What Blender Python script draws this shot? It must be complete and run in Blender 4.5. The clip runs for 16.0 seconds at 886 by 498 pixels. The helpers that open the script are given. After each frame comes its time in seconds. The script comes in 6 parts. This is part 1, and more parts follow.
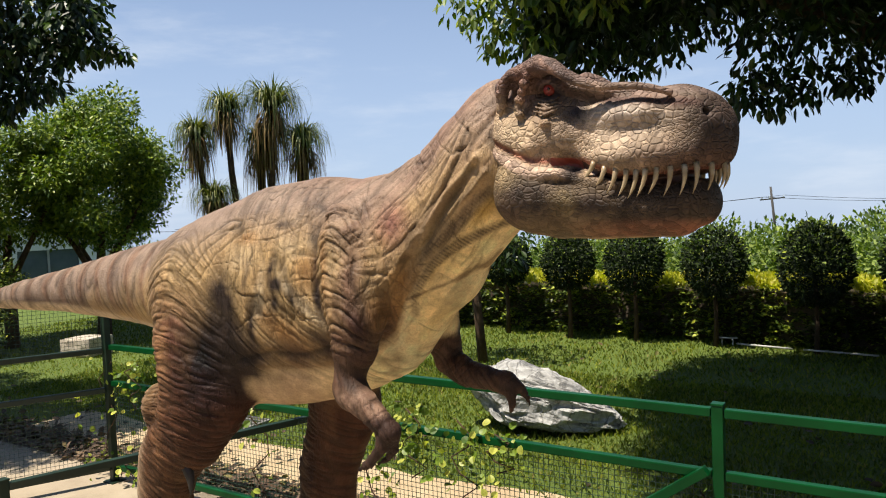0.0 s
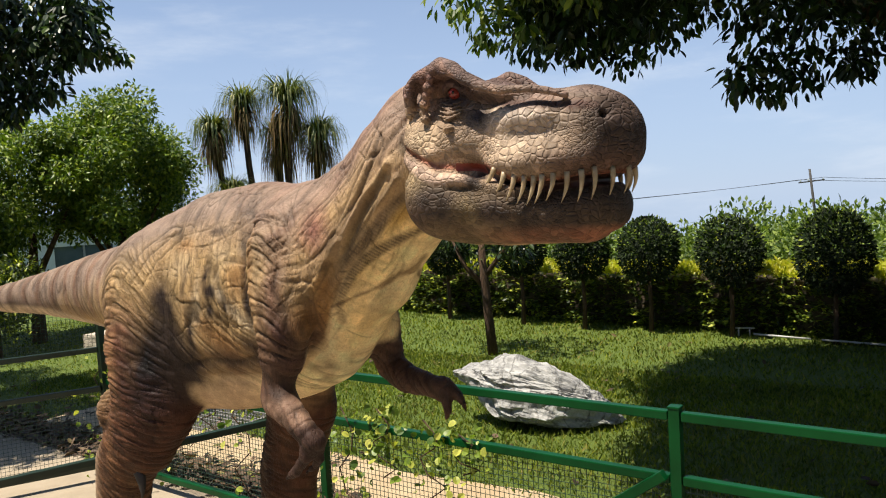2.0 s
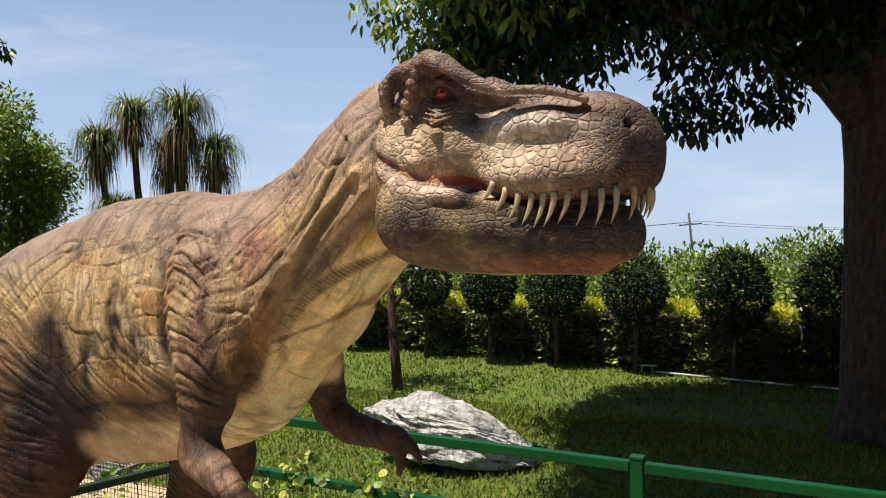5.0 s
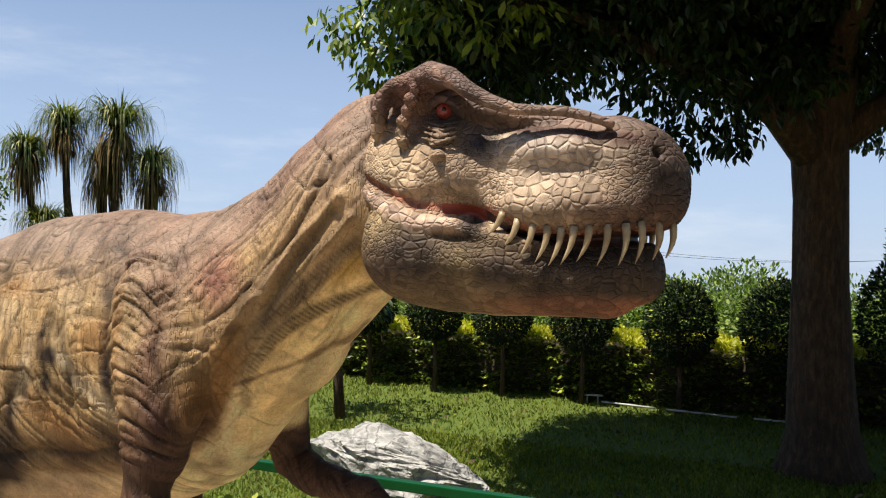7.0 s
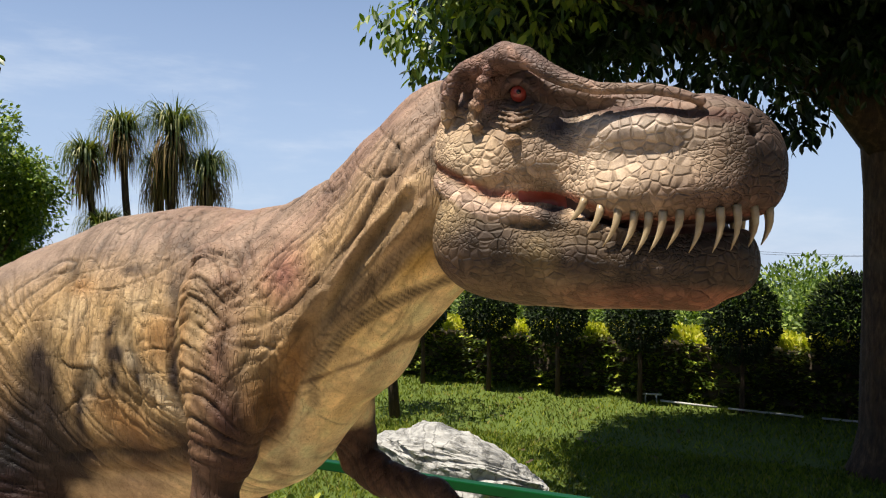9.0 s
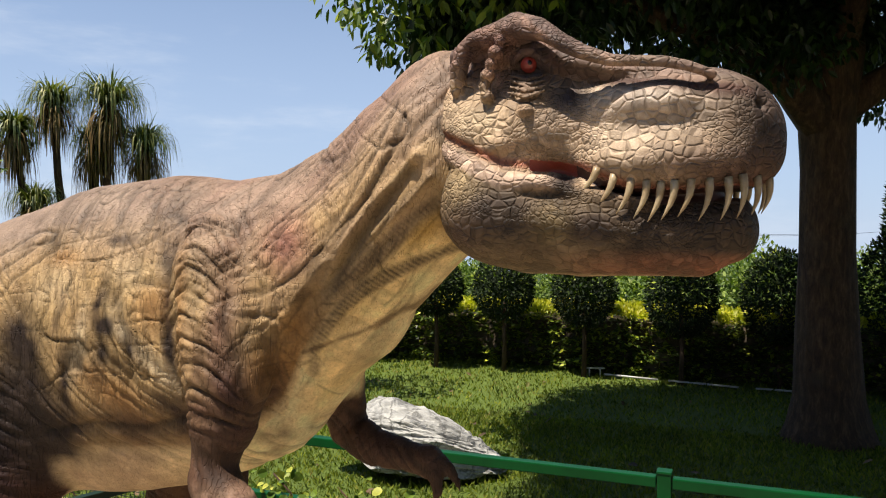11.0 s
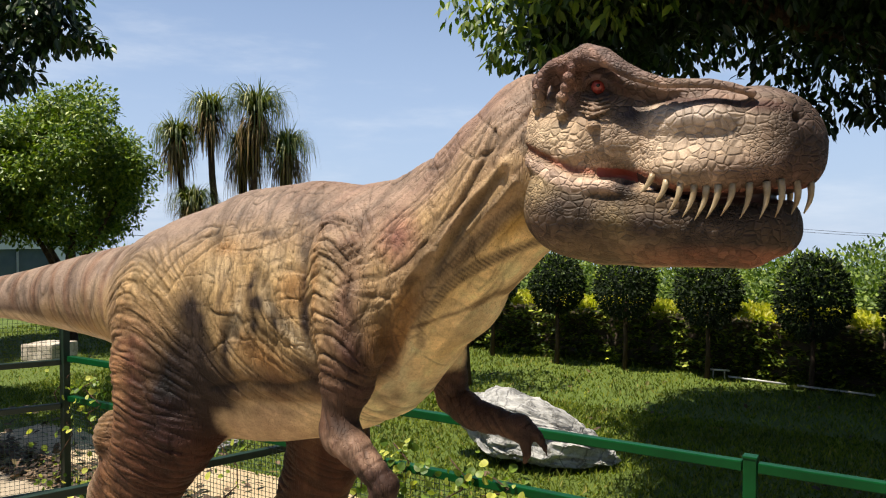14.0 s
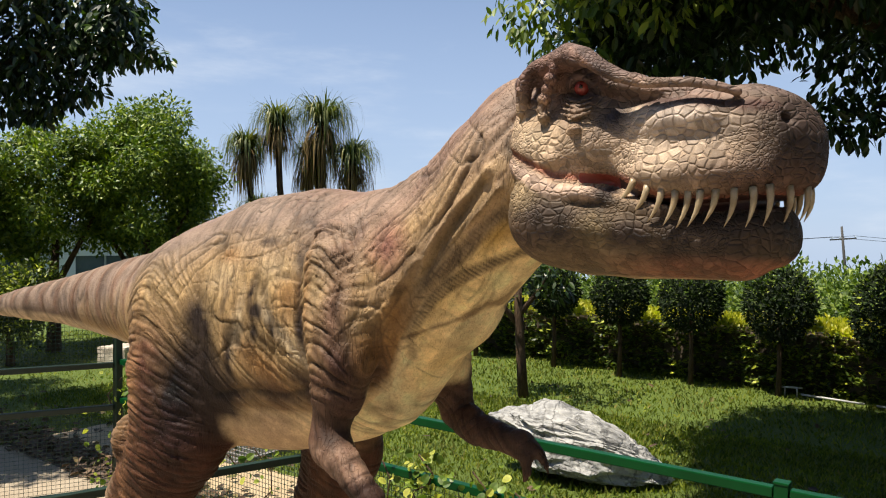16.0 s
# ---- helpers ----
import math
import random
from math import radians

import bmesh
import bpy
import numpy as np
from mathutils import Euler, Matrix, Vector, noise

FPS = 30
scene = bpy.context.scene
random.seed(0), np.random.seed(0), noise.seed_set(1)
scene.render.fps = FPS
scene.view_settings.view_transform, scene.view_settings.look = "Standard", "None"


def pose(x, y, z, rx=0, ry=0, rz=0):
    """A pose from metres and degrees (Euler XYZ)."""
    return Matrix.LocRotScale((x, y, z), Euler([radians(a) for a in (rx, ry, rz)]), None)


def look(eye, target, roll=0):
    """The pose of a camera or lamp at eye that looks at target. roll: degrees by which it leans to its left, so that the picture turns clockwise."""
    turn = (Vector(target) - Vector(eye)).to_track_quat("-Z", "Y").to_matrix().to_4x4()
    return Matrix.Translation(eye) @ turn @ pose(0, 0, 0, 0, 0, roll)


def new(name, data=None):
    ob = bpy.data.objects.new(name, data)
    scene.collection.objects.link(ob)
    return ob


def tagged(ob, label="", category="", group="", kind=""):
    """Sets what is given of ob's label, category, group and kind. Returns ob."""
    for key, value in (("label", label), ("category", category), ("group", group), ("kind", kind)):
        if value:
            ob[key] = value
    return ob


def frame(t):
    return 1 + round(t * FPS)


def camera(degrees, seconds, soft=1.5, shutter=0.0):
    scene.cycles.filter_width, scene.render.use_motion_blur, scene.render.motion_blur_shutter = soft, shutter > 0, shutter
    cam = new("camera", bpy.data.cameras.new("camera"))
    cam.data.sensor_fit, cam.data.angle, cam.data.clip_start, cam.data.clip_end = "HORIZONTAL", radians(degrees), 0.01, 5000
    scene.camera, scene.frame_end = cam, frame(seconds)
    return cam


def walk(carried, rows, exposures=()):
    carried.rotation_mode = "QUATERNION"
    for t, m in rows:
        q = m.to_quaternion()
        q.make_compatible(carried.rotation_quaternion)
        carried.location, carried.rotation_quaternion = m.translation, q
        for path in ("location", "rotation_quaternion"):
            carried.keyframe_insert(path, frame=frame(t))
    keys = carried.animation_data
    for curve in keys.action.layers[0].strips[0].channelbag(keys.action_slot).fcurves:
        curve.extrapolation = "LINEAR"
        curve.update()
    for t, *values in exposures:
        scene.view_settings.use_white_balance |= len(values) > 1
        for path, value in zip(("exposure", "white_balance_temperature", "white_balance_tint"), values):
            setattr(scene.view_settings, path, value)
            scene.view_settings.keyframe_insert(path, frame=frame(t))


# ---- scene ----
cam = camera(61.1, 16.0, soft=1.1)
PATH = [
    (0, (0.359, -0.022, 1.804), (0.228, 1.972, 1.703), -2.3),
    (0.5, (0.447, 0.037, 1.803), (0.216, 2.019, 1.664), -2.3),
    (1, (0.523, 0.026, 1.797), (0.252, 2.003, 1.667), -3.5),
    (1.5, (0.619, -0.011, 1.818), (0.392, 1.972, 1.69), -1.9),
    (2, (0.715, 0.056, 1.84), (0.481, 2.038, 1.712), -3.3),
    (2.5, (0.758, 0.095, 1.831), (0.501, 2.076, 1.723), -0.8),
    (3, (0.761, 0.117, 1.823), (0.446, 2.089, 1.709), 0.0),
    (3.5, (0.674, 0.156, 1.828), (0.506, 2.146, 1.724), 0.1),
    (4, (0.581, 0.178, 1.819), (0.583, 2.177, 1.732), -1.9),
    (4.5, (0.514, 0.273, 1.804), (0.537, 2.27, 1.7), -0.7),
    (5, (0.472, 0.373, 1.821), (0.535, 2.371, 1.764), -1.0),
    (5.2, (0.456, 0.396, 1.827), (0.539, 2.394, 1.789), -0.0),
    (7.3, (0.325, 0.595, 1.845), (0.568, 2.58, 1.853), 0.2),
    (7.5, (0.307, 0.606, 1.839), (0.551, 2.591, 1.854), -0.1),
    (8, (0.307, 0.618, 1.842), (0.512, 2.607, 1.87), -0.3),
    (8.5, (0.304, 0.628, 1.831), (0.443, 2.624, 1.843), -0.3),
    (9, (0.312, 0.649, 1.828), (0.414, 2.646, 1.827), -0.2),
    (9.2, (0.313, 0.657, 1.827), (0.4, 2.655, 1.828), -0.1),
    (11.3, (0.142, 0.634, 1.806), (0.436, 2.611, 1.745), -0.5),
    (11.5, (0.134, 0.618, 1.81), (0.425, 2.596, 1.757), -1.2),
    (12, (0.147, 0.552, 1.815), (0.455, 2.528, 1.803), -1.2),
    (12.5, (0.193, 0.505, 1.813), (0.342, 2.5, 1.792), -0.4),
    (13, (0.228, 0.467, 1.8), (0.216, 2.466, 1.751), 1.4),
    (13.5, (0.238, 0.402, 1.802), (0.172, 2.4, 1.776), 1.8),
    (14, (0.24, 0.329, 1.801), (0.166, 2.326, 1.742), 0.2),
    (14.5, (0.253, 0.322, 1.806), (0.167, 2.319, 1.726), -0.1),
    (15, (0.33, 0.386, 1.808), (0.227, 2.382, 1.745), 1.3),
    (15.5, (0.412, 0.411, 1.807), (0.218, 2.402, 1.784), 0.6),
    (16, (0.461, 0.405, 1.8), (0.184, 2.385, 1.764), 0.4),
]
walk_rows = [(t, look(eye, target, roll)) for t, eye, target, roll in PATH]
walk(cam, walk_rows, exposures=[(0.0, 0.87), (16.0, 0.87)])

# ---- world, sun ----
SUN_TO = Vector((-0.30, -0.18, 0.94)).normalized()
world = bpy.data.worlds.new("sky")
scene.world = world
world.use_nodes = True
wn, wl = world.node_tree.nodes, world.node_tree.links
wn.clear()
sky = wn.new("ShaderNodeTexSky")
sky.sky_type = "NISHITA"
sky.sun_disc = False
sky.sun_elevation = math.asin(SUN_TO.z)
sky.sun_rotation = math.atan2(SUN_TO.x, SUN_TO.y)
sky.air_density, sky.dust_density, sky.ozone_density = 0.75, 0.0, 4.0
bg = wn.new("ShaderNodeBackground")
bg.inputs["Strength"].default_value = 0.078
wo = wn.new("ShaderNodeOutputWorld")
# summer haze towards the horizon, with thin drifting cloud
wc = wn.new("ShaderNodeTexCoord")
ws = wn.new("ShaderNodeSeparateXYZ")
wl.new(wc.outputs["Generated"], ws.inputs[0])
wr = wn.new("ShaderNodeMapRange")
wr.interpolation_type = "SMOOTHSTEP"
wr.inputs[1].default_value, wr.inputs[2].default_value = -0.05, 0.55
wr.inputs[3].default_value, wr.inputs[4].default_value = 0.92, 0.12
wl.new(ws.outputs[2], wr.inputs[0])
wm = wn.new("ShaderNodeMix")
wm.data_type = "RGBA"
wm.inputs[7].default_value = (3.5, 4.35, 5.8, 1)
wl.new(wr.outputs[0], wm.inputs[0])
wl.new(sky.outputs[0], wm.inputs[6])
wmap = wn.new("ShaderNodeMapping")
wmap.inputs["Scale"].default_value = (1.0, 1.0, 4.5)
wl.new(wc.outputs["Generated"], wmap.inputs["Vector"])
wnz = wn.new("ShaderNodeTexNoise")
wnz.inputs["Scale"].default_value, wnz.inputs["Detail"].default_value, wnz.inputs["Roughness"].default_value = 2.6, 8.0, 0.6
wl.new(wmap.outputs[0], wnz.inputs["Vector"])
wcl = wn.new("ShaderNodeMapRange")
wcl.interpolation_type = "SMOOTHSTEP"
wcl.inputs[1].default_value, wcl.inputs[2].default_value, wcl.inputs[4].default_value = 0.48, 0.78, 0.55
wl.new(wnz.outputs["Fac"], wcl.inputs[0])
wcm = wn.new("ShaderNodeMix")
wcm.data_type = "RGBA"
wcm.inputs[7].default_value = (6.0, 6.4, 7.0, 1)
wl.new(wcl.outputs[0], wcm.inputs[0])
wl.new(wm.outputs[2], wcm.inputs[6])
wl.new(wcm.outputs[2], bg.inputs["Color"])
wl.new(bg.outputs[0], wo.inputs["Surface"])

sun_data = bpy.data.lights.new("sun", "SUN")
sun_data.energy, sun_data.angle, sun_data.color = 5.0, radians(0.55), (1.0, 0.91, 0.77)
sun = new("sun", sun_data)
sun.matrix_world = look((0, 0, 30), Vector((0, 0, 30)) - SUN_TO)

# ---- materials ----
def material(name, rough=0.7, metal=0.0):
    m = bpy.data.materials.new(name)
    m.use_nodes = True
    n, l = m.node_tree.nodes, m.node_tree.links
    b = n["Principled BSDF"]
    b.inputs["Roughness"].default_value, b.inputs["Metallic"].default_value = rough, metal
    return m, n, l, b


def coords(n, kind="Object"):
    return n.new("ShaderNodeTexCoord").outputs[kind]


def noise_tex(n, l, vec, scale, detail=6.0, rough=0.55, distortion=0.0):
    t = n.new("ShaderNodeTexNoise")
    t.inputs["Scale"].default_value, t.inputs["Detail"].default_value = scale, detail
    t.inputs["Roughness"].default_value, t.inputs["Distortion"].default_value = rough, distortion
    if vec is not None:
        l.new(vec, t.inputs["Vector"])
    return t.outputs["Fac"]


def ramp(n, l, fac, stops):
    r = n.new("ShaderNodeValToRGB")
    e = r.color_ramp.elements
    e[0].position, e[0].color = stops[0][0], (*stops[0][1], 1)
    e[1].position, e[1].color = stops[-1][0], (*stops[-1][1], 1)
    for p, c in stops[1:-1]:
        e.new(p).color = (*c, 1)
    l.new(fac, r.inputs["Fac"])
    return r.outputs["Color"]


def mix(n, l, fac, a, b, mode="MIX"):
    m = n.new("ShaderNodeMix")
    m.data_type, m.blend_type = "RGBA", mode
    for v, s in ((fac, 0), (a, 6), (b, 7)):
        if isinstance(v, (int, float)):
            m.inputs[s].default_value = v
        elif isinstance(v, tuple):
            m.inputs[s].default_value = (*v, 1)
        else:
            l.new(v, m.inputs[s])
    return m.outputs[2]


def mathn(n, l, op, a, b=0.0):
    m = n.new("ShaderNodeMath")
    m.operation = op
    for i, v in enumerate((a, b)):
        if isinstance(v, (int, float)):
            m.inputs[i].default_value = v
        else:
            l.new(v, m.inputs[i])
    return m.outputs[0]


def bump(n, l, height, b, strength=0.5, distance=0.01, normal=None):
    k = n.new("ShaderNodeBump")
    k.inputs["Strength"].default_value, k.inputs["Distance"].default_value = strength, distance
    l.new(height, k.inputs["Height"])
    if normal is not None:
        l.new(normal, k.inputs["Normal"])
    if b is not None:
        l.new(k.outputs[0], b.inputs["Normal"])
    return k.outputs[0]


def island(n):
    return n.new("ShaderNodeNewGeometry").outputs["Random Per Island"]


def leaf_material(name, stops, rough=0.45, glow=0.35, single=False):
    m, n, l, b = material(name, rough)
    c = ramp(n, l, n.new("ShaderNodeObjectInfo").outputs["Random"] if single else island(n), stops)
    big = noise_tex(n, l, coords(n), 1.7, 3.0)
    c = mix(n, l, 1.0, c, ramp(n, l, big, [(0.3, (0.50, 0.50, 0.50)), (0.7, (0.98, 0.96, 0.88))]), "MULTIPLY")
    l.new(c, b.inputs["Base Color"])
    t = n.new("ShaderNodeBsdfTranslucent")
    l.new(mix(n, l, 1.0, c, (1.3, 1.5, 0.55), "MULTIPLY"), t.inputs["Color"])
    s = n.new("ShaderNodeMixShader")
    s.inputs[0].default_value = glow
    l.new(b.outputs[0], s.inputs[1])
    l.new(t.outputs[0], s.inputs[2])
    l.new(s.outputs[0], n["Material Output"].inputs["Surface"])
    return m


LEAF_DARK = leaf_material("leaf_dark", [(0.0, (0.008, 0.024, 0.006)), (0.6, (0.018, 0.044, 0.010)), (1.0, (0.07, 0.125, 0.02))], 0.40, 0.25)
LEAF_TREE = leaf_material("leaf_tree", [(0.0, (0.03, 0.075, 0.007)), (0.5, (0.13, 0.215, 0.015)), (1.0, (0.33, 0.40, 0.032))], 0.5, 0.2)
LEAF_HEDGE = leaf_material("leaf_hedge", [(0.0, (0.016, 0.036, 0.005)), (0.5, (0.06, 0.10, 0.010)), (0.78, (0.24, 0.31, 0.028)), (1.0, (0.54, 0.58, 0.06))], 0.5, 0.25)
LEAF_GOLD = leaf_material("leaf_gold", [(0.0, (0.30, 0.34, 0.015)), (0.5, (0.46, 0.47, 0.02)), (1.0, (0.60, 0.55, 0.03))], 0.45, 0.4)
LEAF_BALL = leaf_material("leaf_topiary", [(0.0, (0.005, 0.014, 0.003)), (0.7, (0.012, 0.029, 0.005)), (1.0, (0.045, 0.078, 0.010))], 0.9, 0.2)
LEAF_FAR = leaf_material("leaf_far", [(0.0, (0.028, 0.066, 0.008)), (0.5, (0.10, 0.17, 0.019)), (1.0, (0.25, 0.33, 0.04))], 0.6, 0.25)
LEAF_VINE = leaf_material("leaf_vine", [(0.0, (0.06, 0.13, 0.015)), (0.5, (0.22, 0.32, 0.035)), (1.0, (0.66, 0.66, 0.14))], 0.45, 0.35, True)
LEAF_PALM = leaf_material("leaf_palm", [(0.0, (0.05, 0.085, 0.018)), (0.5, (0.13, 0.17, 0.035)), (1.0, (0.36, 0.34, 0.10))], 0.5, 0.2)
LEAF_DEAD = leaf_material("leaf_dead", [(0.0, (0.09, 0.055, 0.018)), (0.6, (0.22, 0.14, 0.045)), (1.0, (0.36, 0.26, 0.10))], 0.7, 0.2)
LEAF_LITTER = leaf_material("leaf_litter", [(0.0, (0.05, 0.03, 0.018)), (0.6, (0.14, 0.085, 0.05)), (0.85, (0.24, 0.15, 0.08)), (1.0, (0.22, 0.24, 0.05))], 0.7, 0.1)
GRASS = leaf_material("grass_blade", [(0.0, (0.06, 0.096, 0.005)), (0.5, (0.155, 0.212, 0.011)), (0.9, (0.265, 0.30, 0.022)), (1.0, (0.33, 0.28, 0.09))], 0.8, 0.3)


def lawn_material():
    m, n, l, b = material("lawn", 0.85)
    v = coords(n)
    c = ramp(n, l, noise_tex(n, l, v, 55, 8, 0.7), [(0.3, (0.022, 0.045, 0.004)), (0.5, (0.07, 0.115, 0.008)), (0.72, (0.12, 0.165, 0.016))])
    c = mix(n, l, mathn(n, l, "MULTIPLY", noise_tex(n, l, v, 0.9, 4), 0.5), c, (0.115, 0.15, 0.014))
    l.new(c, b.inputs["Base Color"])
    bump(n, l, noise_tex(n, l, v, 140, 5, 0.7), b, 0.8, 0.02)
    return m


def concrete_material(name, a, c2, stain, scale=1.0):
    m, n, l, b = material(name, 0.85)
    v = coords(n)
    c = ramp(n, l, noise_tex(n, l, v, 3.0 * scale, 7, 0.65), [(0.28, a), (0.72, c2)])
    c = mix(n, l, ramp(n, l, noise_tex(n, l, v, 1.1 * scale, 6, 0.7, 0.6), [(0.5, (0, 0, 0)), (0.75, (0.6, 0.6, 0.6))]), c, stain)
    g = noise_tex(n, l, v, 160, 4, 0.7)
    c = mix(n, l, 1.0, c, ramp(n, l, g, [(0.3, (0.65, 0.65, 0.65)), (0.7, (0.90, 0.90, 0.90))]), "MULTIPLY")
    l.new(c, b.inputs["Base Color"])
    bump(n, l, g, b, 0.35, 0.004)
    return m


LAWN = lawn_material()
CONCRETE = concrete_material("concrete", (0.33, 0.265, 0.185), (0.44, 0.365, 0.265), (0.20, 0.155, 0.11))
SAND = concrete_material("sandy_path", (0.42, 0.31, 0.18), (0.55, 0.43, 0.27), (0.34, 0.24, 0.13), 1.6)
SOIL = concrete_material("soil", (0.05, 0.035, 0.022), (0.12, 0.085, 0.055), (0.03, 0.022, 0.015), 3.0)
STEEL_GREY = concrete_material("grating", (0.16, 0.16, 0.16), (0.26, 0.25, 0.24), (0.12, 0.10, 0.08), 5.0)


def paint_green():
    m, n, l, b = material("green_enamel", 0.38)
    v = coords(n)
    c = ramp(n, l, noise_tex(n, l, v, 5, 5, 0.6), [(0.3, (0.0005, 0.032, 0.007)), (0.7, (0.001, 0.054, 0.012))])
    c = mix(n, l, ramp(n, l, noise_tex(n, l, v, 38, 6, 0.75), [(0.70, (0, 0, 0)), (0.80, (0.5, 0.5, 0.5))]), c, (0.04, 0.075, 0.03))
    l.new(c, b.inputs["Base Color"])
    b.inputs["Specular IOR Level"].default_value = 0.15
    b.inputs["Coat Weight"].default_value = 0.02
    b.inputs["Coat Roughness"].default_value = 0.12
    bump(n, l, noise_tex(n, l, v, 26, 4), b, 0.12, 0.002)
    return m


GREEN = paint_green()



def simple(name, a, c2, scale, rough, strength=0.3, dist=0.004, metal=0.0):
    m, n, l, b = material(name, rough, metal)
    v = coords(n)
    f = noise_tex(n, l, v, scale, 6, 0.65)
    l.new(ramp(n, l, f, [(0.3, tuple(0.82 * k for k in a)), (0.7, tuple(0.82 * k for k in c2))]), b.inputs["Base Color"])
    bump(n, l, noise_tex(n, l, v, scale * 4, 5, 0.7), b, strength, dist)
    return m


# green enamel darkened to stand for rails that lie in shade
SHADED_GREEN = simple("shaded_green_enamel", (0.003, 0.016, 0.008), (0.010, 0.032, 0.017), 12, 0.45, 0.15)
WIRE = simple("dark_wire", (0.012, 0.04, 0.022), (0.03, 0.07, 0.04), 30, 0.5)
POLE_GREY = simple("weathered_pole", (0.03, 0.028, 0.027), (0.07, 0.065, 0.06), 6, 0.8)
WHITE_PIPE = simple("white_plastic", (0.34, 0.34, 0.33), (0.55, 0.55, 0.53), 9, 0.45, 0.1)
WALL_PALE = simple("pale_plaster", (0.50, 0.55, 0.60), (0.66, 0.70, 0.73), 1.3, 0.85)
WALL_TRIM = simple("grey_trim", (0.22, 0.24, 0.27), (0.30, 0.32, 0.35), 3, 0.7)
GLASS_DARK = simple("dark_pane", (0.05, 0.08, 0.11), (0.09, 0.12, 0.15), 2, 0.12, 0.02)


def bark_material():
    m, n, l, b = material("bark", 0.9)
    v = coords(n)
    mp = n.new("ShaderNodeMapping")
    mp.inputs["Scale"].default_value = (1, 1, 0.28)
    l.new(v, mp.inputs["Vector"])
    f = noise_tex(n, l, mp.outputs[0], 26, 8, 0.7, 0.4)
    c = ramp(n, l, f, [(0.3, (0.016, 0.008, 0.004)), (0.52, (0.065, 0.035, 0.017)), (0.72, (0.15, 0.092, 0.050))])
    c = mix(n, l, ramp(n, l, noise_tex(n, l, v, 3.5, 5), [(0.55, (0, 0, 0)), (0.7, (0.5, 0.5, 0.5))]), c, (0.07, 0.050, 0.032))
    l.new(c, b.inputs["Base Color"])
    bump(n, l, f, b, 0.9, 0.03)
    return m


BARK = bark_material()


def stone_material(name, base, light, dark):
    m, n, l, b = material(name, 0.8)
    v = coords(n)
    f = noise_tex(n, l, v, 4.2, 9, 0.68, 1.4)
    c = ramp(n, l, f, [(0.28, dark), (0.42, base), (0.6, light), (0.8, base)])
    w = n.new("ShaderNodeTexWave")
    w.inputs["Scale"].default_value, w.inputs["Distortion"].default_value = 2.2, 14.0
    w.inputs["Detail"].default_value, w.inputs["Detail Scale"].default_value = 6.0, 2.0
    l.new(v, w.inputs["Vector"])
    vein = ramp(n, l, w.outputs["Fac"], [(0.0, (0.9, 0.9, 0.9)), (0.07, (0.25, 0.25, 0.25)), (0.16, (0, 0, 0))])
    c = mix(n, l, mathn(n, l, "MULTIPLY", vein, 0.55), c, dark)
    l.new(c, b.inputs["Base Color"])
    h = mathn(n, l, "ADD", f, mathn(n, l, "MULTIPLY", vein, -0.25))
    h = mathn(n, l, "ADD", h, mathn(n, l, "MULTIPLY", noise_tex(n, l, v, 34, 6, 0.7), 0.35))
    bump(n, l, h, b, 0.75, 0.03)
    return m


ROCK = stone_material("veined_rock", (0.225, 0.225, 0.22), (0.42, 0.415, 0.40), (0.035, 0.034, 0.033))
BLOCK = stone_material("sandstone", (0.42, 0.36, 0.29), (0.55, 0.48, 0.40), (0.18, 0.15, 0.12))


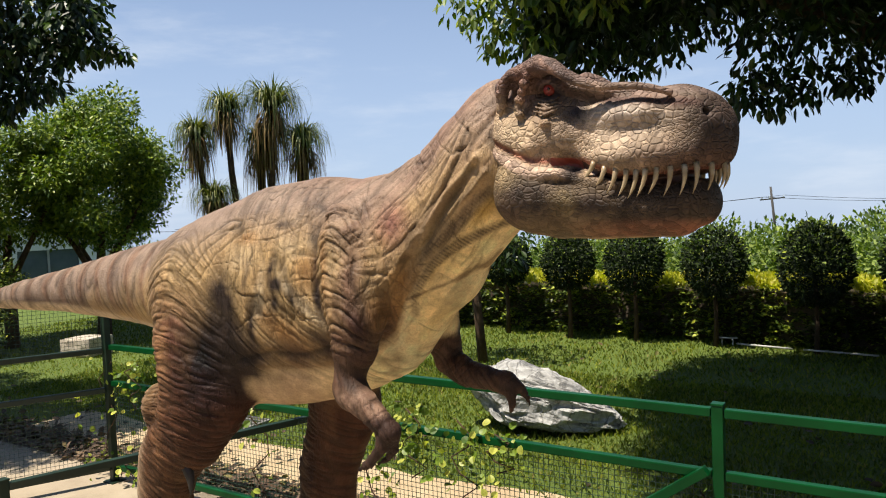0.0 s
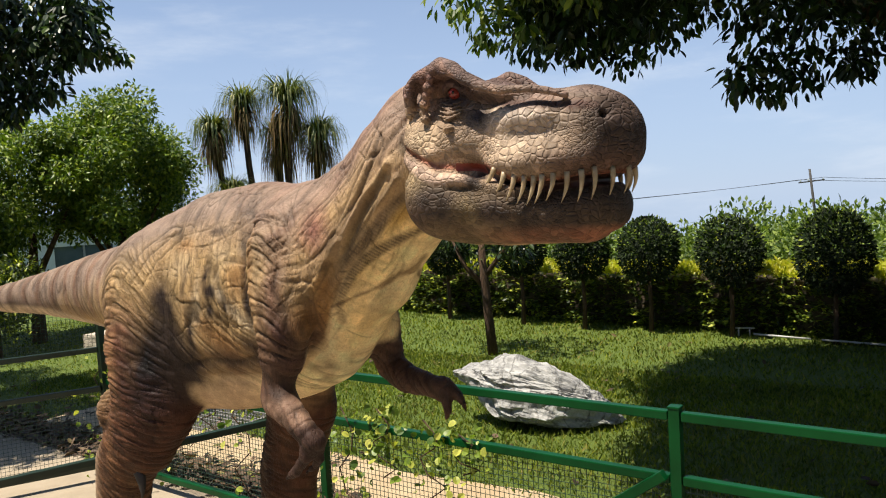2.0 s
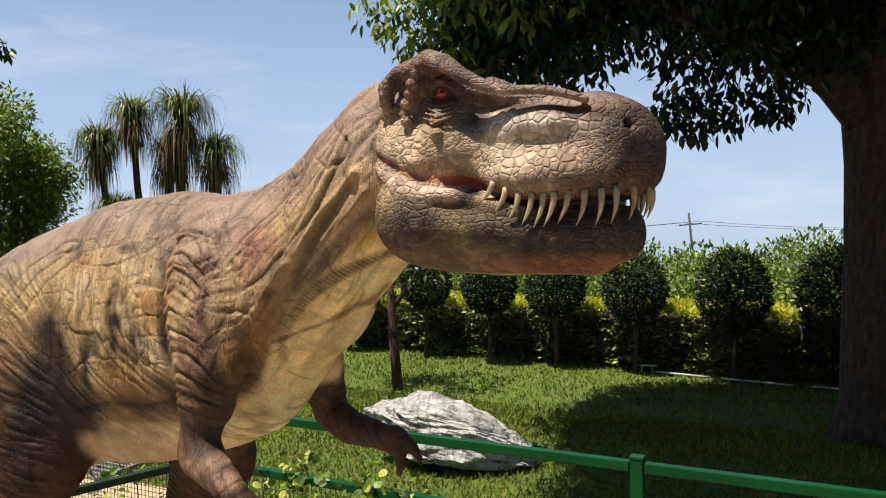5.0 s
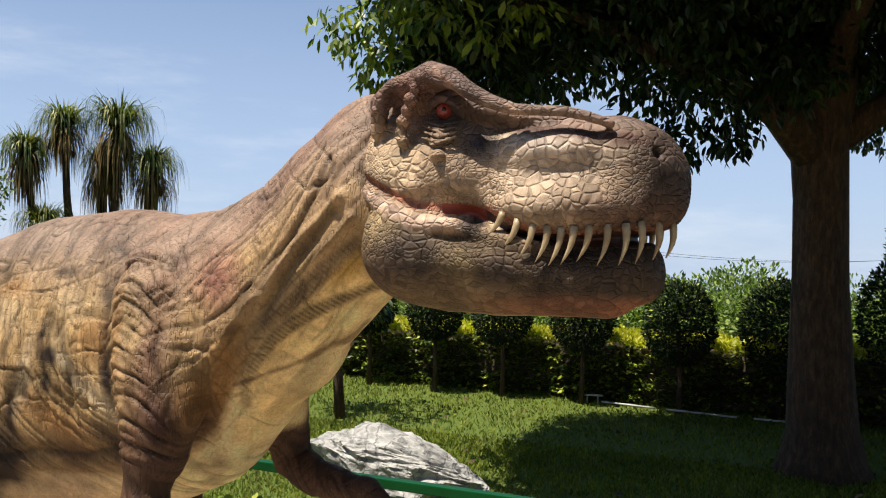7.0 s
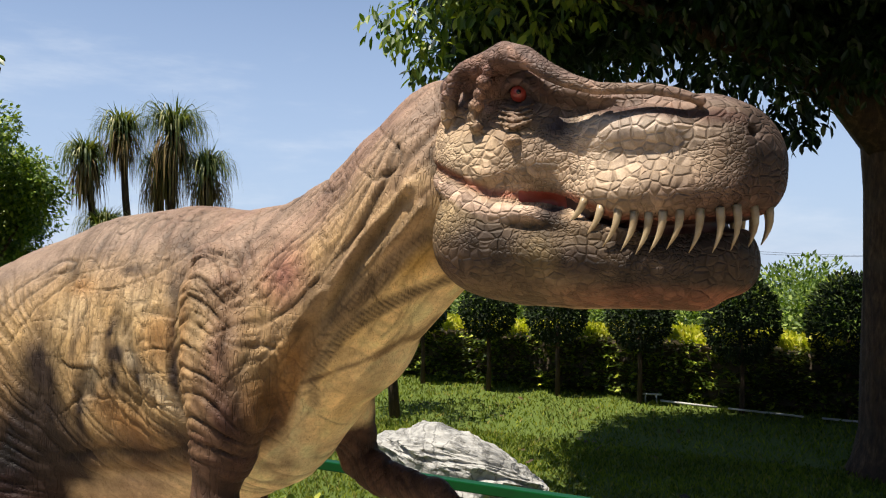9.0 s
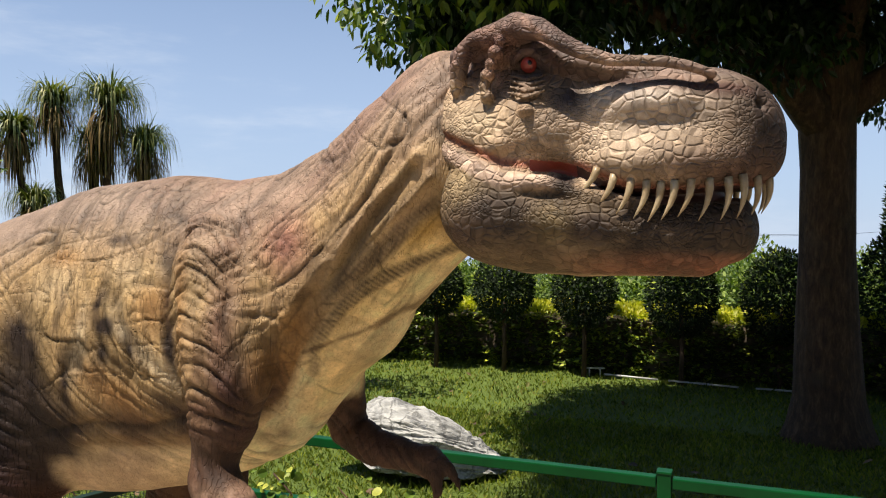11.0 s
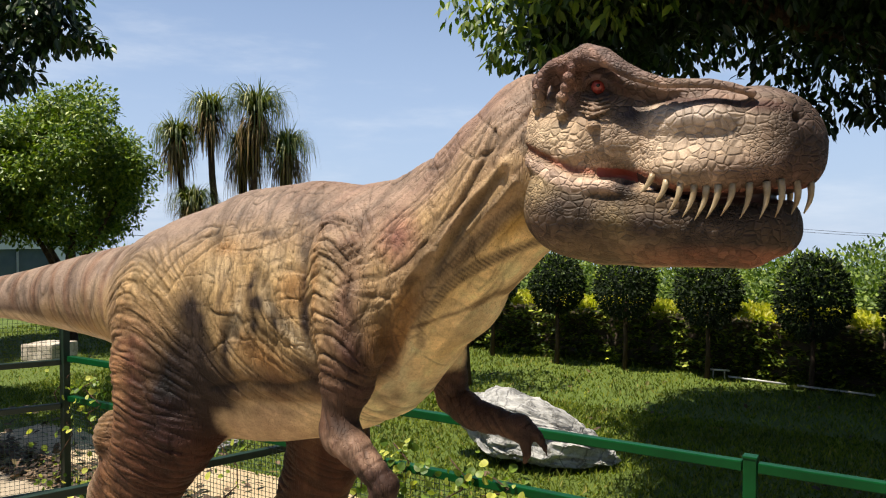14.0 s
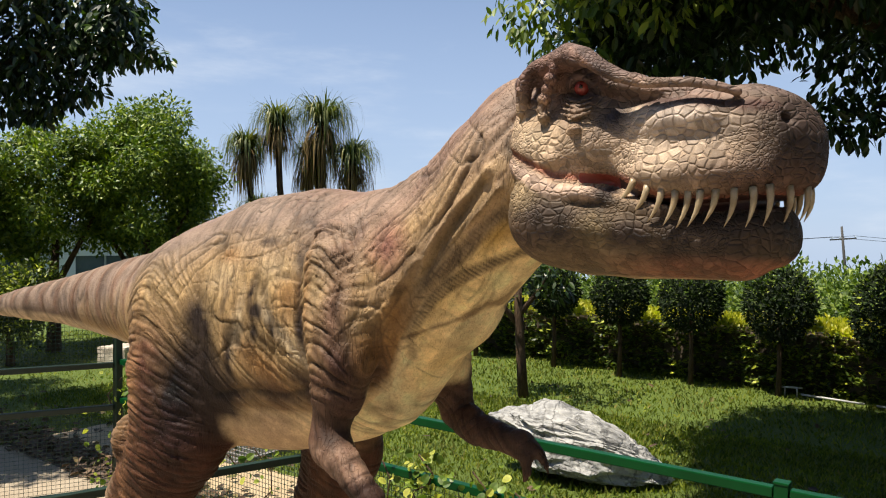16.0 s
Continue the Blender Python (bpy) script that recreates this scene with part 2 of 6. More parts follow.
def skin_material():
    """Painted rubber: pigment comes with the mesh, grain and relief are added here. Alpha of the pigment: 1 scales, 0 creased hide."""
    m, n, l, b = material("painted_rubber_hide", 0.62)
    at = n.new("ShaderNodeVertexColor")
    at.layer_name = "pigment"
    v = coords(n)
    scaly = at.outputs["Alpha"]
    sp = noise_tex(n, l, v, 110, 6, 0.75)
    c = mix(n, l, 1.0, at.outputs["Color"], ramp(n, l, sp, [(0.25, (0.66, 0.64, 0.62)), (0.55, (1, 1, 1)), (0.8, (1.22, 1.2, 1.16))]), "MULTIPLY")
    bl = noise_tex(n, l, v, 13, 5, 0.65, 0.5)
    c = mix(n, l, 1.0, c, ramp(n, l, bl, [(0.3, (0.74, 0.70, 0.68)), (0.65, (1.12, 1.1, 1.06))]), "MULTIPLY")

    def stretched(vec, size, turn=(0, 0, 0)):
        mp = n.new("ShaderNodeMapping")
        mp.inputs["Scale"].default_value, mp.inputs["Rotation"].default_value = size, turn
        l.new(vec, mp.inputs["Vector"])
        return mp.outputs[0]

    def span(x, lo, hi, a=0.0, z=1.0):
        r = n.new("ShaderNodeMapRange")
        r.interpolation_type = "SMOOTHSTEP"
        for k, q in zip((1, 2, 3, 4), (lo, hi, a, z)):
            r.inputs[k].default_value = q
        l.new(x, r.inputs[0])
        return r.outputs[0]

    # rounded plates, uneven in size
    warp = n.new("ShaderNodeMix")
    warp.data_type = "VECTOR"
    nz = n.new("ShaderNodeTexNoise")
    nz.inputs["Scale"].default_value, nz.inputs["Detail"].default_value = 14.0, 1.0
    l.new(v, nz.inputs["Vector"])
    warp.inputs[0].default_value = 0.034
    l.new(v, warp.inputs[4])
    l.new(nz.outputs["Color"], warp.inputs[5])

    turned = stretched(warp.outputs[1], (1, 1, 1), (0, 0, radians(28)))
    laid = stretched(turned, (0.92, 0.7, 1.08))

    def plates(scale):
        e = n.new("ShaderNodeTexVoronoi")
        e.feature = "DISTANCE_TO_EDGE"
        k = n.new("ShaderNodeTexVoronoi")
        for t in (e, k):
            t.inputs["Scale"].default_value = scale
            t.inputs["Randomness"].default_value = 0.8
            l.new(laid, t.inputs["Vector"])
        return e.outputs["Distance"], k.outputs["Color"]
    edge, tone = plates(56)
    edge2, _ = plates(100)
    patch = span(noise_tex(n, l, v, 9, 2), 0.46, 0.56)
    dome = span(edge, -0.02, 0.20)
    dome2 = span(edge2, -0.01, 0.18)
    groove = mathn(n, l, "MULTIPLY", span(edge, 0.0, 0.055, 1.0, 0.0), scaly)
    tn = n.new("ShaderNodeSeparateColor")
    l.new(tone, tn.inputs[0])
    shade = span(tn.outputs[0], 0.0, 1.0, 0.72, 1.22)
    mxs = n.new("ShaderNodeMix")
    mxs.data_type = "FLOAT"
    mxs.inputs[2].default_value = 1.0
    l.new(scaly, mxs.inputs[0])
    l.new(shade, mxs.inputs[3])
    cmb = n.new("ShaderNodeCombineColor")
    for k in range(3):
        l.new(mxs.outputs[0], cmb.inputs[k])
    c = mix(n, l, 1.0, c, cmb.outputs[0], "MULTIPLY")
    c = mix(n, l, mathn(n, l, "MULTIPLY", groove, 0.10), c, (0.055, 0.034, 0.026))

    # fine wandering lines of the hide
    def lines(vec, scale, width):
        f = noise_tex(n, l, vec, scale, 2.0, 0.5)
        return span(mathn(n, l, "ABSOLUTE", mathn(n, l, "SUBTRACT", f, 0.5)), 0.0, width)
    some = span(noise_tex(n, l, v, 8, 3), 0.42, 0.6)
    upright = lines(stretched(v, (1.0, 1.0, 0.14)), 70, 0.05)
    level = lines(stretched(v, (0.18, 0.18, 1.0), (0.1, 0.15, 0.0)), 34, 0.02)
    level = mathn(n, l, "MAXIMUM", level, some)
    fine = noise_tex(n, l, v, 70, 5, 0.7)
    hide = mathn(n, l, "ADD", mathn(n, l, "MULTIPLY", upright, 0.22), mathn(n, l, "MULTIPLY", level, 0.07))
    hide = mathn(n, l, "ADD", hide, mathn(n, l, "MULTIPLY", fine, 0.30))
    cut = mathn(n, l, "MULTIPLY", mathn(n, l, "SUBTRACT", 1.0, level), mathn(n, l, "SUBTRACT", 1.0, scaly))
    c = mix(n, l, mathn(n, l, "MULTIPLY", cut, 0.03), c, (0.070, 0.042, 0.028))
    mx = n.new("ShaderNodeMix")
    mx.data_type = "FLOAT"
    l.new(scaly, mx.inputs[0])
    l.new(hide, mx.inputs[2])
    ds = n.new("ShaderNodeMix")
    ds.data_type = "FLOAT"
    l.new(patch, ds.inputs[0])
    l.new(mathn(n, l, "MULTIPLY", dome, 0.48), ds.inputs[2])
    l.new(mathn(n, l, "ADD", mathn(n, l, "MULTIPLY", dome2, 0.32), mathn(n, l, "MULTIPLY", dome, 0.28)), ds.inputs[3])
    l.new(mathn(n, l, "ADD", ds.outputs[0], mathn(n, l, "MULTIPLY", fine, 0.25)), mx.inputs[3])
    l.new(c, b.inputs["Base Color"])
    bump(n, l, mx.outputs[0], b, 1.0, 0.006)
    b.inputs["Specular IOR Level"].default_value = 0.22
    return m


SKIN = skin_material()
# mouth lining with the shade between the jaws put into its colour
MOUTH_SHADED = simple("shaded_mouth_lining", (0.030, 0.010, 0.008), (0.07, 0.02, 0.014), 20, 0.5, 0.3)
TOOTH = simple("yellowed_tooth", (0.27, 0.18, 0.09), (0.56, 0.45, 0.29), 34, 0.35, 0.2, 0.002)
MOUTH = simple("red_mouth_lining", (0.20, 0.03, 0.02), (0.36, 0.07, 0.04), 20, 0.45, 0.3)
EYE_RED = simple("red_eye", (0.26, 0.03, 0.025), (0.40, 0.07, 0.055), 60, 0.15, 0.05)
EYE_DARK = simple("dark_pupil", (0.01, 0.008, 0.008), (0.02, 0.015, 0.015), 40, 0.15, 0.05)
CLAW = simple("dark_claw", (0.012, 0.009, 0.008), (0.03, 0.022, 0.018), 20, 0.6, 0.2)

# ---- building tools ----
def mesh_object(name, verts, faces, mats, index=None, smooth=False, parent=None, label=""):
    """One mesh object from arrays of places and faces."""
    me = bpy.data.meshes.new(name)
    me.from_pydata([tuple(v) for v in verts] if not isinstance(verts, np.ndarray) else verts.tolist(), [], faces.tolist() if isinstance(faces, np.ndarray) else faces)
    for m in (mats if isinstance(mats, (list, tuple)) else [mats]):
        me.materials.append(m)
    if index is not None:
        me.polygons.foreach_set("material_index", np.asarray(index, dtype=np.int32))
    if smooth:
        me.polygons.foreach_set("use_smooth", np.ones(len(me.polygons), dtype=bool))
    me.update()
    ob = new(name, me)
    ob.parent = parent
    if label:
        ob["label"] = label
    return ob


def part(name, bm, mat, parent, label="", smooth=False):
    me = bpy.data.meshes.new(name)
    bm.to_mesh(me)
    bm.free()
    me.materials.append(mat)
    if smooth:
        me.polygons.foreach_set("use_smooth", np.ones(len(me.polygons), dtype=bool))
    ob = new(name, me)
    ob.parent = parent
    if label:
        ob["label"] = label
    return ob


def thing(name, place, label, category, group="", kind=""):
    ob = new(name)
    ob.empty_display_size = 0.1
    ob.location = place
    return tagged(ob, label, category, group, kind)


def add_box(bm, size, m=None, bevel=0.0):
    r = bmesh.ops.create_cube(bm, size=1.0, matrix=(m or Matrix()) @ Matrix.Diagonal((*size, 1)))
    if bevel:
        es = list({e for v in r["verts"] for e in v.link_edges})
        bmesh.ops.bevel(bm, geom=es, offset=bevel, segments=2, affect="EDGES", profile=0.6)
    return bm


def bar(bm, a, b, w, h, bevel=0.004):
    """A box section from a to b, upright."""
    a, b = Vector(a), Vector(b)
    d = b - a
    m = Matrix.Translation((a + b) / 2) @ d.to_track_quat("X", "Z").to_matrix().to_4x4()
    return add_box(bm, (d.length, w, h), m, bevel)


def tube_mesh(path, radii, sides=8, wobble=0.0, rng=None, cap=True):
    """Places and faces of a tapered round limb along a path."""
    path = [Vector(p) for p in path]
    verts, faces = [], []
    side = None
    for i, p in enumerate(path):
        d = (path[min(i + 1, len(path) - 1)] - path[max(i - 1, 0)]).normalized()
        if side is None:
            side = d.orthogonal().normalized()
        side = (side - d * side.dot(d)).normalized()
        across = d.cross(side)
        for k in range(sides):
            a = 2 * math.pi * k / sides
            r = radii[i] * (1 + (wobble * (rng.random() - 0.5) if rng else 0))
            verts.append(p + side * (r * math.cos(a)) + across * (r * math.sin(a)))
    for i in range(len(path) - 1):
        for k in range(sides):
            a, b = i * sides + k, i * sides + (k + 1) % sides
            faces.append((a, b, b + sides, a + sides))
    if cap:
        faces.append(tuple(range(sides))[::-1])
        faces.append(tuple((len(path) - 1) * sides + k for k in range(sides)))
    return verts, faces


def join_lists(chunks):
    verts, faces = [], []
    for v, f in chunks:
        o = len(verts)
        verts += list(v)
        faces += [tuple(i + o for i in q) for q in f]
    return verts, faces


def unit(a):
    return a / np.maximum(np.linalg.norm(a, axis=-1, keepdims=True), 1e-9)


def leaf_arrays(pts, dirs, normals, length, width, rich=True):
    """Leaves at pts that point along dirs, with a folded midrib. Returns places and faces."""
    n = len(pts)
    d = unit(dirs)
    s = unit(np.cross(d, normals))
    up = unit(np.cross(s, d))
    L, W = length.reshape(-1, 1), width.reshape(-1, 1)
    if rich:
        rows = [(0, 0, 0), (0.3, -0.42, 0.10), (0.68, -0.40, 0.06), (1, 0, -0.12), (0.68, 0.40, 0.06), (0.3, 0.42, 0.10), (0.5, 0, -0.03)]
        tri = [(0, 1, 6), (1, 2, 6), (2, 3, 6), (3, 4, 6), (4, 5, 6), (5, 0, 6)]
    else:
        rows = [(0, 0, 0), (0.5, -0.5, 0.08), (1, 0, 0), (0.5, 0.5, 0.08)]
        tri = [(0, 1, 2), (0, 2, 3)]
    v = np.stack([pts + d * L * a + s * W * b + up * W * c for a, b, c in rows], 1).reshape(-1, 3)
    f = (np.arange(n)[:, None, None] * len(rows) + np.array(tri)[None]).reshape(-1, 3)
    return v, f


def leaf_mass(name, pts, dirs, normals, length, width, mat, parent, label="", rich=True, kind=""):
    v, f = leaf_arrays(pts, dirs, normals, length, width, rich)
    ob = mesh_object(name, v, f, mat, parent=parent, label=label)
    if kind:
        ob["kind"] = kind
    return ob


def lattice_noise(p, seed=0):
    """Smooth value noise of places p (n x 3), 0 to 1."""
    i = np.floor(p).astype(np.int64)
    f = p - i
    f = f * f * (3 - 2 * f)
    def h(o):
        q = i + np.array(o)
        k = (q[:, 0] * 73856093) ^ (q[:, 1] * 19349663) ^ (q[:, 2] * 83492791) ^ (seed * 2654435761)
        k = (k ^ (k >> 13)) * 1274126177 & 0x7FFFFFFF
        return ((k ^ (k >> 16)) & 0xFFFF) / 65535.0
    x, y, z = f[:, 0], f[:, 1], f[:, 2]
    a = h((0, 0, 0)) * (1 - x) + h((1, 0, 0)) * x
    b = h((0, 1, 0)) * (1 - x) + h((1, 1, 0)) * x
    c = h((0, 0, 1)) * (1 - x) + h((1, 0, 1)) * x
    d = h((0, 1, 1)) * (1 - x) + h((1, 1, 1)) * x
    return (a * (1 - y) + b * y) * (1 - z) + (c * (1 - y) + d * y) * z


def fbm(p, seed=0, octaves=3):
    t, w = 0.0, 0.5
    for o in range(octaves):
        t = t + w * lattice_noise(p * 2 ** o, seed + o)
        w *= 0.5
    return t / (1 - 0.5 ** octaves)

# ---- the dinosaur: a smooth blend of tapered forms, meshed by surface nets ----
HEAD_TURN = -28.0
FWD = np.array([math.cos(radians(HEAD_TURN)), math.sin(radians(HEAD_TURN))])
AWAY = np.array([-FWD[1], FWD[0]])


def smooth_union(a, b, k):
    h = np.clip(0.5 + 0.5 * (b - a) / k, 0, 1)
    return b * (1 - h) + a * h - k * h * (1 - h)


def smooth_cut(a, b, k):
    return -smooth_union(-a, b, k)


class Field:
    """A block of signed distances in the animal's own axes: u forward, v away, z up."""

    def __init__(self, lo, hi, step):
        self.lo, self.step = np.array(lo, float), step
        self.n = np.ceil((np.array(hi) - lo) / step).astype(int) + 1
        self.f = np.full(self.n, 1.0, np.float32)

    def block(self, lo, hi):
        a = np.clip(np.floor((np.array(lo) - self.lo) / self.step).astype(int), 0, self.n)
        b = np.clip(np.ceil((np.array(hi) - self.lo) / self.step).astype(int) + 1, 0, self.n)
        ax = [(self.lo[i] + self.step * np.arange(a[i], b[i])).astype(np.float32) for i in range(3)]
        return tuple(slice(p, q) for p, q in zip(a, b)), ax[0][:, None, None], ax[1][None, :, None], ax[2][None, None, :]

    def add(self, sl, d, k, cut=False):
        if d.size:
            self.f[sl] = smooth_cut(self.f[sl], d, k) if cut else smooth_union(self.f[sl], d, k)

    def loft(self, nodes, k=0.05, cut=False, margin=0.14):
        """nodes: u, z, half-height, half-width, v of the axis."""
        nodes = np.array(nodes, np.float32)
        r = nodes[:, 2:4].max() + margin
        lo = (nodes[:, 0].min() - r, nodes[:, 4].min() - r, nodes[:, 1].min() - r)
        hi = (nodes[:, 0].max() + r, nodes[:, 4].max() + r, nodes[:, 1].max() + r)
        sl, u, v, z = self.block(lo, hi)
        best = None
        for p, q in zip(nodes[:-1], nodes[1:]):
            du, dz = q[0] - p[0], q[1] - p[1]
            t = np.clip(((u - p[0]) * du + (z - p[1]) * dz) / (du * du + dz * dz + 1e-9), 0, 1)
            a, b, c = p[2] + t * (q[2] - p[2]), p[3] + t * (q[3] - p[3]), p[4] + t * (q[4] - p[4])
            e2 = (u - p[0] - t * du) ** 2 + (z - p[1] - t * dz) ** 2
            d = (np.sqrt(e2 / a ** 2 + ((v - c) / b) ** 2) - 1) * np.minimum(a, b)
            best = d if best is None else np.minimum(best, d)
        self.add(sl, best, k, cut)

    def limb(self, nodes, k=0.03, cut=False):
        """nodes: u, v, z, radius."""
        nodes = np.array(nodes, np.float32)
        r = nodes[:, 3].max() + 0.1
        sl, u, v, z = self.block(nodes[:, :3].min(0) - r, nodes[:, :3].max(0) + r)
        best = None
        for p, q in zip(nodes[:-1], nodes[1:]):
            d = q - p
            t = np.clip(((u - p[0]) * d[0] + (v - p[1]) * d[1] + (z - p[2]) * d[2]) / (d[:3] @ d[:3] + 1e-9), 0, 1)
            g = np.sqrt((u - p[0] - t * d[0]) ** 2 + (v - p[1] - t * d[1]) ** 2 + (z - p[2] - t * d[2]) ** 2) - (p[3] + t * d[3])
            best = g if best is None else np.minimum(best, g)
        self.add(sl, best, k, cut)

    def egg(self, c, r, k=0.03, cut=False):
        m = max(r) + 0.1
        sl, u, v, z = self.block(np.array(c) - m, np.array(c) + m)
        self.add(sl, (np.sqrt(((u - c[0]) / r[0]) ** 2 + ((v - c[1]) / r[1]) ** 2 + ((z - c[2]) / r[2]) ** 2) - 1) * min(r), k, cut)

    def net(self):
        """Places (in the animal's axes) and quads of the surface."""
        f, n = self.f, self.n
        s = f < 0
        c = [s[a:n[0] - 1 + a, b:n[1] - 1 + b, d:n[2] - 1 + d] for a in (0, 1) for b in (0, 1) for d in (0, 1)]
        some = np.logical_or.reduce(c) & ~np.logical_and.reduce(c)
        cell = np.argwhere(some)
        ident = np.full(some.shape, -1, np.int64)
        ident[some] = np.arange(len(cell))
        off = np.array([(a, b, d) for a in (0, 1) for b in (0, 1) for d in (0, 1)])
        val = np.stack([f[tuple((cell + o).T)] for o in off], 1)
        tot, cnt = np.zeros((len(cell), 3)), np.zeros(len(cell))
        for i in range(8):
            for j in range(i + 1, 8):
                if np.abs(off[i] - off[j]).sum() == 1:
                    x = (val[:, i] < 0) != (val[:, j] < 0)
                    t = val[x, i] / (val[x, i] - val[x, j])
                    tot[x] += off[i] + t[:, None] * (off[j] - off[i])
                    cnt[x] += 1
        place = self.lo + self.step * (cell + tot / cnt[:, None])
        quads = []
        for ax in range(3):
            o = np.eye(3, dtype=int)
            lo_s = [slice(None)] * 3
            hi_s = [slice(None)] * 3
            lo_s[ax], hi_s[ax] = slice(0, -1), slice(1, None)
            a, b = s[tuple(lo_s)], s[tuple(hi_s)]
            e = np.argwhere(a != b)
            p, q = (ax + 1) % 3, (ax + 2) % 3
            e = e[(e[:, p] > 0) & (e[:, q] > 0) & (e[:, p] < n[p] - 1) & (e[:, q] < n[q] - 1)]
            ring = np.stack([ident[tuple((e - dp * o[p] - dq * o[q]).T)] for dp, dq in ((1, 1), (0, 1), (0, 0), (1, 0))], 1)
            flip = ~a[tuple(e.T)]
            ring[flip] = ring[flip][:, ::-1]
            quads.append(ring)
        quads = np.concatenate(quads)
        return place, quads[(quads >= 0).all(1)]


def vertex_normals(p, q):
    nrm = np.zeros_like(p)
    fn = np.cross(p[q[:, 2]] - p[q[:, 0]], p[q[:, 3]] - p[q[:, 1]])
    for i in range(4):
        np.add.at(nrm, q[:, i], fn)
    return unit(nrm)


def soft_mask(d, w):
    """1 where d is well below 0, falling to 0 over w."""
    return np.clip(0.5 - d / w, 0, 1)


def gap(p, width=0.4):
    """Creases: 1 in the groove, 0 between, along the phase p."""
    f = np.abs((p % 1.0) - 0.5) * 2
    return np.clip(1 - (1 - f) / width, 0, 1) ** 1.3


def head_axis(u):
    return -0.055 - 0.075 * (u - 1.3)


# --- trunk, tail, neck and limbs
body = Field((-2.70, -0.55, -0.02), (1.45, 0.65, 2.3), 0.0092)
body.loft([(-2.60, 1.372, 0.014, 0.014, 0.2), (-2.18, 1.398, 0.058, 0.056, 0.2), (-1.88, 1.428, 0.085, 0.08, 0.2), (-1.6, 1.452, 0.108, 0.098, 0.2), (-1.14, 1.485, 0.148, 0.13, 0.17),
           (-0.74, 1.515, 0.185, 0.16, 0.11), (-0.4, 1.525, 0.215, 0.20, 0.05), (-0.15, 1.52, 0.29, 0.24, 0.02)], 0.06)
body.loft([(-0.15, 1.50, 0.30, 0.24, 0.02), (0.05, 1.485, 0.375, 0.26, 0.0), (0.3, 1.52, 0.41, 0.265, 0.0), (0.5, 1.555, 0.392, 0.26, 0.0), (0.66, 1.57, 0.335, 0.25, 0.0)], 0.05)
body.loft([(0.62, 1.565, 0.335, 0.25, 0.0), (0.78, 1.628, 0.298, 0.23, -0.01), (0.92, 1.688, 0.256, 0.21, -0.02), (1.045, 1.755, 0.192, 0.195, -0.04), (1.165, 1.855, 0.178, 0.185, -0.05),
           (1.25, 1.945, 0.196, 0.18, -0.055), (1.36, 1.97, 0.15, 0.15, -0.065)], 0.06)
body.loft([(0.74, 1.79, 0.09, 0.10, 0.0), (0.88, 1.838, 0.103, 0.11, -0.01), (1.02, 1.925, 0.10, 0.11, -0.03), (1.12, 2.005, 0.09, 0.11, -0.04)], 0.06)
body.egg((1.275, -0.05, 2.068), (0.14, 0.13, 0.135), 0.05)
body.loft([(0.2, 1.16, 0.075, 0.10, 0.0), (0.5, 1.235, 0.09, 0.12, 0.0), (0.78, 1.35, 0.10, 0.12, -0.01)], 0.09)
# near and far thigh, shank, foot
NEAR_LEG = [(0.0, 1.50, 0.22, 0.12, -0.175), (-0.02, 1.32, 0.230, 0.135, -0.185), (0.0, 1.14, 0.21, 0.135, -0.195), (-0.085, 0.985, 0.165, 0.12, -0.2),
            (-0.225, 0.85, 0.138, 0.105, -0.2), (-0.265, 0.70, 0.128, 0.10, -0.2), (-0.27, 0.40, 0.112, 0.10, -0.2), (-0.25, 0.12, 0.11, 0.11, -0.2)]
FAR_LEG = [(0.18, 1.45, 0.20, 0.11, 0.18), (0.27, 1.22, 0.20, 0.13, 0.27), (0.265, 1.02, 0.182, 0.12, 0.32), (0.21, 0.85, 0.150, 0.11, 0.33),
           (0.15, 0.70, 0.145, 0.11, 0.33), (0.135, 0.48, 0.135, 0.105, 0.33), (0.12, 0.2, 0.12, 0.105, 0.33), (0.13, 0.1, 0.115, 0.11, 0.33)]
for leg in (NEAR_LEG, FAR_LEG):
    body.loft(leg, 0.07)
    u0, v0 = leg[-1][0], leg[-1][4]
    for side, reach in ((-0.11, 0.26), (0.0, 0.33), (0.11, 0.26)):
        body.limb([(u0, v0 + side * 0.5, 0.11, 0.085), (u0 + reach * 0.6, v0 + side, 0.075, 0.065), (u0 + reach, v0 + side * 1.3, 0.05, 0.045)], 0.05)
body.egg((-0.245, -0.2, 1.06), (0.085, 0.085, 0.10), 0.02)
# near arm
body.loft([(0.715, 1.80, 0.045, 0.05, -0.20), (0.75, 1.71, 0.088, 0.075, -0.222), (0.785, 1.58, 0.106, 0.088, -0.24), (0.81, 1.47, 0.104, 0.090, -0.245), (0.80, 1.39, 0.083, 0.075, -0.25)], 0.022)
body.limb([(0.80, -0.25, 1.38, 0.062), (0.785, -0.265, 1.27, 0.056), (0.805, -0.275, 1.225, 0.056)], 0.035)
body.limb([(0.79, -0.275, 1.24, 0.054), (0.855, -0.29, 1.205, 0.050), (0.93, -0.30, 1.155, 0.040), (0.955, -0.30, 1.125, 0.033)], 0.025)
body.limb([(0.955, -0.30, 1.125, 0.034), (0.93, -0.315, 1.07, 0.022), (0.89, -0.315, 1.025, 0.017), (0.845, -0.31, 0.995, 0.008)], 0.02)
body.limb([(0.955, -0.285, 1.125, 0.03), (0.955, -0.27, 1.065, 0.02), (0.925, -0.265, 1.03, 0.014), (0.885, -0.265, 1.005, 0.007)], 0.02)
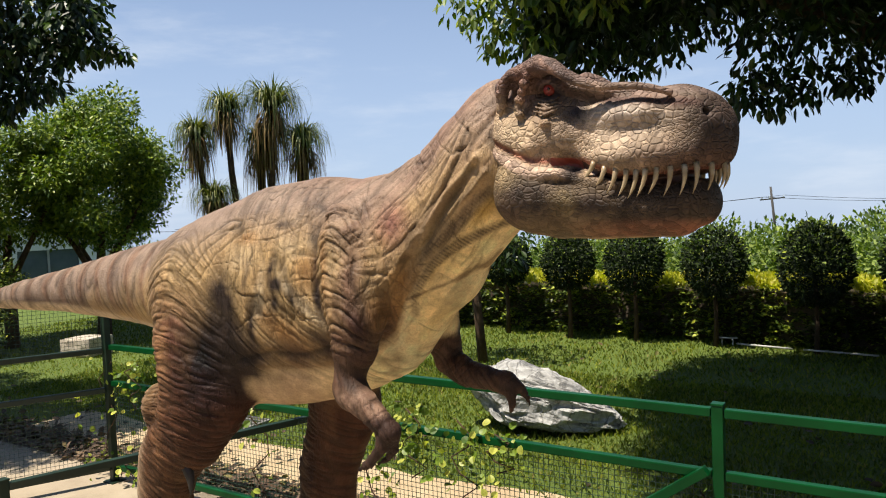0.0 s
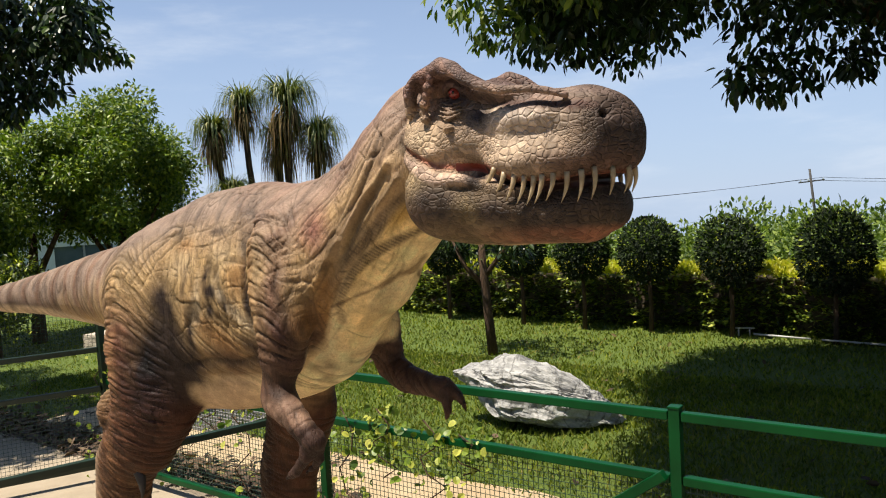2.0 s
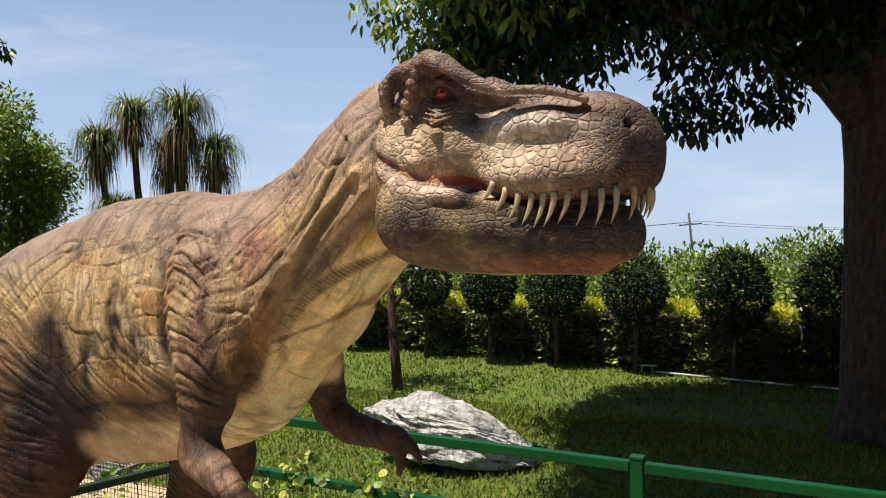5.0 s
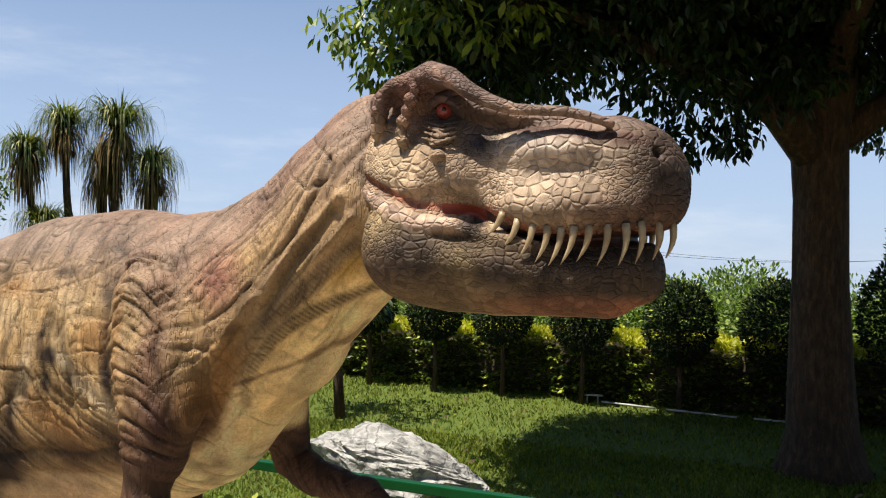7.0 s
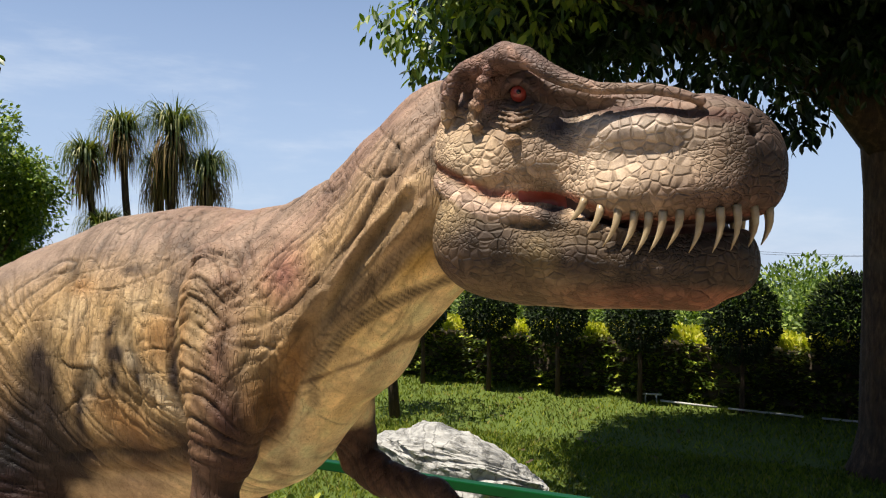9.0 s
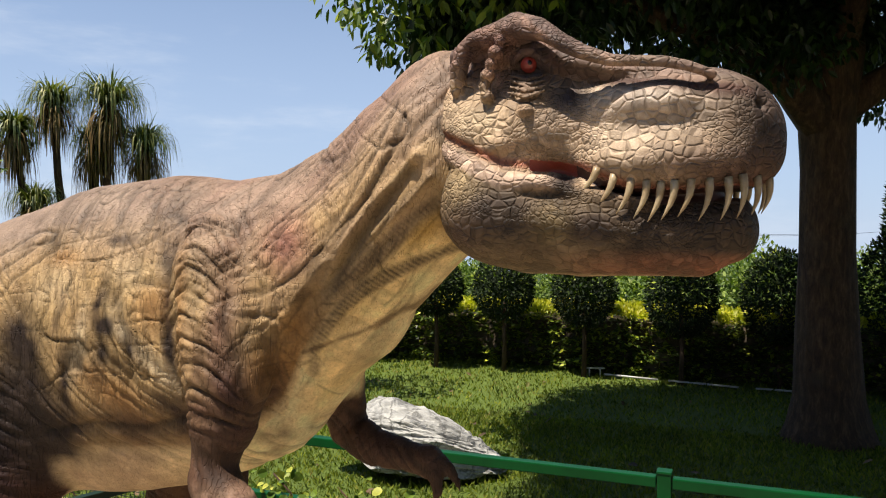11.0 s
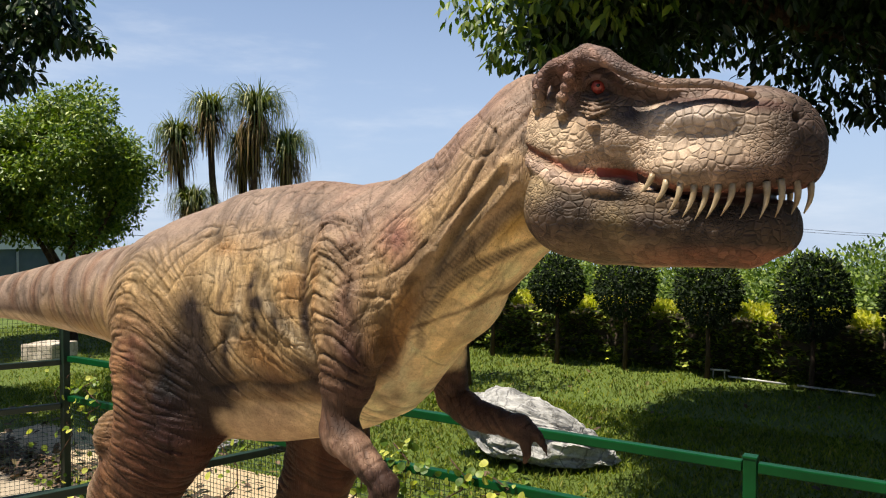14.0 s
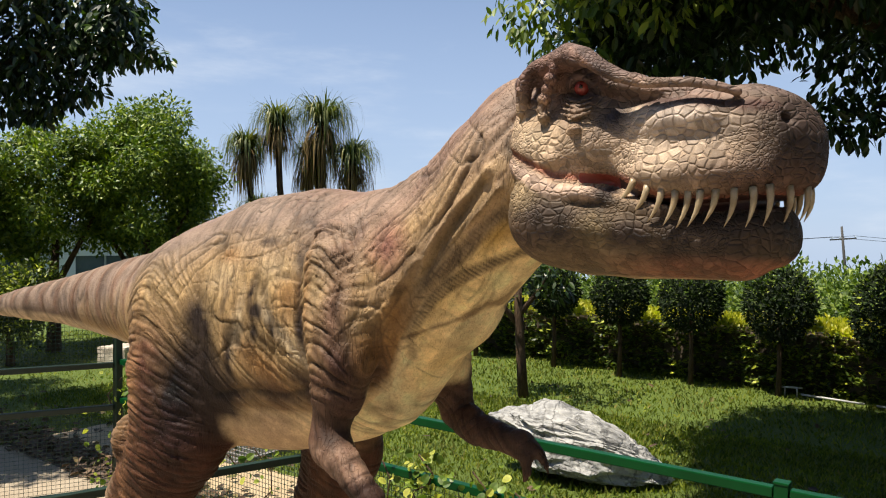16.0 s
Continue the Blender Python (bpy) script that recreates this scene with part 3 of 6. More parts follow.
# far arm
body.limb([(0.86, 0.16, 1.42, 0.085), (0.875, 0.18, 1.32, 0.062), (0.885, 0.185, 1.255, 0.055), (0.97, 0.17, 1.215, 0.052), (1.10, 0.15, 1.205, 0.040), (1.14, 0.145, 1.20, 0.036)], 0.04)
body.limb([(1.13, 0.14, 1.20, 0.032), (1.165, 0.13, 1.175, 0.022), (1.175, 0.125, 1.13, 0.014), (1.165, 0.125, 1.10, 0.006)], 0.02)
body.limb([(1.14, 0.16, 1.205, 0.03), (1.19, 0.165, 1.18, 0.019), (1.215, 0.165, 1.145, 0.012), (1.22, 0.165, 1.12, 0.005)], 0.02)
BP, BQ = body.net()

# --- head: upper and lower jaw, brow, crest, lips
head = Field((1.18, -0.38, 1.64), (2.02, 0.22, 2.28), 0.0044)


def hv(u, s):
    return head_axis(u) + s


def on_head(rows, side):
    """Rows of u, distance from the head's middle, z, radius, laid on one side."""
    return [(u, hv(u, d * side), z, r) for u, d, z, r in rows]


head.loft([(1.37, 2.05, 0.105, 0.160, hv(1.37, 0)), (1.47, 2.035, 0.122, 0.175, hv(1.47, 0)), (1.58, 2.005, 0.112, 0.175, hv(1.58, 0)), (1.70, 1.990, 0.120, 0.175, hv(1.70, 0)),
           (1.80, 1.985, 0.116, 0.162, hv(1.80, 0)), (1.863, 1.977, 0.098, 0.131, hv(1.863, 0))], 0.02)
head.egg((1.845, hv(1.845, 0), 2.006), (0.098, 0.115, 0.097), 0.03)
head.loft([(1.41, 1.860, 0.135, 0.175, hv(1.41, 0)), (1.47, 1.818, 0.110, 0.183, hv(1.47, 0)), (1.58, 1.790, 0.085, 0.190, hv(1.58, 0)), (1.70, 1.785, 0.076, 0.174, hv(1.7, 0)),
           (1.80, 1.785, 0.076, 0.154, hv(1.8, 0)), (1.855, 1.795, 0.060, 0.118, hv(1.855, 0))], 0.03)
head.loft([(1.42, 2.095, 0.08, 0.12, hv(1.42, 0)), (1.55, 2.09, 0.055, 0.13, hv(1.55, 0)), (1.7, 2.070, 0.046, 0.12, hv(1.7, 0)), (1.82, 2.06, 0.045, 0.09, hv(1.82, 0))], 0.03)
head.loft([(1.52, 1.835, 0.065, 0.190, hv(1.52, 0)), (1.58, 1.828, 0.058, 0.182, hv(1.58, 0)), (1.70, 1.822, 0.050, 0.164, hv(1.7, 0)), (1.80, 1.824, 0.050, 0.142, hv(1.8, 0)), (1.857, 1.826, 0.045, 0.108, hv(1.857, 0))], 0.03)
head.loft([(1.70, 1.920, 0.046, 0.168, hv(1.7, 0)), (1.80, 1.922, 0.046, 0.156, hv(1.8, 0)), (1.87, 1.932, 0.05, 0.122, hv(1.87, 0)), (1.904, 1.94, 0.05, 0.088, hv(1.9, 0))], 0.02)
head.egg((1.40, hv(1.40, 0), 2.11), (0.075, 0.150, 0.062), 0.02)
for s in (-1, 1):
    head.egg((1.43, hv(1.43, 0.112 * s), 1.985), (0.125, 0.085, 0.075), 0.045)
    head.egg((1.42, hv(1.42, 0.115 * s), 1.85), (0.115, 0.105, 0.115), 0.04)
    head.egg((1.728, hv(1.728, 0.100 * s), 2.034), (0.130, 0.096, 0.054), 0.02)
    head.egg((1.735, hv(1.735, 0.115 * s), 1.930), (0.15, 0.090, 0.062), 0.03)
    head.egg((1.845, hv(1.845, 0.085 * s), 2.00), (0.075, 0.065, 0.08), 0.03)
    # body of the brow, then its sharp rim
    head.loft([(1.40, 2.145, 0.034, 0.055, hv(1.40, 0.105 * s)), (1.48, 2.160, 0.034, 0.055, hv(1.48, 0.11 * s)), (1.56, 2.126, 0.028, 0.055, hv(1.56, 0.115 * s)), (1.66, 2.098, 0.020, 0.055, hv(1.66, 0.11 * s)), (1.74, 2.092, 0.018, 0.05, hv(1.74, 0.10 * s)), (1.82, 2.070, 0.016, 0.045, hv(1.82, 0.085 * s))], 0.012)
    head.limb(on_head([(1.345, 0.160, 2.085, 0.014), (1.356, 0.168, 2.145, 0.021), (1.39, 0.172, 2.172, 0.022), (1.44, 0.176, 2.183, 0.023), (1.478, 0.182, 2.193, 0.026), (1.522, 0.196, 2.174, 0.026),
                       (1.565, 0.204, 2.148, 0.019), (1.61, 0.204, 2.124, 0.015), (1.66, 0.200, 2.106, 0.012), (1.70, 0.196, 2.102, 0.011), (1.75, 0.186, 2.099, 0.0105), (1.79, 0.174, 2.090, 0.010), (1.83, 0.152, 2.076, 0.009)], s), 0.008)
    # hollows: eye socket, behind the crest, below the brow, before the muzzle
    head.egg((1.500, hv(1.5, 0.195 * s), 2.122), (0.052, 0.040, 0.036), 0.018, True)
    head.egg((1.392, hv(1.39, 0.192 * s), 2.130), (0.020, 0.030, 0.036), 0.010, True)
    head.limb(on_head([(1.462, 0.150, 2.128, 0.006), (1.478, 0.160, 2.144, 0.008), (1.498, 0.163, 2.147, 0.008), (1.518, 0.160, 2.138, 0.008), (1.532, 0.152, 2.122, 0.006)], s), 0.004)
    head.limb(on_head([(1.545, 0.200, 2.108, 0.024), (1.60, 0.204, 2.088, 0.018), (1.635, 0.208, 2.088, 0.009)], s), 0.010, True)
    head.limb(on_head([(1.602, 0.205, 2.085, 0.016), (1.598, 0.205, 2.045, 0.010), (1.604, 0.204, 2.010, 0.006)], s), 0.018, True)
    head.egg((1.900, hv(1.900, 0.108 * s), 2.022), (0.015, 0.010, 0.010), 0.012, True)
    # mouth line and lower lip
    head.limb(on_head([(1.295, 0.150, 2.003, 0.006), (1.353, 0.186, 1.974, 0.008), (1.40, 0.200, 1.950, 0.009), (1.447, 0.206, 1.930, 0.009), (1.547, 0.204, 1.922, 0.009), (1.60, 0.198, 1.908, 0.010), (1.66, 0.186, 1.880, 0.009)], s), 0.006, True)
    head.limb(on_head([(1.316, 0.150, 1.962, 0.014), (1.365, 0.178, 1.936, 0.017), (1.412, 0.190, 1.910, 0.018), (1.458, 0.194, 1.893, 0.017), (1.536, 0.190, 1.892, 0.014), (1.58, 0.186, 1.878, 0.012), (1.64, 0.178, 1.858, 0.012), (1.72, 0.166, 1.850, 0.010)], s), 0.012)
    head.egg((1.60, hv(1.60, 0.115 * s), 1.832), (0.12, 0.076, 0.062), 0.03)
    # folds under the eye
    for j in range(4):
        head.limb(on_head([(1.458, 0.166 + 0.005 * j, 2.104 - 0.012 * j, 0.003), (1.497, 0.170 + 0.006 * j, 2.090 - 0.012 * j, 0.005), (1.535, 0.168 + 0.005 * j, 2.098 - 0.011 * j, 0.003)], s), 0.004)
    # knobs: ridge before the crest, rim of the brow, cheek
    for j, (u, z) in enumerate(((1.482, 2.200), (1.462, 2.184), (1.448, 2.165), (1.438, 2.144), (1.428, 2.122), (1.420, 2.100), (1.414, 2.080), (1.420, 2.062))):
        head.egg((u, hv(u, (0.193 - 0.001 * j) * s), z), (0.0150, 0.018, 0.0140) if j % 2 else (0.0120, 0.015, 0.0115), 0.003)
    for j in range(2, 8):
        a = j / 13
        u = 1.48 + 0.34 * a
        head.egg((u, hv(u, (0.212 - 0.062 * a ** 1.5 + 0.004 * math.sin(5 * j)) * s), np.interp(u, [1.48, 1.522, 1.565, 1.61, 1.66, 1.72, 1.83], [2.205, 2.188, 2.156, 2.131, 2.114, 2.108, 2.082])), (0.0115 + 0.002 * math.sin(3 * j), 0.010 - 0.004 * a, 0.0085 - 0.005 * a), 0.003)
    for j in range(7):
        u = 1.352 + 0.016 * j
        head.egg((u, hv(u, 0.180 * s), np.interp(u, [1.35, 1.36, 1.40, 1.46], [2.12, 2.160, 2.186, 2.200])), (0.009, 0.010, 0.008), 0.005)
    head.egg((1.497, hv(1.497, 0.188 * s), 2.030), (0.014, 0.014, 0.011), 0.008)
    head.egg((1.345, hv(1.345, 0.172 * s), 1.890), (0.016, 0.018, 0.014), 0.012)
    head.egg((1.445, hv(1.445, 0.196 * s), 1.968), (0.020, 0.012, 0.014), 0.012)
# thin dark line between the closed jaws
head.loft([(1.64, 1.880, 0.005, 0.30, -0.08), (1.70, 1.866, 0.005, 0.30, -0.08), (1.76, 1.864, 0.005, 0.30, -0.08), (1.85, 1.868, 0.007, 0.30, -0.09), (2.0, 1.874, 0.010, 0.30, -0.09)], 0.004, True)
head.loft([(1.40, 1.93, 0.05, 0.13, hv(1.4, 0)), (1.5, 1.90, 0.06, 0.14, hv(1.5, 0)), (1.64, 1.872, 0.04, 0.15, hv(1.64, 0)), (1.74, 1.862, 0.04, 0.14, hv(1.74, 0)), (1.82, 1.862, 0.04, 0.108, hv(1.82, 0))], 0.004)
HP, HQ = head.net()

# --- creases pressed into the hide, and the paint, some light and shade included
def subdivide(p, q):
    """Each quad into four."""
    e = np.sort(np.concatenate([q[:, [0, 1]], q[:, [1, 2]], q[:, [2, 3]], q[:, [3, 0]]]), 1)
    key, inv = np.unique(e[:, 0].astype(np.int64) * len(p) + e[:, 1], return_inverse=True)
    mid = (p[key // len(p)] + p[key % len(p)]) / 2
    m = inv.reshape(4, -1) + len(p)
    c = len(p) + len(key) + np.arange(len(q))
    quads = [np.stack([q[:, k], m[k], c, m[k - 1]], 1) for k in range(4)]
    return np.concatenate([p, mid, p[q].mean(1)]), np.concatenate(quads)


def line_dist(u, z, pts):
    """Distance from a bent line in the side view, and how far along it one is."""
    best, along, total = np.full(len(u), 9.0), np.zeros(len(u)), 0.0
    for (a, b), (c, d) in zip(pts[:-1], pts[1:]):
        L = math.hypot(c - a, d - b)
        t = np.clip(((u - a) * (c - a) + (z - b) * (d - b)) / L ** 2, 0, 1)
        g = np.hypot(u - a - t * (c - a), z - b - t * (d - b))
        along = np.where(g < best, total + t * L, along)
        best = np.minimum(best, g)
        total += L
    return best, along / total


def crease(a, b, c, seed, w):
    """Wandering, branching lines: 1 in the crease, 0 between."""
    n = lattice_noise(np.stack([a, b, c], 1) + 50.0, seed)
    return np.clip(1 - np.abs(n - 0.5) / w, 0, 1)


ARM_BACK = [(0.645, 1.80), (0.650, 1.69), (0.646, 1.58), (0.664, 1.474), (0.690, 1.39)]
ARM_FRONT = [(0.835, 1.79), (0.838, 1.69), (0.846, 1.59), (0.882, 1.516), (0.894, 1.416)]
FOLDS = [([(1.262, 1.955), (1.224, 1.906), (1.180, 1.872), (1.139, 1.825), (1.068, 1.746), (1.024, 1.715), (0.979, 1.658), (0.918, 1.593)], 0.015, 0.013),
         ([(1.288, 1.911), (1.247, 1.865), (1.201, 1.831), (1.166, 1.795)], 0.013, 0.012),
         ([(1.248, 2.097), (1.208, 2.006), (1.167, 1.925), (1.125, 1.879), (1.083, 1.807), (1.024, 1.733), (0.987, 1.671)], 0.007, 0.014),
         ([(1.249, 1.925), (1.180, 1.846), (1.125, 1.783), (1.068, 1.698), (1.009, 1.637), (0.95, 1.56)], -0.013, 0.014),
         ([(1.329, 2.100), (1.309, 2.073), (1.251, 2.006), (1.237, 1.948)], -0.010, 0.010),
         ([(1.228, 2.040), (1.208, 1.971), (1.181, 1.919), (1.100, 1.80), (1.04, 1.70), (0.99, 1.63)], -0.008, 0.007),
         ([(1.20, 2.07), (1.165, 1.97), (1.11, 1.87), (1.05, 1.78), (1.01, 1.70), (0.97, 1.60)], -0.006, 0.006)]


def scratches(u, z, rows):
    """Short cuts as if made with a modelling tool. rows: number, u range, z range, middle angle, spread, length range."""
    r = np.random.default_rng(303)
    out = np.zeros(len(u))
    for n, (u0, u1), (z0, z1), mid, spread, (l0, l1) in rows:
        for _ in range(n):
            cu, cz, a, L = r.uniform(u0, u1), r.uniform(z0, z1), r.normal(mid, spread), r.uniform(l0, l1) / 2
            idx = np.flatnonzero((np.abs(u - cu) < L + 0.01) & (np.abs(z - cz) < L + 0.01))
            x, y = u[idx] - cu, z[idx] - cz
            al, ac = x * math.cos(a) + y * math.sin(a), -x * math.sin(a) + y * math.cos(a)
            ac = ac + 0.12 * L * math.sin(7 * cu) * np.cos(al / L * 1.6)
            k = np.clip(1.2 - np.abs(ac) / 0.0034, 0, 1) * np.clip((1 - np.abs(al) / L) * 4, 0, 1)
            out[idx] = np.maximum(out[idx], k * r.uniform(0.5, 1.0))
    return out


def hide_relief(p, nrm):
    """How far each place stands in or out, and how much its crease darkens the pigment."""
    u, v, z = p.T
    near = soft_mask(-(np.abs(v) - 0.03), 0.08)
    w = fbm(p * 5.0, 3) - 0.5
    w2 = fbm(p * 14.0, 9) - 0.5
    on = np.clip(3.2 * (fbm(p * 6.0, 15) - 0.38), 0, 1)
    zero = np.zeros(len(p))
    out, darkening = zero.copy(), zero.copy()

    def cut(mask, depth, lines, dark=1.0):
        nonlocal out, darkening
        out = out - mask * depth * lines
        darkening = np.maximum(darkening, mask * lines * dark)

    # upper arm: arched folds between two sharp edges
    back, _ = line_dist(u, z, ARM_BACK)
    front, _ = line_dist(u, z, ARM_FRONT)
    uc = u - np.interp(z, [1.39, 1.474, 1.58, 1.69, 1.80], [0.79, 0.772, 0.745, 0.744, 0.74])
    arm = soft_mask(np.abs(uc) - 0.095, 0.05) * soft_mask(np.abs(z - 1.605) - 0.245, 0.06) * near
    arch = z + 6.5 * (uc + 0.012) ** 2 + 0.012 * w
    bend = lattice_noise(np.stack([uc * 9, z * 5, zero], 1) + 20.0, 104) - 0.5
    some = np.clip(2.2 * lattice_noise(np.stack([uc * 14, arch * 22, zero], 1) + 20.0, 105) - 0.45, 0, 1)
    cut(arm, 0.011, gap(arch * 23 + 2.0 * bend + 1.2 * w, 0.38) * (0.2 + 0.8 * some))
    cut(arm, 0.005, gap(arch * 55 + 5.0 * bend + 3.0 * w, 0.5) * (1 - some), 0.7)
    cut(arm, 0.005, crease(arch * 60, uc * 14, zero, 102, 0.2), 0.6)
    cut(arm, 0.006, crease(uc * 26 + w * 3, z * 8, zero, 103, 0.12) * on, 0.8)
    side_mask = near * soft_mask(np.abs(z - 1.60) - 0.20, 0.08)
    cut(side_mask, 0.006, np.clip(1 - back / 0.014, 0, 1), 0.6)
    cut(side_mask * soft_mask(z - 1.68, 0.1), 0.009, np.clip(1 - front / 0.016, 0, 1), 0.8)
    # thigh and shank: folds that run round the limb
    m = soft_mask(np.abs(u + 0.06) - 0.25, 0.10) * soft_mask(z - 1.75, 0.12) * near
    ar = z + 2.3 * (u + 0.10) ** 2 * np.clip((z - 1.0) / 0.5, -0.5, 1) + 0.45 * u * np.clip((1.15 - z) / 0.3, 0, 1) + 0.02 * w
    cut(m, 0.0065, crease(ar * 44 + w, u * 7, v * 5, 111, 0.17), 0.75)
    cut(m, 0.0045, crease(ar * 78 + 2 * w, u * 14, v * 8, 112, 0.26), 0.7)
    cut(m, 0.006, crease(u * 24 + 0.3 * ar * 24 + 2 * w, z * 6, v * 5, 113, 0.10) * on, 0.8)
    # hind edge of the thigh
    hind = [(0.17, 1.80), (0.06, 1.72), (0.0, 1.62)]
    for k in range(3):
        g, _ = line_dist(u, z, [(a + 0.05 * k, b - 0.02 * k) for a, b in hind])
        cut(near, 0.0045, np.clip(1 - g / 0.009, 0, 1), 0.8)
    # far leg
    m = soft_mask(-(v - 0.2), 0.05) * soft_mask(z - 1.2, 0.1)
    cut(m, 0.004, crease((z + 0.3 * u) * 44 + w, u * 6, v * 5, 121, 0.16), 0.6)
    # neck: strong folds behind the jaw, then long thin lines with short cross cuts
    t = (u - 0.75) * 0.70 + (z - 1.55) * 0.72
    s_ = -(u - 0.75) * 0.72 + (z - 1.55) * 0.70
    for pts, h, wid in FOLDS:
        g, a = line_dist(u, z, pts)
        k = np.exp(-(g / wid) ** 2) * np.clip(1.25 - 0.75 * a, 0, 1) * near
        if h > 0:
            out = out + h * k
        else:
            out = out + h * k
            darkening = np.maximum(darkening, 0.8 * k)
    m = soft_mask(-(t - 0.06), 0.14) * soft_mask(-(s_ + 0.22), 0.08) * near
    cut(m, 0.0055, crease((s_ + 0.10 * t) * 24 + 0.8 * w, t * 3.2, zero, 131, 0.07) * (0.35 + 0.65 * on))
    cut(m, 0.0075, crease(t * 23 + 0.8 * w, s_ * 8 + w, zero, 132, 0.06) * (1 - 0.8 * on))
    cut(m, 0.0035, crease(s_ * 55 + w, t * 7, zero, 133, 0.12), 0.4)
    # shoulder: fine lines that run down to the chest
    m = soft_mask(np.abs(u - 0.885) - 0.06, 0.06) * soft_mask(np.abs(z - 1.62) - 0.22, 0.1) * near
    cut(m, 0.0040, crease(u * 48 - 8 * (z - 1.6) * u + w, z * 5, zero, 141, 0.16), 0.6)
    cut(m, 0.0040, crease(z * 24 + 4 * u + w, u * 9, zero, 142, 0.06) * on, 0.8)
    # throat and chest: fine ribs along the neck
    m = soft_mask(s_ + 0.20, 0.05) * soft_mask(-(t + 0.3), 0.2) * soft_mask(-(u - 0.86), 0.08)
    cut(m, 0.0030, crease(s_ * 42 + w, t * 3, v * 6, 151, 0.10), 0.5)
    # flank: draped skin sweeping down to the elbow
    m = soft_mask(np.abs(u - 0.43) - 0.22, 0.10) * soft_mask(np.abs(z - 1.41) - 0.17, 0.12) * near
    sweep = np.hypot((u - 0.86) * 0.8, (z - 1.72))
    cut(m, 0.0065, crease(sweep * 26 + w, (u + z) * 3, zero, 161, 0.13) * (0.35 + 0.65 * on))
    cut(m, 0.0050, crease(sweep * 62 + w, (u + z) * 5, zero, 162, 0.22), 0.6)
    # flank: long upright pleats and brick-like cuts
    m = soft_mask(np.abs(u - 0.40) - 0.24, 0.10) * soft_mask(-(z - 1.40), 0.10) * near
    low = soft_mask(z - 1.72, 0.12)
    cut(m * low, 0.0055, crease((u + 0.18 * z) * 17 + 1.2 * w, z * 2.6, zero, 171, 0.08) * on)
    cut(m, 0.0060, crease((u + 0.1 * z) * 52 + w, z * 4.5, zero, 172, 0.20), 0.6)
    cut(m, 0.0068, crease(z * 17 - 2 * u + 1.2 * w, u * 5.5, zero, 173, 0.045) * np.clip(1.3 - on, 0, 1))
    cut(m, 0.0052, crease((u * 0.75 + z * 0.65) * 18 + w, (u - z) * 7, zero, 174, 0.042) * np.clip(on, 0, 1))
    # tool cuts on flank, neck and shoulder
    k = scratches(u, z, [(75, (0.20, 0.64), (1.42, 1.84), 0.05, 0.22, (0.03, 0.09)), (60, (0.22, 0.64), (1.40, 1.80), 1.0, 0.25, (0.03, 0.09)),
                         (45, (0.22, 0.66), (1.36, 1.80), 1.75, 0.2, (0.05, 0.14)), (70, (0.86, 1.20), (1.70, 2.06), -0.75, 0.2, (0.02, 0.06)),
                         (60, (0.86, 1.22), (1.62, 2.10), 0.85, 0.12, (0.05, 0.14)), (40, (0.84, 1.02), (1.42, 1.70), 1.9, 0.2, (0.03, 0.08)),
                         (40, (0.86, 1.05), (1.50, 1.80), 0.15, 0.2, (0.02, 0.05))])
    cut(near, 0.0016, k, 0.72)
    # rings along the tail
    m = soft_mask(u + 0.30, 0.2)
    cut(m, 0.0045, crease(u * 26 + 5 * (z - 1.5) + w, z * 5, v * 5, 181, 0.16), 0.6)
    # crease where flank and belly meet
    g, _ = line_dist(u, z, [(0.30, 1.265), (0.44, 1.295), (0.575, 1.300), (0.71, 1.345)])
    out = out + near * 0.006 * np.exp(-(g / 0.02) ** 2)
    g, _ = line_dist(u, z, [(0.25, 1.29), (0.40, 1.325), (0.55, 1.325), (0.68, 1.365)])
    cut(near, 0.006, np.exp(-(g / 0.012) ** 2), 0.8)
    # forearms
    m = soft_mask(z - 1.34, 0.05) * soft_mask(-(u - 0.72), 0.03)
    cut(m, 0.0045, crease((u * 0.8 + z * 0.6) * 50 + w, v * 8, (u - z) * 8, 191, 0.22), 0.7)
    return out + 0.010 * (fbm(p * 3.2, 21) - 0.5) + 0.004 * (fbm(p * 11.0, 31) - 0.5), darkening


def blend(c, k, tone):
    k = np.clip(k, 0, 1)[:, None]
    return c * (1 - k) + np.array(tone)[None] * k


def spot(p, cu, cz, ru, rz, tilt=0.0, near_v=True):
    a, b = p[:, 0] - cu, p[:, 2] - cz
    x, y = a * math.cos(tilt) + b * math.sin(tilt), -a * math.sin(tilt) + b * math.cos(tilt)
    return np.clip(1.15 - np.sqrt((x / ru) ** 2 + (y / rz) ** 2), 0, 1)


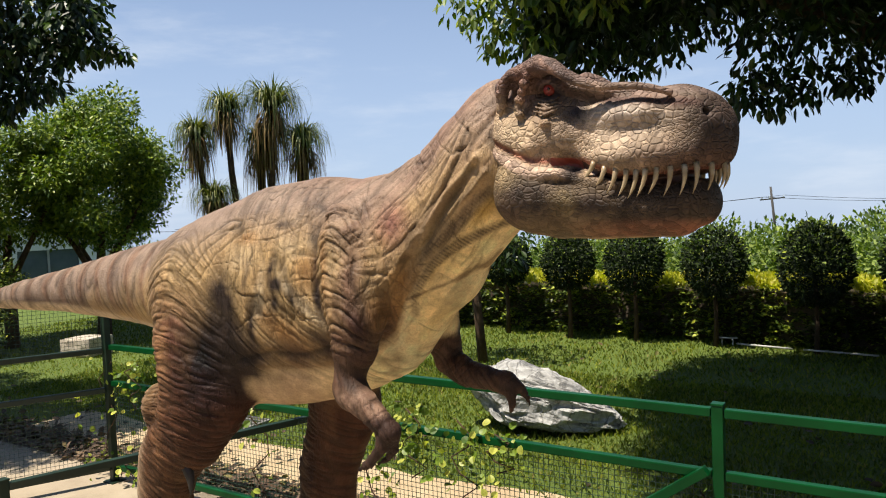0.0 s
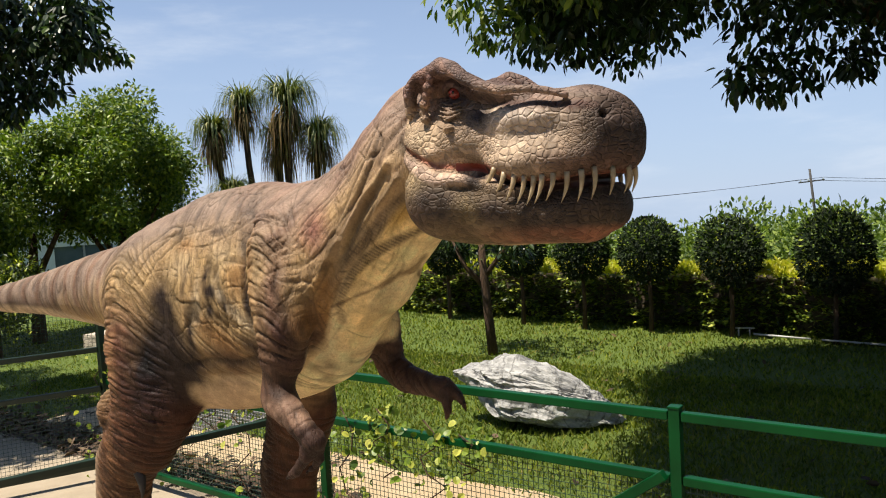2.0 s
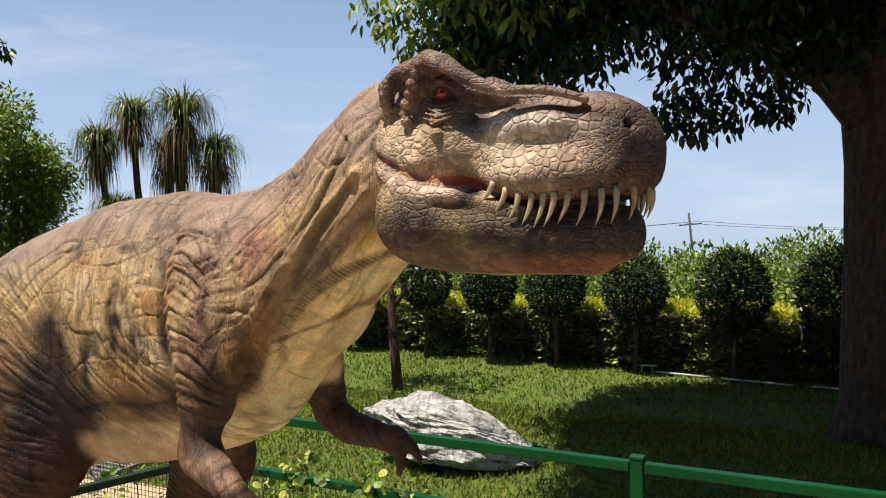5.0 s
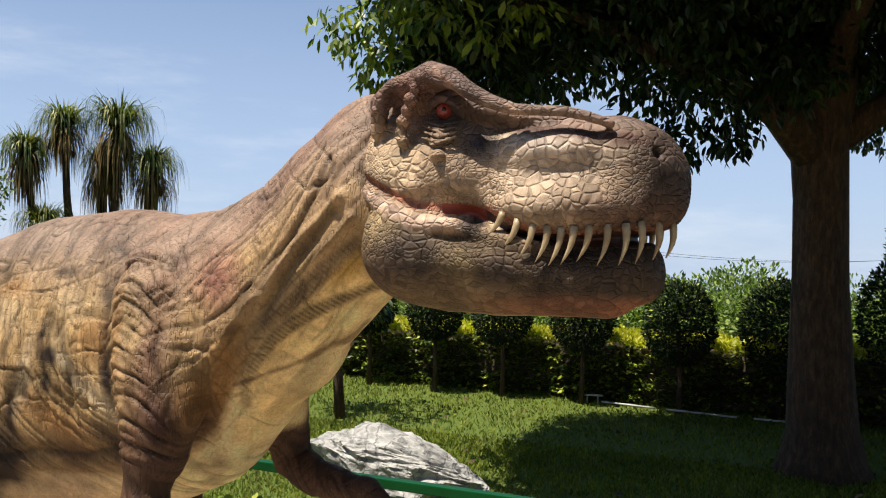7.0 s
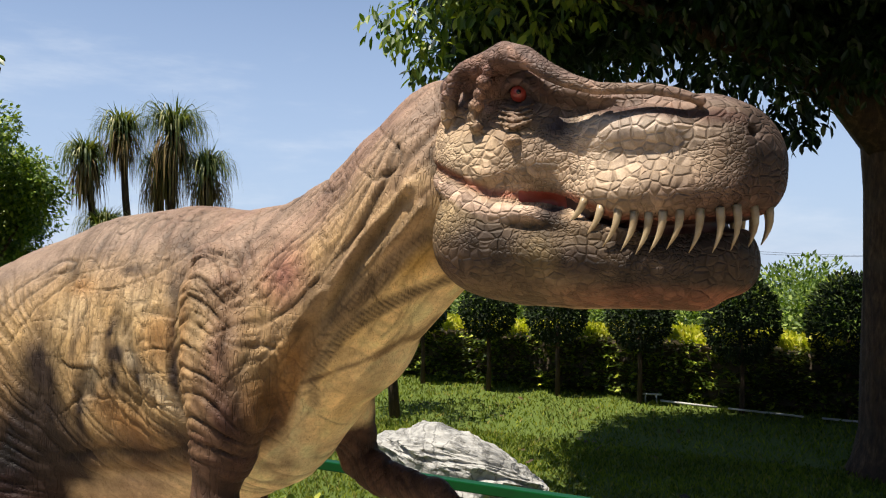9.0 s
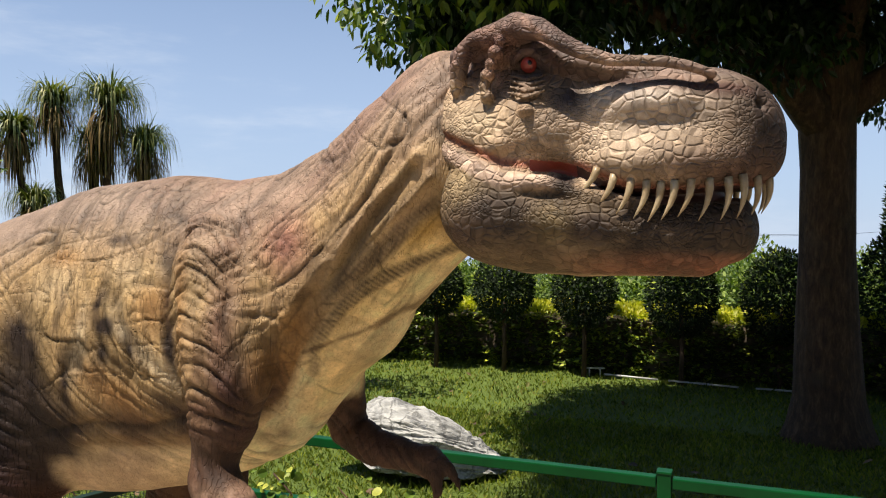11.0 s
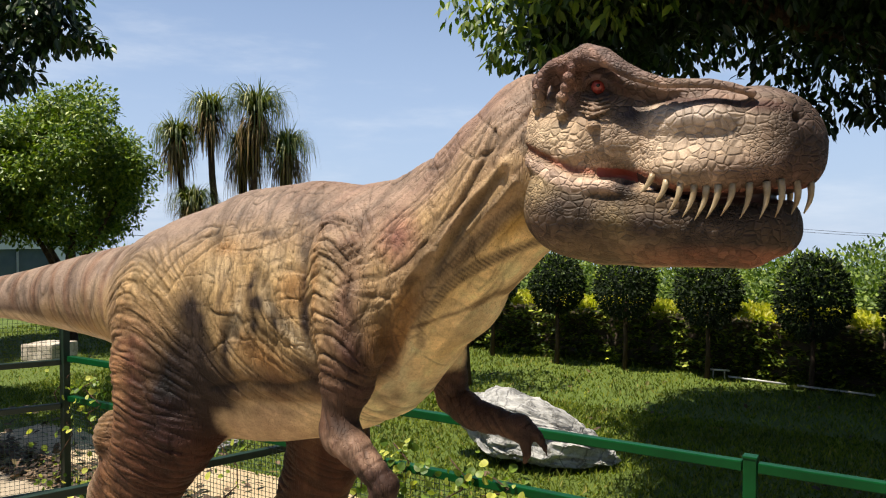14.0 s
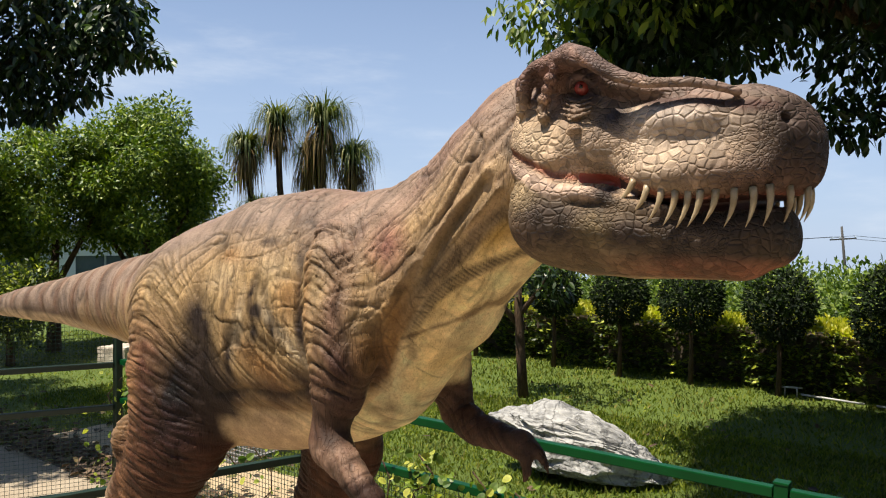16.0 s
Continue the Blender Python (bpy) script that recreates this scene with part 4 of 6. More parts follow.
def paint_body(p, nrm):
    u, v, z = p.T
    w = fbm(p * 4.0, 41, 4) - 0.5
    w2 = fbm(p * np.array([12.0, 12.0, 4.0]), 51, 4) - 0.5
    w3 = fbm(p * 26.0, 57, 3) - 0.5
    c = np.tile(np.array((0.43, 0.305, 0.165)), (len(p), 1))
    c = blend(c, 0.9 * np.clip(w2 * 2.4 + 0.15, 0, 1), (0.46, 0.34, 0.18))
    c = blend(c, 0.8 * np.clip(w * 2.6, 0, 1), (0.30, 0.195, 0.115))
    # greyed back
    top = np.interp(u, [-1.97, -0.8, -0.4, -0.1, 0.22, 0.56, 0.81, 1.0, 1.16, 1.4], [1.41, 1.65, 1.74, 1.84, 1.90, 1.945, 1.93, 2.04, 2.18, 2.2])
    under = top - z
    c = blend(c, 0.92 * np.clip(1.6 - under / 0.17 + 0.8 * w + 0.4 * w2, 0, 1), (0.255, 0.196, 0.165))
    # neck: mauve and brown streaks
    t = (u - 0.75) * 0.70 + (z - 1.55) * 0.72
    s_ = -(u - 0.75) * 0.72 + (z - 1.55) * 0.70
    st = fbm(np.stack([s_ * 15 + 2 * w, t * 2.2, v * 4], 1), 61, 3) - 0.5
    neck = soft_mask(-(t - 0.10), 0.2)
    c = blend(c, neck * (0.5 + 1.2 * st) * soft_mask(-(s_ + 0.12), 0.1), (0.30, 0.205, 0.155))
    c = blend(c, neck * np.clip(2.4 * st, 0, 1) * soft_mask(-(s_ + 0.14), 0.1), (0.19, 0.115, 0.10))
    c = blend(c, spot(p, 0.945, 1.77, 0.085, 0.075, 0.9) * 0.8, (0.30, 0.145, 0.125))
    c = blend(c, spot(p, 1.10, 1.80, 0.16, 0.02, 0.95) * 0.7, (0.40, 0.29, 0.19))
    c = blend(c, spot(p, 0.96, 1.58, 0.05, 0.12, -0.6) * 0.75, (0.38, 0.20, 0.065))
    c = blend(c, spot(p, 0.92, 1.48, 0.06, 0.10, -0.6) * 0.7, (0.36, 0.19, 0.06))
    c = blend(c, spot(p, 0.84, 1.66, 0.05, 0.16, 0.1) * (0.35 + w2), (0.27, 0.18, 0.13))
    # thigh and shanks: purple brown and tan, with their lit and shaded sides painted in
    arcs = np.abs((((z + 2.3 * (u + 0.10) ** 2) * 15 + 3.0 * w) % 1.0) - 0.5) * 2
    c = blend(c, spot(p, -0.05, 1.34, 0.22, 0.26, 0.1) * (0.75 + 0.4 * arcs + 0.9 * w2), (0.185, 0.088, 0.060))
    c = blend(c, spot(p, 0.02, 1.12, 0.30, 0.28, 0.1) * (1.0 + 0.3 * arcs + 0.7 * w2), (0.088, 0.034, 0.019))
    # near-black shade at the front of the thigh, put into the pigment
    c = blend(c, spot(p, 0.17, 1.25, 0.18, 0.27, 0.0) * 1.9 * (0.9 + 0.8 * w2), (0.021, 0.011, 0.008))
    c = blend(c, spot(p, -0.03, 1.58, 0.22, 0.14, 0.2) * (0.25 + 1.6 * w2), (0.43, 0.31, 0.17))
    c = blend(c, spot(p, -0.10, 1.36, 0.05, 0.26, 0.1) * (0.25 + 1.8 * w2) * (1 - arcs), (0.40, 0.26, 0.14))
    # sunlit wrinkles at the back of the thigh, painted tan
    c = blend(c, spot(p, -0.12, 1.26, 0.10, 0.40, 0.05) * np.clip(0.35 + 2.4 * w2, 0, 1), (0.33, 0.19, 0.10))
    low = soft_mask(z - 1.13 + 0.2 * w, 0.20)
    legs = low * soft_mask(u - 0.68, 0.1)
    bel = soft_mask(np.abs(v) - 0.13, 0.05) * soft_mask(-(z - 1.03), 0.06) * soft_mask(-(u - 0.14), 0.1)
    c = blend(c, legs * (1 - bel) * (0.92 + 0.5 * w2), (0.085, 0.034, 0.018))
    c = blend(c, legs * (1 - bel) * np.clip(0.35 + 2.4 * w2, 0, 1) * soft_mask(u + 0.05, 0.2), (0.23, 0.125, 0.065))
    # upper arm: tan folds; purple brown front and elbow take in their shade
    arm = soft_mask(v + 0.19, 0.04)
    c = blend(c, spot(p, 0.755, 1.66, 0.10, 0.17, 0.0) * arm * (0.45 + 1.4 * w2), (0.37, 0.27, 0.155))
    c = blend(c, spot(p, 0.76, 1.50, 0.12, 0.14, 0.0) * arm * (0.5 + 1.2 * w2), (0.24, 0.145, 0.095))
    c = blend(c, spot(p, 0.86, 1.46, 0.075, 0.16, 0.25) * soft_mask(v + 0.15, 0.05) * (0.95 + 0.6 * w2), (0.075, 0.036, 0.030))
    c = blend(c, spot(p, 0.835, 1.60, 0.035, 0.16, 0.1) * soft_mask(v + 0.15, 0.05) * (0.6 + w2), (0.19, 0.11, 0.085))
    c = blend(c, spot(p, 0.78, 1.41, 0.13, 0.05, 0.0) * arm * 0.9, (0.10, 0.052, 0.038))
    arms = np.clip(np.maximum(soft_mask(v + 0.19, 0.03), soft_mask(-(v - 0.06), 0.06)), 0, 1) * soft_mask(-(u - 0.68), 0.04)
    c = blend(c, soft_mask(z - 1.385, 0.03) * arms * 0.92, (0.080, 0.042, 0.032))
    c = blend(c, soft_mask(z - 1.25, 0.03) * soft_mask(-(u - 0.77), 0.03) * soft_mask(v + 0.2, 0.03) * (0.75 + w2), (0.34, 0.23, 0.17))
    rings = np.clip(1.8 * np.abs(((u * 0.8 - z * 0.6) * 26 % 1.0) - 0.5) * 2 - 1.0, 0, 1)
    hand = soft_mask(v + 0.2, 0.03) * soft_mask(-(u - 0.77), 0.03)
    c = blend(c, hand * soft_mask(z - 1.25, 0.03) * rings * 0.6, (0.16, 0.09, 0.065))
    c = blend(c, hand * soft_mask(z - 1.178 - 0.3 * (u - 0.93), 0.03) * 0.95, (0.060, 0.034, 0.027))
    # dark airbrushed patches on the flank, and dark strips by arm, thigh and belly
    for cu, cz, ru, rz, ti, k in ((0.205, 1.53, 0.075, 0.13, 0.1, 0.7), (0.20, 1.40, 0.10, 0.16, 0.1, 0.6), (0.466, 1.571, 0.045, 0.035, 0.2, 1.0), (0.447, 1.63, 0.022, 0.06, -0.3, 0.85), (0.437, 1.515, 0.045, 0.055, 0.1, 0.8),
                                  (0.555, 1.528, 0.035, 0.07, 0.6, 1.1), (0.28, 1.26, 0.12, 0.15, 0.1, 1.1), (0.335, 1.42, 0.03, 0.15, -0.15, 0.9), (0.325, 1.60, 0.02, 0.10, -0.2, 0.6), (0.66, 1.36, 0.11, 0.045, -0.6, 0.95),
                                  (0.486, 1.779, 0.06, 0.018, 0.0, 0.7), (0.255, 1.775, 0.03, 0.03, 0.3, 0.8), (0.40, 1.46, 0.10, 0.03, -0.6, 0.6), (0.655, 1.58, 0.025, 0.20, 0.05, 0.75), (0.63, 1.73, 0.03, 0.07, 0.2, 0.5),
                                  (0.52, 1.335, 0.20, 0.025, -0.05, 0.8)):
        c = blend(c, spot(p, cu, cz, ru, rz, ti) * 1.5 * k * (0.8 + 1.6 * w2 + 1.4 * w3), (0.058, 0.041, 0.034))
    for cu, cz, ru, rz, ti, k in ((0.49, 1.40, 0.14, 0.06, -0.5, 0.7), (0.61, 1.63, 0.06, 0.08, 0.0, 0.55), (0.307, 1.734, 0.07, 0.03, 0.0, 0.5), (0.72, 1.66, 0.03, 0.14, 0.1, 0.4)):
        c = blend(c, spot(p, cu, cz, ru, rz, ti) * k, (0.36, 0.19, 0.07))
    for cu, cz, ru, rz, ti, k in ((0.615, 1.485, 0.09, 0.035, -0.8, 1.0), (0.385, 1.53, 0.028, 0.13, -0.25, 0.95), (0.52, 1.565, 0.035, 0.03, -0.6, 0.8), (0.55, 1.70, 0.10, 0.05, 0.0, 0.5), (0.30, 1.66, 0.10, 0.06, 0.0, 0.5), (0.50, 1.62, 0.04, 0.04, 0, 0.5)):
        c = blend(c, spot(p, cu, cz, ru, rz, ti) * k * (0.9 + w2), (0.58, 0.48, 0.34))
    # lower flank: shade of its undercurve painted in brown
    c = blend(c, spot(p, 0.50, 1.315, 0.30, 0.10, 0.05) * soft_mask(-(u - 0.32), 0.1) * (0.9 + 1.5 * w2), (0.17, 0.105, 0.062))
    # cream throat, chest and belly
    line = np.interp(u, [0.0, 0.55, 0.75, 0.90, 0.96, 1.05, 1.16, 1.24, 1.32], [1.225, 1.265, 1.295, 1.40, 1.51, 1.615, 1.71, 1.77, 1.80])
    cream = soft_mask(z - line + 0.03 * w, 0.035) * soft_mask(-(u - 0.10), 0.05) * np.clip(np.maximum(soft_mask(-(z - 1.07), 0.03), soft_mask(-(u - 0.3), 0.1)), 0, 1)
    cream = cream * (1 - soft_mask(v + 0.215, 0.03) * soft_mask(-(u - 0.70), 0.03) * soft_mask(u - 1.03, 0.03)) * (1 - soft_mask(-(v - 0.075), 0.03) * soft_mask(-(u - 0.84), 0.03) * soft_mask(z - 1.36, 0.03)) * (1 - soft_mask(-(v - 0.17), 0.04))
    cream = cream * (1 - soft_mask(u - 0.24, 0.04) * soft_mask(-(np.abs(v) - 0.12), 0.04))
    cream = cream * (1 - soft_mask(u - 0.36, 0.14) * soft_mask(-(z - 1.20), 0.06))
    c = blend(c, cream * 0.97, (0.77, 0.62, 0.38))
    c = blend(c, cream * soft_mask(u - 0.62, 0.25) * 0.9, (0.46, 0.335, 0.225))
    c = blend(c, cream * soft_mask(-(u - 0.95), 0.1) * np.clip(0.4 + 2.0 * st, 0, 1) * 0.7, (0.66, 0.46, 0.19))
    # dark bands that run down from behind the jaw
    hatch = 0.6 + 0.4 * np.abs(((t * 90 + w) % 1.0) - 0.5) * 2
    for pts, wid, k in (([(1.295, 1.853), (1.252, 1.819), (1.186, 1.772), (1.131, 1.724), (1.074, 1.675), (1.031, 1.624), (0.98, 1.56)], 0.014, 0.6),
                        ([(1.30, 1.92), (1.25, 1.875), (1.18, 1.815), (1.12, 1.75), (1.05, 1.66), (0.99, 1.60)], 0.010, 0.55),
                        ([(1.316, 1.765), (1.265, 1.744), (1.199, 1.714), (1.131, 1.677), (1.074, 1.638), (1.031, 1.588), (0.986, 1.524), (0.971, 1.473)], 0.011, 0.85)):
        g, a = line_dist(u, z, pts)
        c = blend(c, np.clip(1.25 - g / wid + 2.6 * st, 0, 1) * k * np.clip(1.5 - 0.9 * a, 0, 1) * (hatch if wid < 0.02 else 1.0), (0.062, 0.046, 0.036))
    g, a = line_dist(u, z, [(1.265, 1.688), (1.184, 1.626), (1.099, 1.578), (1.041, 1.554), (0.965, 1.526)])
    c = blend(c, np.clip(1.2 - g / 0.007 + 3 * w3, 0, 1) * 0.75, (0.17, 0.105, 0.055))
    c = blend(c, cream * np.clip(3.0 * (fbm(np.stack([s_ * 26, t * 3, v * 3], 1), 71, 3) - 0.60), 0, 1) * 0.7, (0.34, 0.22, 0.11))
    c = blend(c, spot(p, 1.27, 1.80, 0.08, 0.022, 0.7) * 0.8, (0.44, 0.29, 0.085))
    # tail: dark saddles above, pale below
    tail = soft_mask(u + 0.32, 0.15)
    band = np.clip(1.6 * np.abs(((u * 5.2 + 0.8 * w + 0.6 * (z - 1.5)) % 1.0) - 0.5) * 2 - 0.75, 0, 1)
    c = blend(c, tail * band * 0.8 * soft_mask(-(z - 1.42), 0.05), (0.19, 0.105, 0.068))
    c = blend(c, tail * soft_mask(z - np.interp(u, [-1.97, -1.3, -0.6], [1.40, 1.405, 1.37]), 0.02), (0.55, 0.44, 0.32))
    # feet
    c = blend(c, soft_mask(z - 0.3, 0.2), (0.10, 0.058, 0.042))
    c = 0.26 * (np.clip(c, 0.01, 1) / 0.26) ** 1.18
    return np.clip(c * (1 + 0.5 * w3)[:, None] * np.array((0.95, 0.965, 0.975)), 0.010, 0.82)


def paint_head(p, nrm):
    u, v, z = p.T
    s = np.abs(v - head_axis(u))
    w = fbm(p * 7.0, 43, 4) - 0.5
    w3 = fbm(p * 24.0, 47, 3) - 0.5
    c = np.tile(np.array((0.36, 0.25, 0.165)), (len(p), 1))
    c = blend(c, np.clip(0.3 + 2.4 * w, 0, 1) * 0.8, (0.47, 0.36, 0.24))
    c = blend(c, spot(p, 1.40, 2.02, 0.10, 0.07) * 0.8, (0.50, 0.385, 0.25))
    # muzzle swelling: pale mauve, painted lighter for the sun on it
    c = blend(c, spot(p, 1.72, 2.035, 0.16, 0.075) * 0.85, (0.55, 0.46, 0.385))
    c = blend(c, spot(p, 1.68, 1.945, 0.16, 0.06, -0.1) * 0.75, (0.46, 0.355, 0.255))
    c = blend(c, soft_mask(-(z - 2.105 + 0.05 * w), 0.05) * 0.92, (0.145, 0.098, 0.088))
    # dark muzzle front, eye and brow, with some of their shade put into the pigment
    c = blend(c, soft_mask(-(u - 1.845 + 0.12 * w), 0.14) * 0.96, (0.050, 0.034, 0.030))
    c = blend(c, soft_mask(-(u - 1.75 + 0.1 * w), 0.16) * soft_mask(z - 1.935, 0.05) * 0.8, (0.13, 0.075, 0.058))
    # eye socket and hollow before the muzzle: recesses painted darker
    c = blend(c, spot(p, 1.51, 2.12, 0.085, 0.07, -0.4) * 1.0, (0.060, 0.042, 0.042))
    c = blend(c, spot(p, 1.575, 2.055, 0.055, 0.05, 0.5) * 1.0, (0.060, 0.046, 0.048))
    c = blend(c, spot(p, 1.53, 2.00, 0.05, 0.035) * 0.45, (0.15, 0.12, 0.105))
    rim = np.interp(u, [1.34, 1.36, 1.40, 1.46, 1.49, 1.56, 1.66, 1.84], [2.12, 2.16, 2.185, 2.20, 2.20, 2.13, 2.10, 2.075])
    # dark red-brown band that also paints in the brow's shadow
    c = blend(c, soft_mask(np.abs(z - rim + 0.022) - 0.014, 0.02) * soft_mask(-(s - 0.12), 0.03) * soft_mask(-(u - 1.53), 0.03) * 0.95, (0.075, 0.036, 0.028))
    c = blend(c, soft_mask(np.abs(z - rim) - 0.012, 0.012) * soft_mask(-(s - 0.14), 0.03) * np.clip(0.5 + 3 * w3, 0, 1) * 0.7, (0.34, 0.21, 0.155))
    # hollow behind the crest painted darker
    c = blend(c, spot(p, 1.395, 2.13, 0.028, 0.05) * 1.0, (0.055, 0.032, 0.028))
    c = blend(c, spot(p, 1.437, 2.12, 0.024, 0.08) * 0.7, (0.37, 0.205, 0.14))
    # lower jaw: dark brown, with the shade of the upper lip painted in
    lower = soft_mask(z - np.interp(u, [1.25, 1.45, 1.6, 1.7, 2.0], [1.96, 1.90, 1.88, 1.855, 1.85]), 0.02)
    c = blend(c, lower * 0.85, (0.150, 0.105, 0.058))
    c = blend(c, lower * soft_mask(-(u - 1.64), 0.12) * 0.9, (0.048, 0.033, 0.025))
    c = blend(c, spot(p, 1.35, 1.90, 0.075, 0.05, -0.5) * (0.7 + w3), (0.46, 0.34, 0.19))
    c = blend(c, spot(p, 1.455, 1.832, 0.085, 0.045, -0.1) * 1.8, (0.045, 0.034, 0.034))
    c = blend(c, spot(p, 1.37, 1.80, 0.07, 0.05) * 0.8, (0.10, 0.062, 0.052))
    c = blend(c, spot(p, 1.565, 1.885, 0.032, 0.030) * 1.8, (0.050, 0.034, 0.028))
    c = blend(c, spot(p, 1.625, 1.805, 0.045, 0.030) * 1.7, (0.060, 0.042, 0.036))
    c = blend(c, spot(p, 1.545, 1.815, 0.05, 0.045) * 0.7, (0.40, 0.30, 0.13))
    c = blend(c, soft_mask(z - 1.755 + 0.03 * w, 0.025) * soft_mask(-(u - 1.58), 0.1) * np.clip(0.6 + 2 * w, 0, 1), (0.30, 0.125, 0.075))
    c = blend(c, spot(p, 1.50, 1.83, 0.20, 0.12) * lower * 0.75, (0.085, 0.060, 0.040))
    c = blend(c, spot(p, 1.42, 2.16, 0.11, 0.06) * np.clip(0.55 + 2 * w3, 0, 1), (0.15, 0.082, 0.066))
    c = blend(c, soft_mask(s - 0.20, 0.03) * soft_mask(-(z - 2.075), 0.02) * soft_mask(-(u - 1.56), 0.05) * 0.6, (0.15, 0.11, 0.098))
    # lips
    lip = np.interp(u, [1.31, 1.45, 1.6, 1.7, 1.8, 1.95], [2.0, 1.932, 1.922, 1.878, 1.87, 1.885])
    c = blend(c, soft_mask(np.abs(z - lip) - 0.008, 0.012) * 0.8, (0.30, 0.085, 0.05))
    c = blend(c, soft_mask(np.abs(z - lip + 0.034) - 0.016, 0.012) * soft_mask(u - 1.55, 0.03) * soft_mask(-(s - 0.15), 0.03) * 0.85, (0.47, 0.34, 0.26))
    c = blend(c, soft_mask(z - 1.712, 0.012) * 0.75, (0.56, 0.43, 0.25))
    return np.clip(c * (1 + 0.4 * w3)[:, None] * np.array((0.94, 0.95, 0.985)), 0.012, 0.8)


BP, BQ = subdivide(BP, BQ)
BN = vertex_normals(BP, BQ)
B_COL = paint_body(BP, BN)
RELIEF, CREASE_DARKENING = hide_relief(BP, BN)
# pigment darkened by how deep it lies in a crease
B_COL = B_COL * (1 - 0.76 * np.clip(CREASE_DARKENING, 0, 1))[:, None]
BP2 = BP + BN * 0.88 * RELIEF[:, None]
HN = vertex_normals(HP, HQ)
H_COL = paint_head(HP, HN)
HP2 = HP + HN * (0.004 * (fbm(HP * 16.0, 81, 2) - 0.5))[:, None]


def cone_tooth(base, tip, bend, r, sides=8, rings=5):
    base, tip, bend = Vector(base), Vector(tip), Vector(bend)
    pts = [base.lerp(tip, i / rings) + bend * math.sin(math.pi * i / rings) for i in range(rings + 1)]
    rad = [r * (1 - (i / rings) ** 1.6) + 0.0006 for i in range(rings + 1)]
    return tube_mesh(pts, rad, sides)


def lip_reach(u0, way, z):
    """Distance from the head's middle line to its side at height z, along a level way (u, v)."""
    for k in range(10, 140):
        q = np.array([u0 + way[0] * 0.003 * k, hv(u0, 0) + way[1] * 0.003 * k, z])
        if head.f[tuple(np.round((q - head.lo) / head.step).astype(int))] > 0:
            return 0.003 * k
    return 0.1


TEETH = []
SIZES = (0.040, 0.048, 0.052, 0.056, 0.060, 0.058, 0.054, 0.062, 0.064, 0.066, 0.062, 0.056)
for side in (-1, 1):
    for i, size in enumerate(SIZES):
        if i < 9:
            u, way, o = 1.637 + 0.0272 * i, (0.0, float(side)), 1.637 + 0.0272 * i
        else:
            a = radians((58, 35, 12)[i - 9])
            way, o = (math.cos(a), side * math.sin(a)), 1.80
        zz = np.interp(o + 0.12 * (i > 8), [1.63, 1.66, 1.70, 1.75, 1.84, 1.94], [1.908, 1.892, 1.880, 1.876, 1.882, 1.890])
        reach = lip_reach(o, way, zz + 0.016) - 0.008
        pu, pv = o + way[0] * reach, hv(o, 0) + way[1] * reach
        j = 0.004 * math.sin(7.3 * i + side)
        lean = np.interp(i, [0, 2, 5, 11], [0.036, 0.030, 0.020, 0.010])
        TEETH.append(cone_tooth((pu + j, pv, zz + 0.012), (pu - lean + 2 * j, pv + side * 0.003, zz - size), (0.007, 0.002 * side, 0), 0.0072))
CLAWS = []
for leg in (NEAR_LEG, FAR_LEG):
    u0, v0 = leg[-1][0], leg[-1][4]
    for side, reach in ((-0.11, 0.26), (0.0, 0.33), (0.11, 0.26)):
        CLAWS.append(cone_tooth((u0 + reach, v0 + side * 1.3, 0.055), (u0 + reach + 0.11, v0 + side * 1.45, 0.008), (0.0, 0, 0.012), 0.03))
CLAWS.append(cone_tooth((-0.075, -0.25, 0.88), (-0.03, -0.265, 0.745), (0.02, 0, 0), 0.024))


def ball(c, r, seg=16, ring=10, squash=1.0):
    v, f = [], []
    for i in range(ring + 1):
        for k in range(seg):
            th, ph = math.pi * i / ring, 2 * math.pi * k / seg
            v.append(Vector(c) + Vector((r * math.sin(th) * math.cos(ph), r * squash * math.sin(th) * math.sin(ph), r * math.cos(th))))
    for i in range(ring):
        for k in range(seg):
            a, b = i * seg + k, i * seg + (k + 1) % seg
            f.append((a, b, b + seg, a + seg))
    return v, f


EYES, PUPILS = [], []
for side in (-1, 1):
    EYES.append(ball((1.493, hv(1.493, 0.145 * side), 2.125), 0.0170))
    PUPILS.append(ball((1.497, hv(1.493, 0.158 * side), 2.125), 0.0055, 12, 8, 0.8))

pieces, cols, idx = [], [], []
def take(verts, faces, colour, alpha, slot):
    pieces.append((np.asarray([tuple(v) for v in verts]) if not isinstance(verts, np.ndarray) else verts, faces))
    col = np.empty((len(verts), 4))
    col[:, :3], col[:, 3] = colour, alpha
    cols.append(col)
    idx.append(np.full(len(faces), slot) if np.isscalar(slot) else slot)

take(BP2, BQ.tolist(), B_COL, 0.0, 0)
hu, hz = HP[HQ].mean(1)[:, 0], HP[HQ].mean(1)[:, 2]
hs = np.abs(HP[HQ].mean(1)[:, 1] - head_axis(hu))
lipz = np.interp(hu, [1.31, 1.40, 1.447, 1.547, 1.60, 1.66, 1.74, 1.85, 2.0], [2.0, 1.953, 1.931, 1.924, 1.910, 1.874, 1.864, 1.868, 1.874])
inner = (np.abs(hz - lipz) < np.where(hu < 1.65, 0.010, 0.014)) & (hs < np.interp(hu, [1.35, 1.6, 1.75, 1.86, 1.9], [0.188, 0.184, 0.165, 0.12, 0.085])) & (hu > 1.50)
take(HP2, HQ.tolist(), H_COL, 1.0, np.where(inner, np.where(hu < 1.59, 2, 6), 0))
for lst, slot in ((TEETH, 1), (EYES, 3), (PUPILS, 4), (CLAWS, 5)):
    v, f = join_lists(lst)
    take(v, f, (0.5, 0.4, 0.3), 0.0, slot)
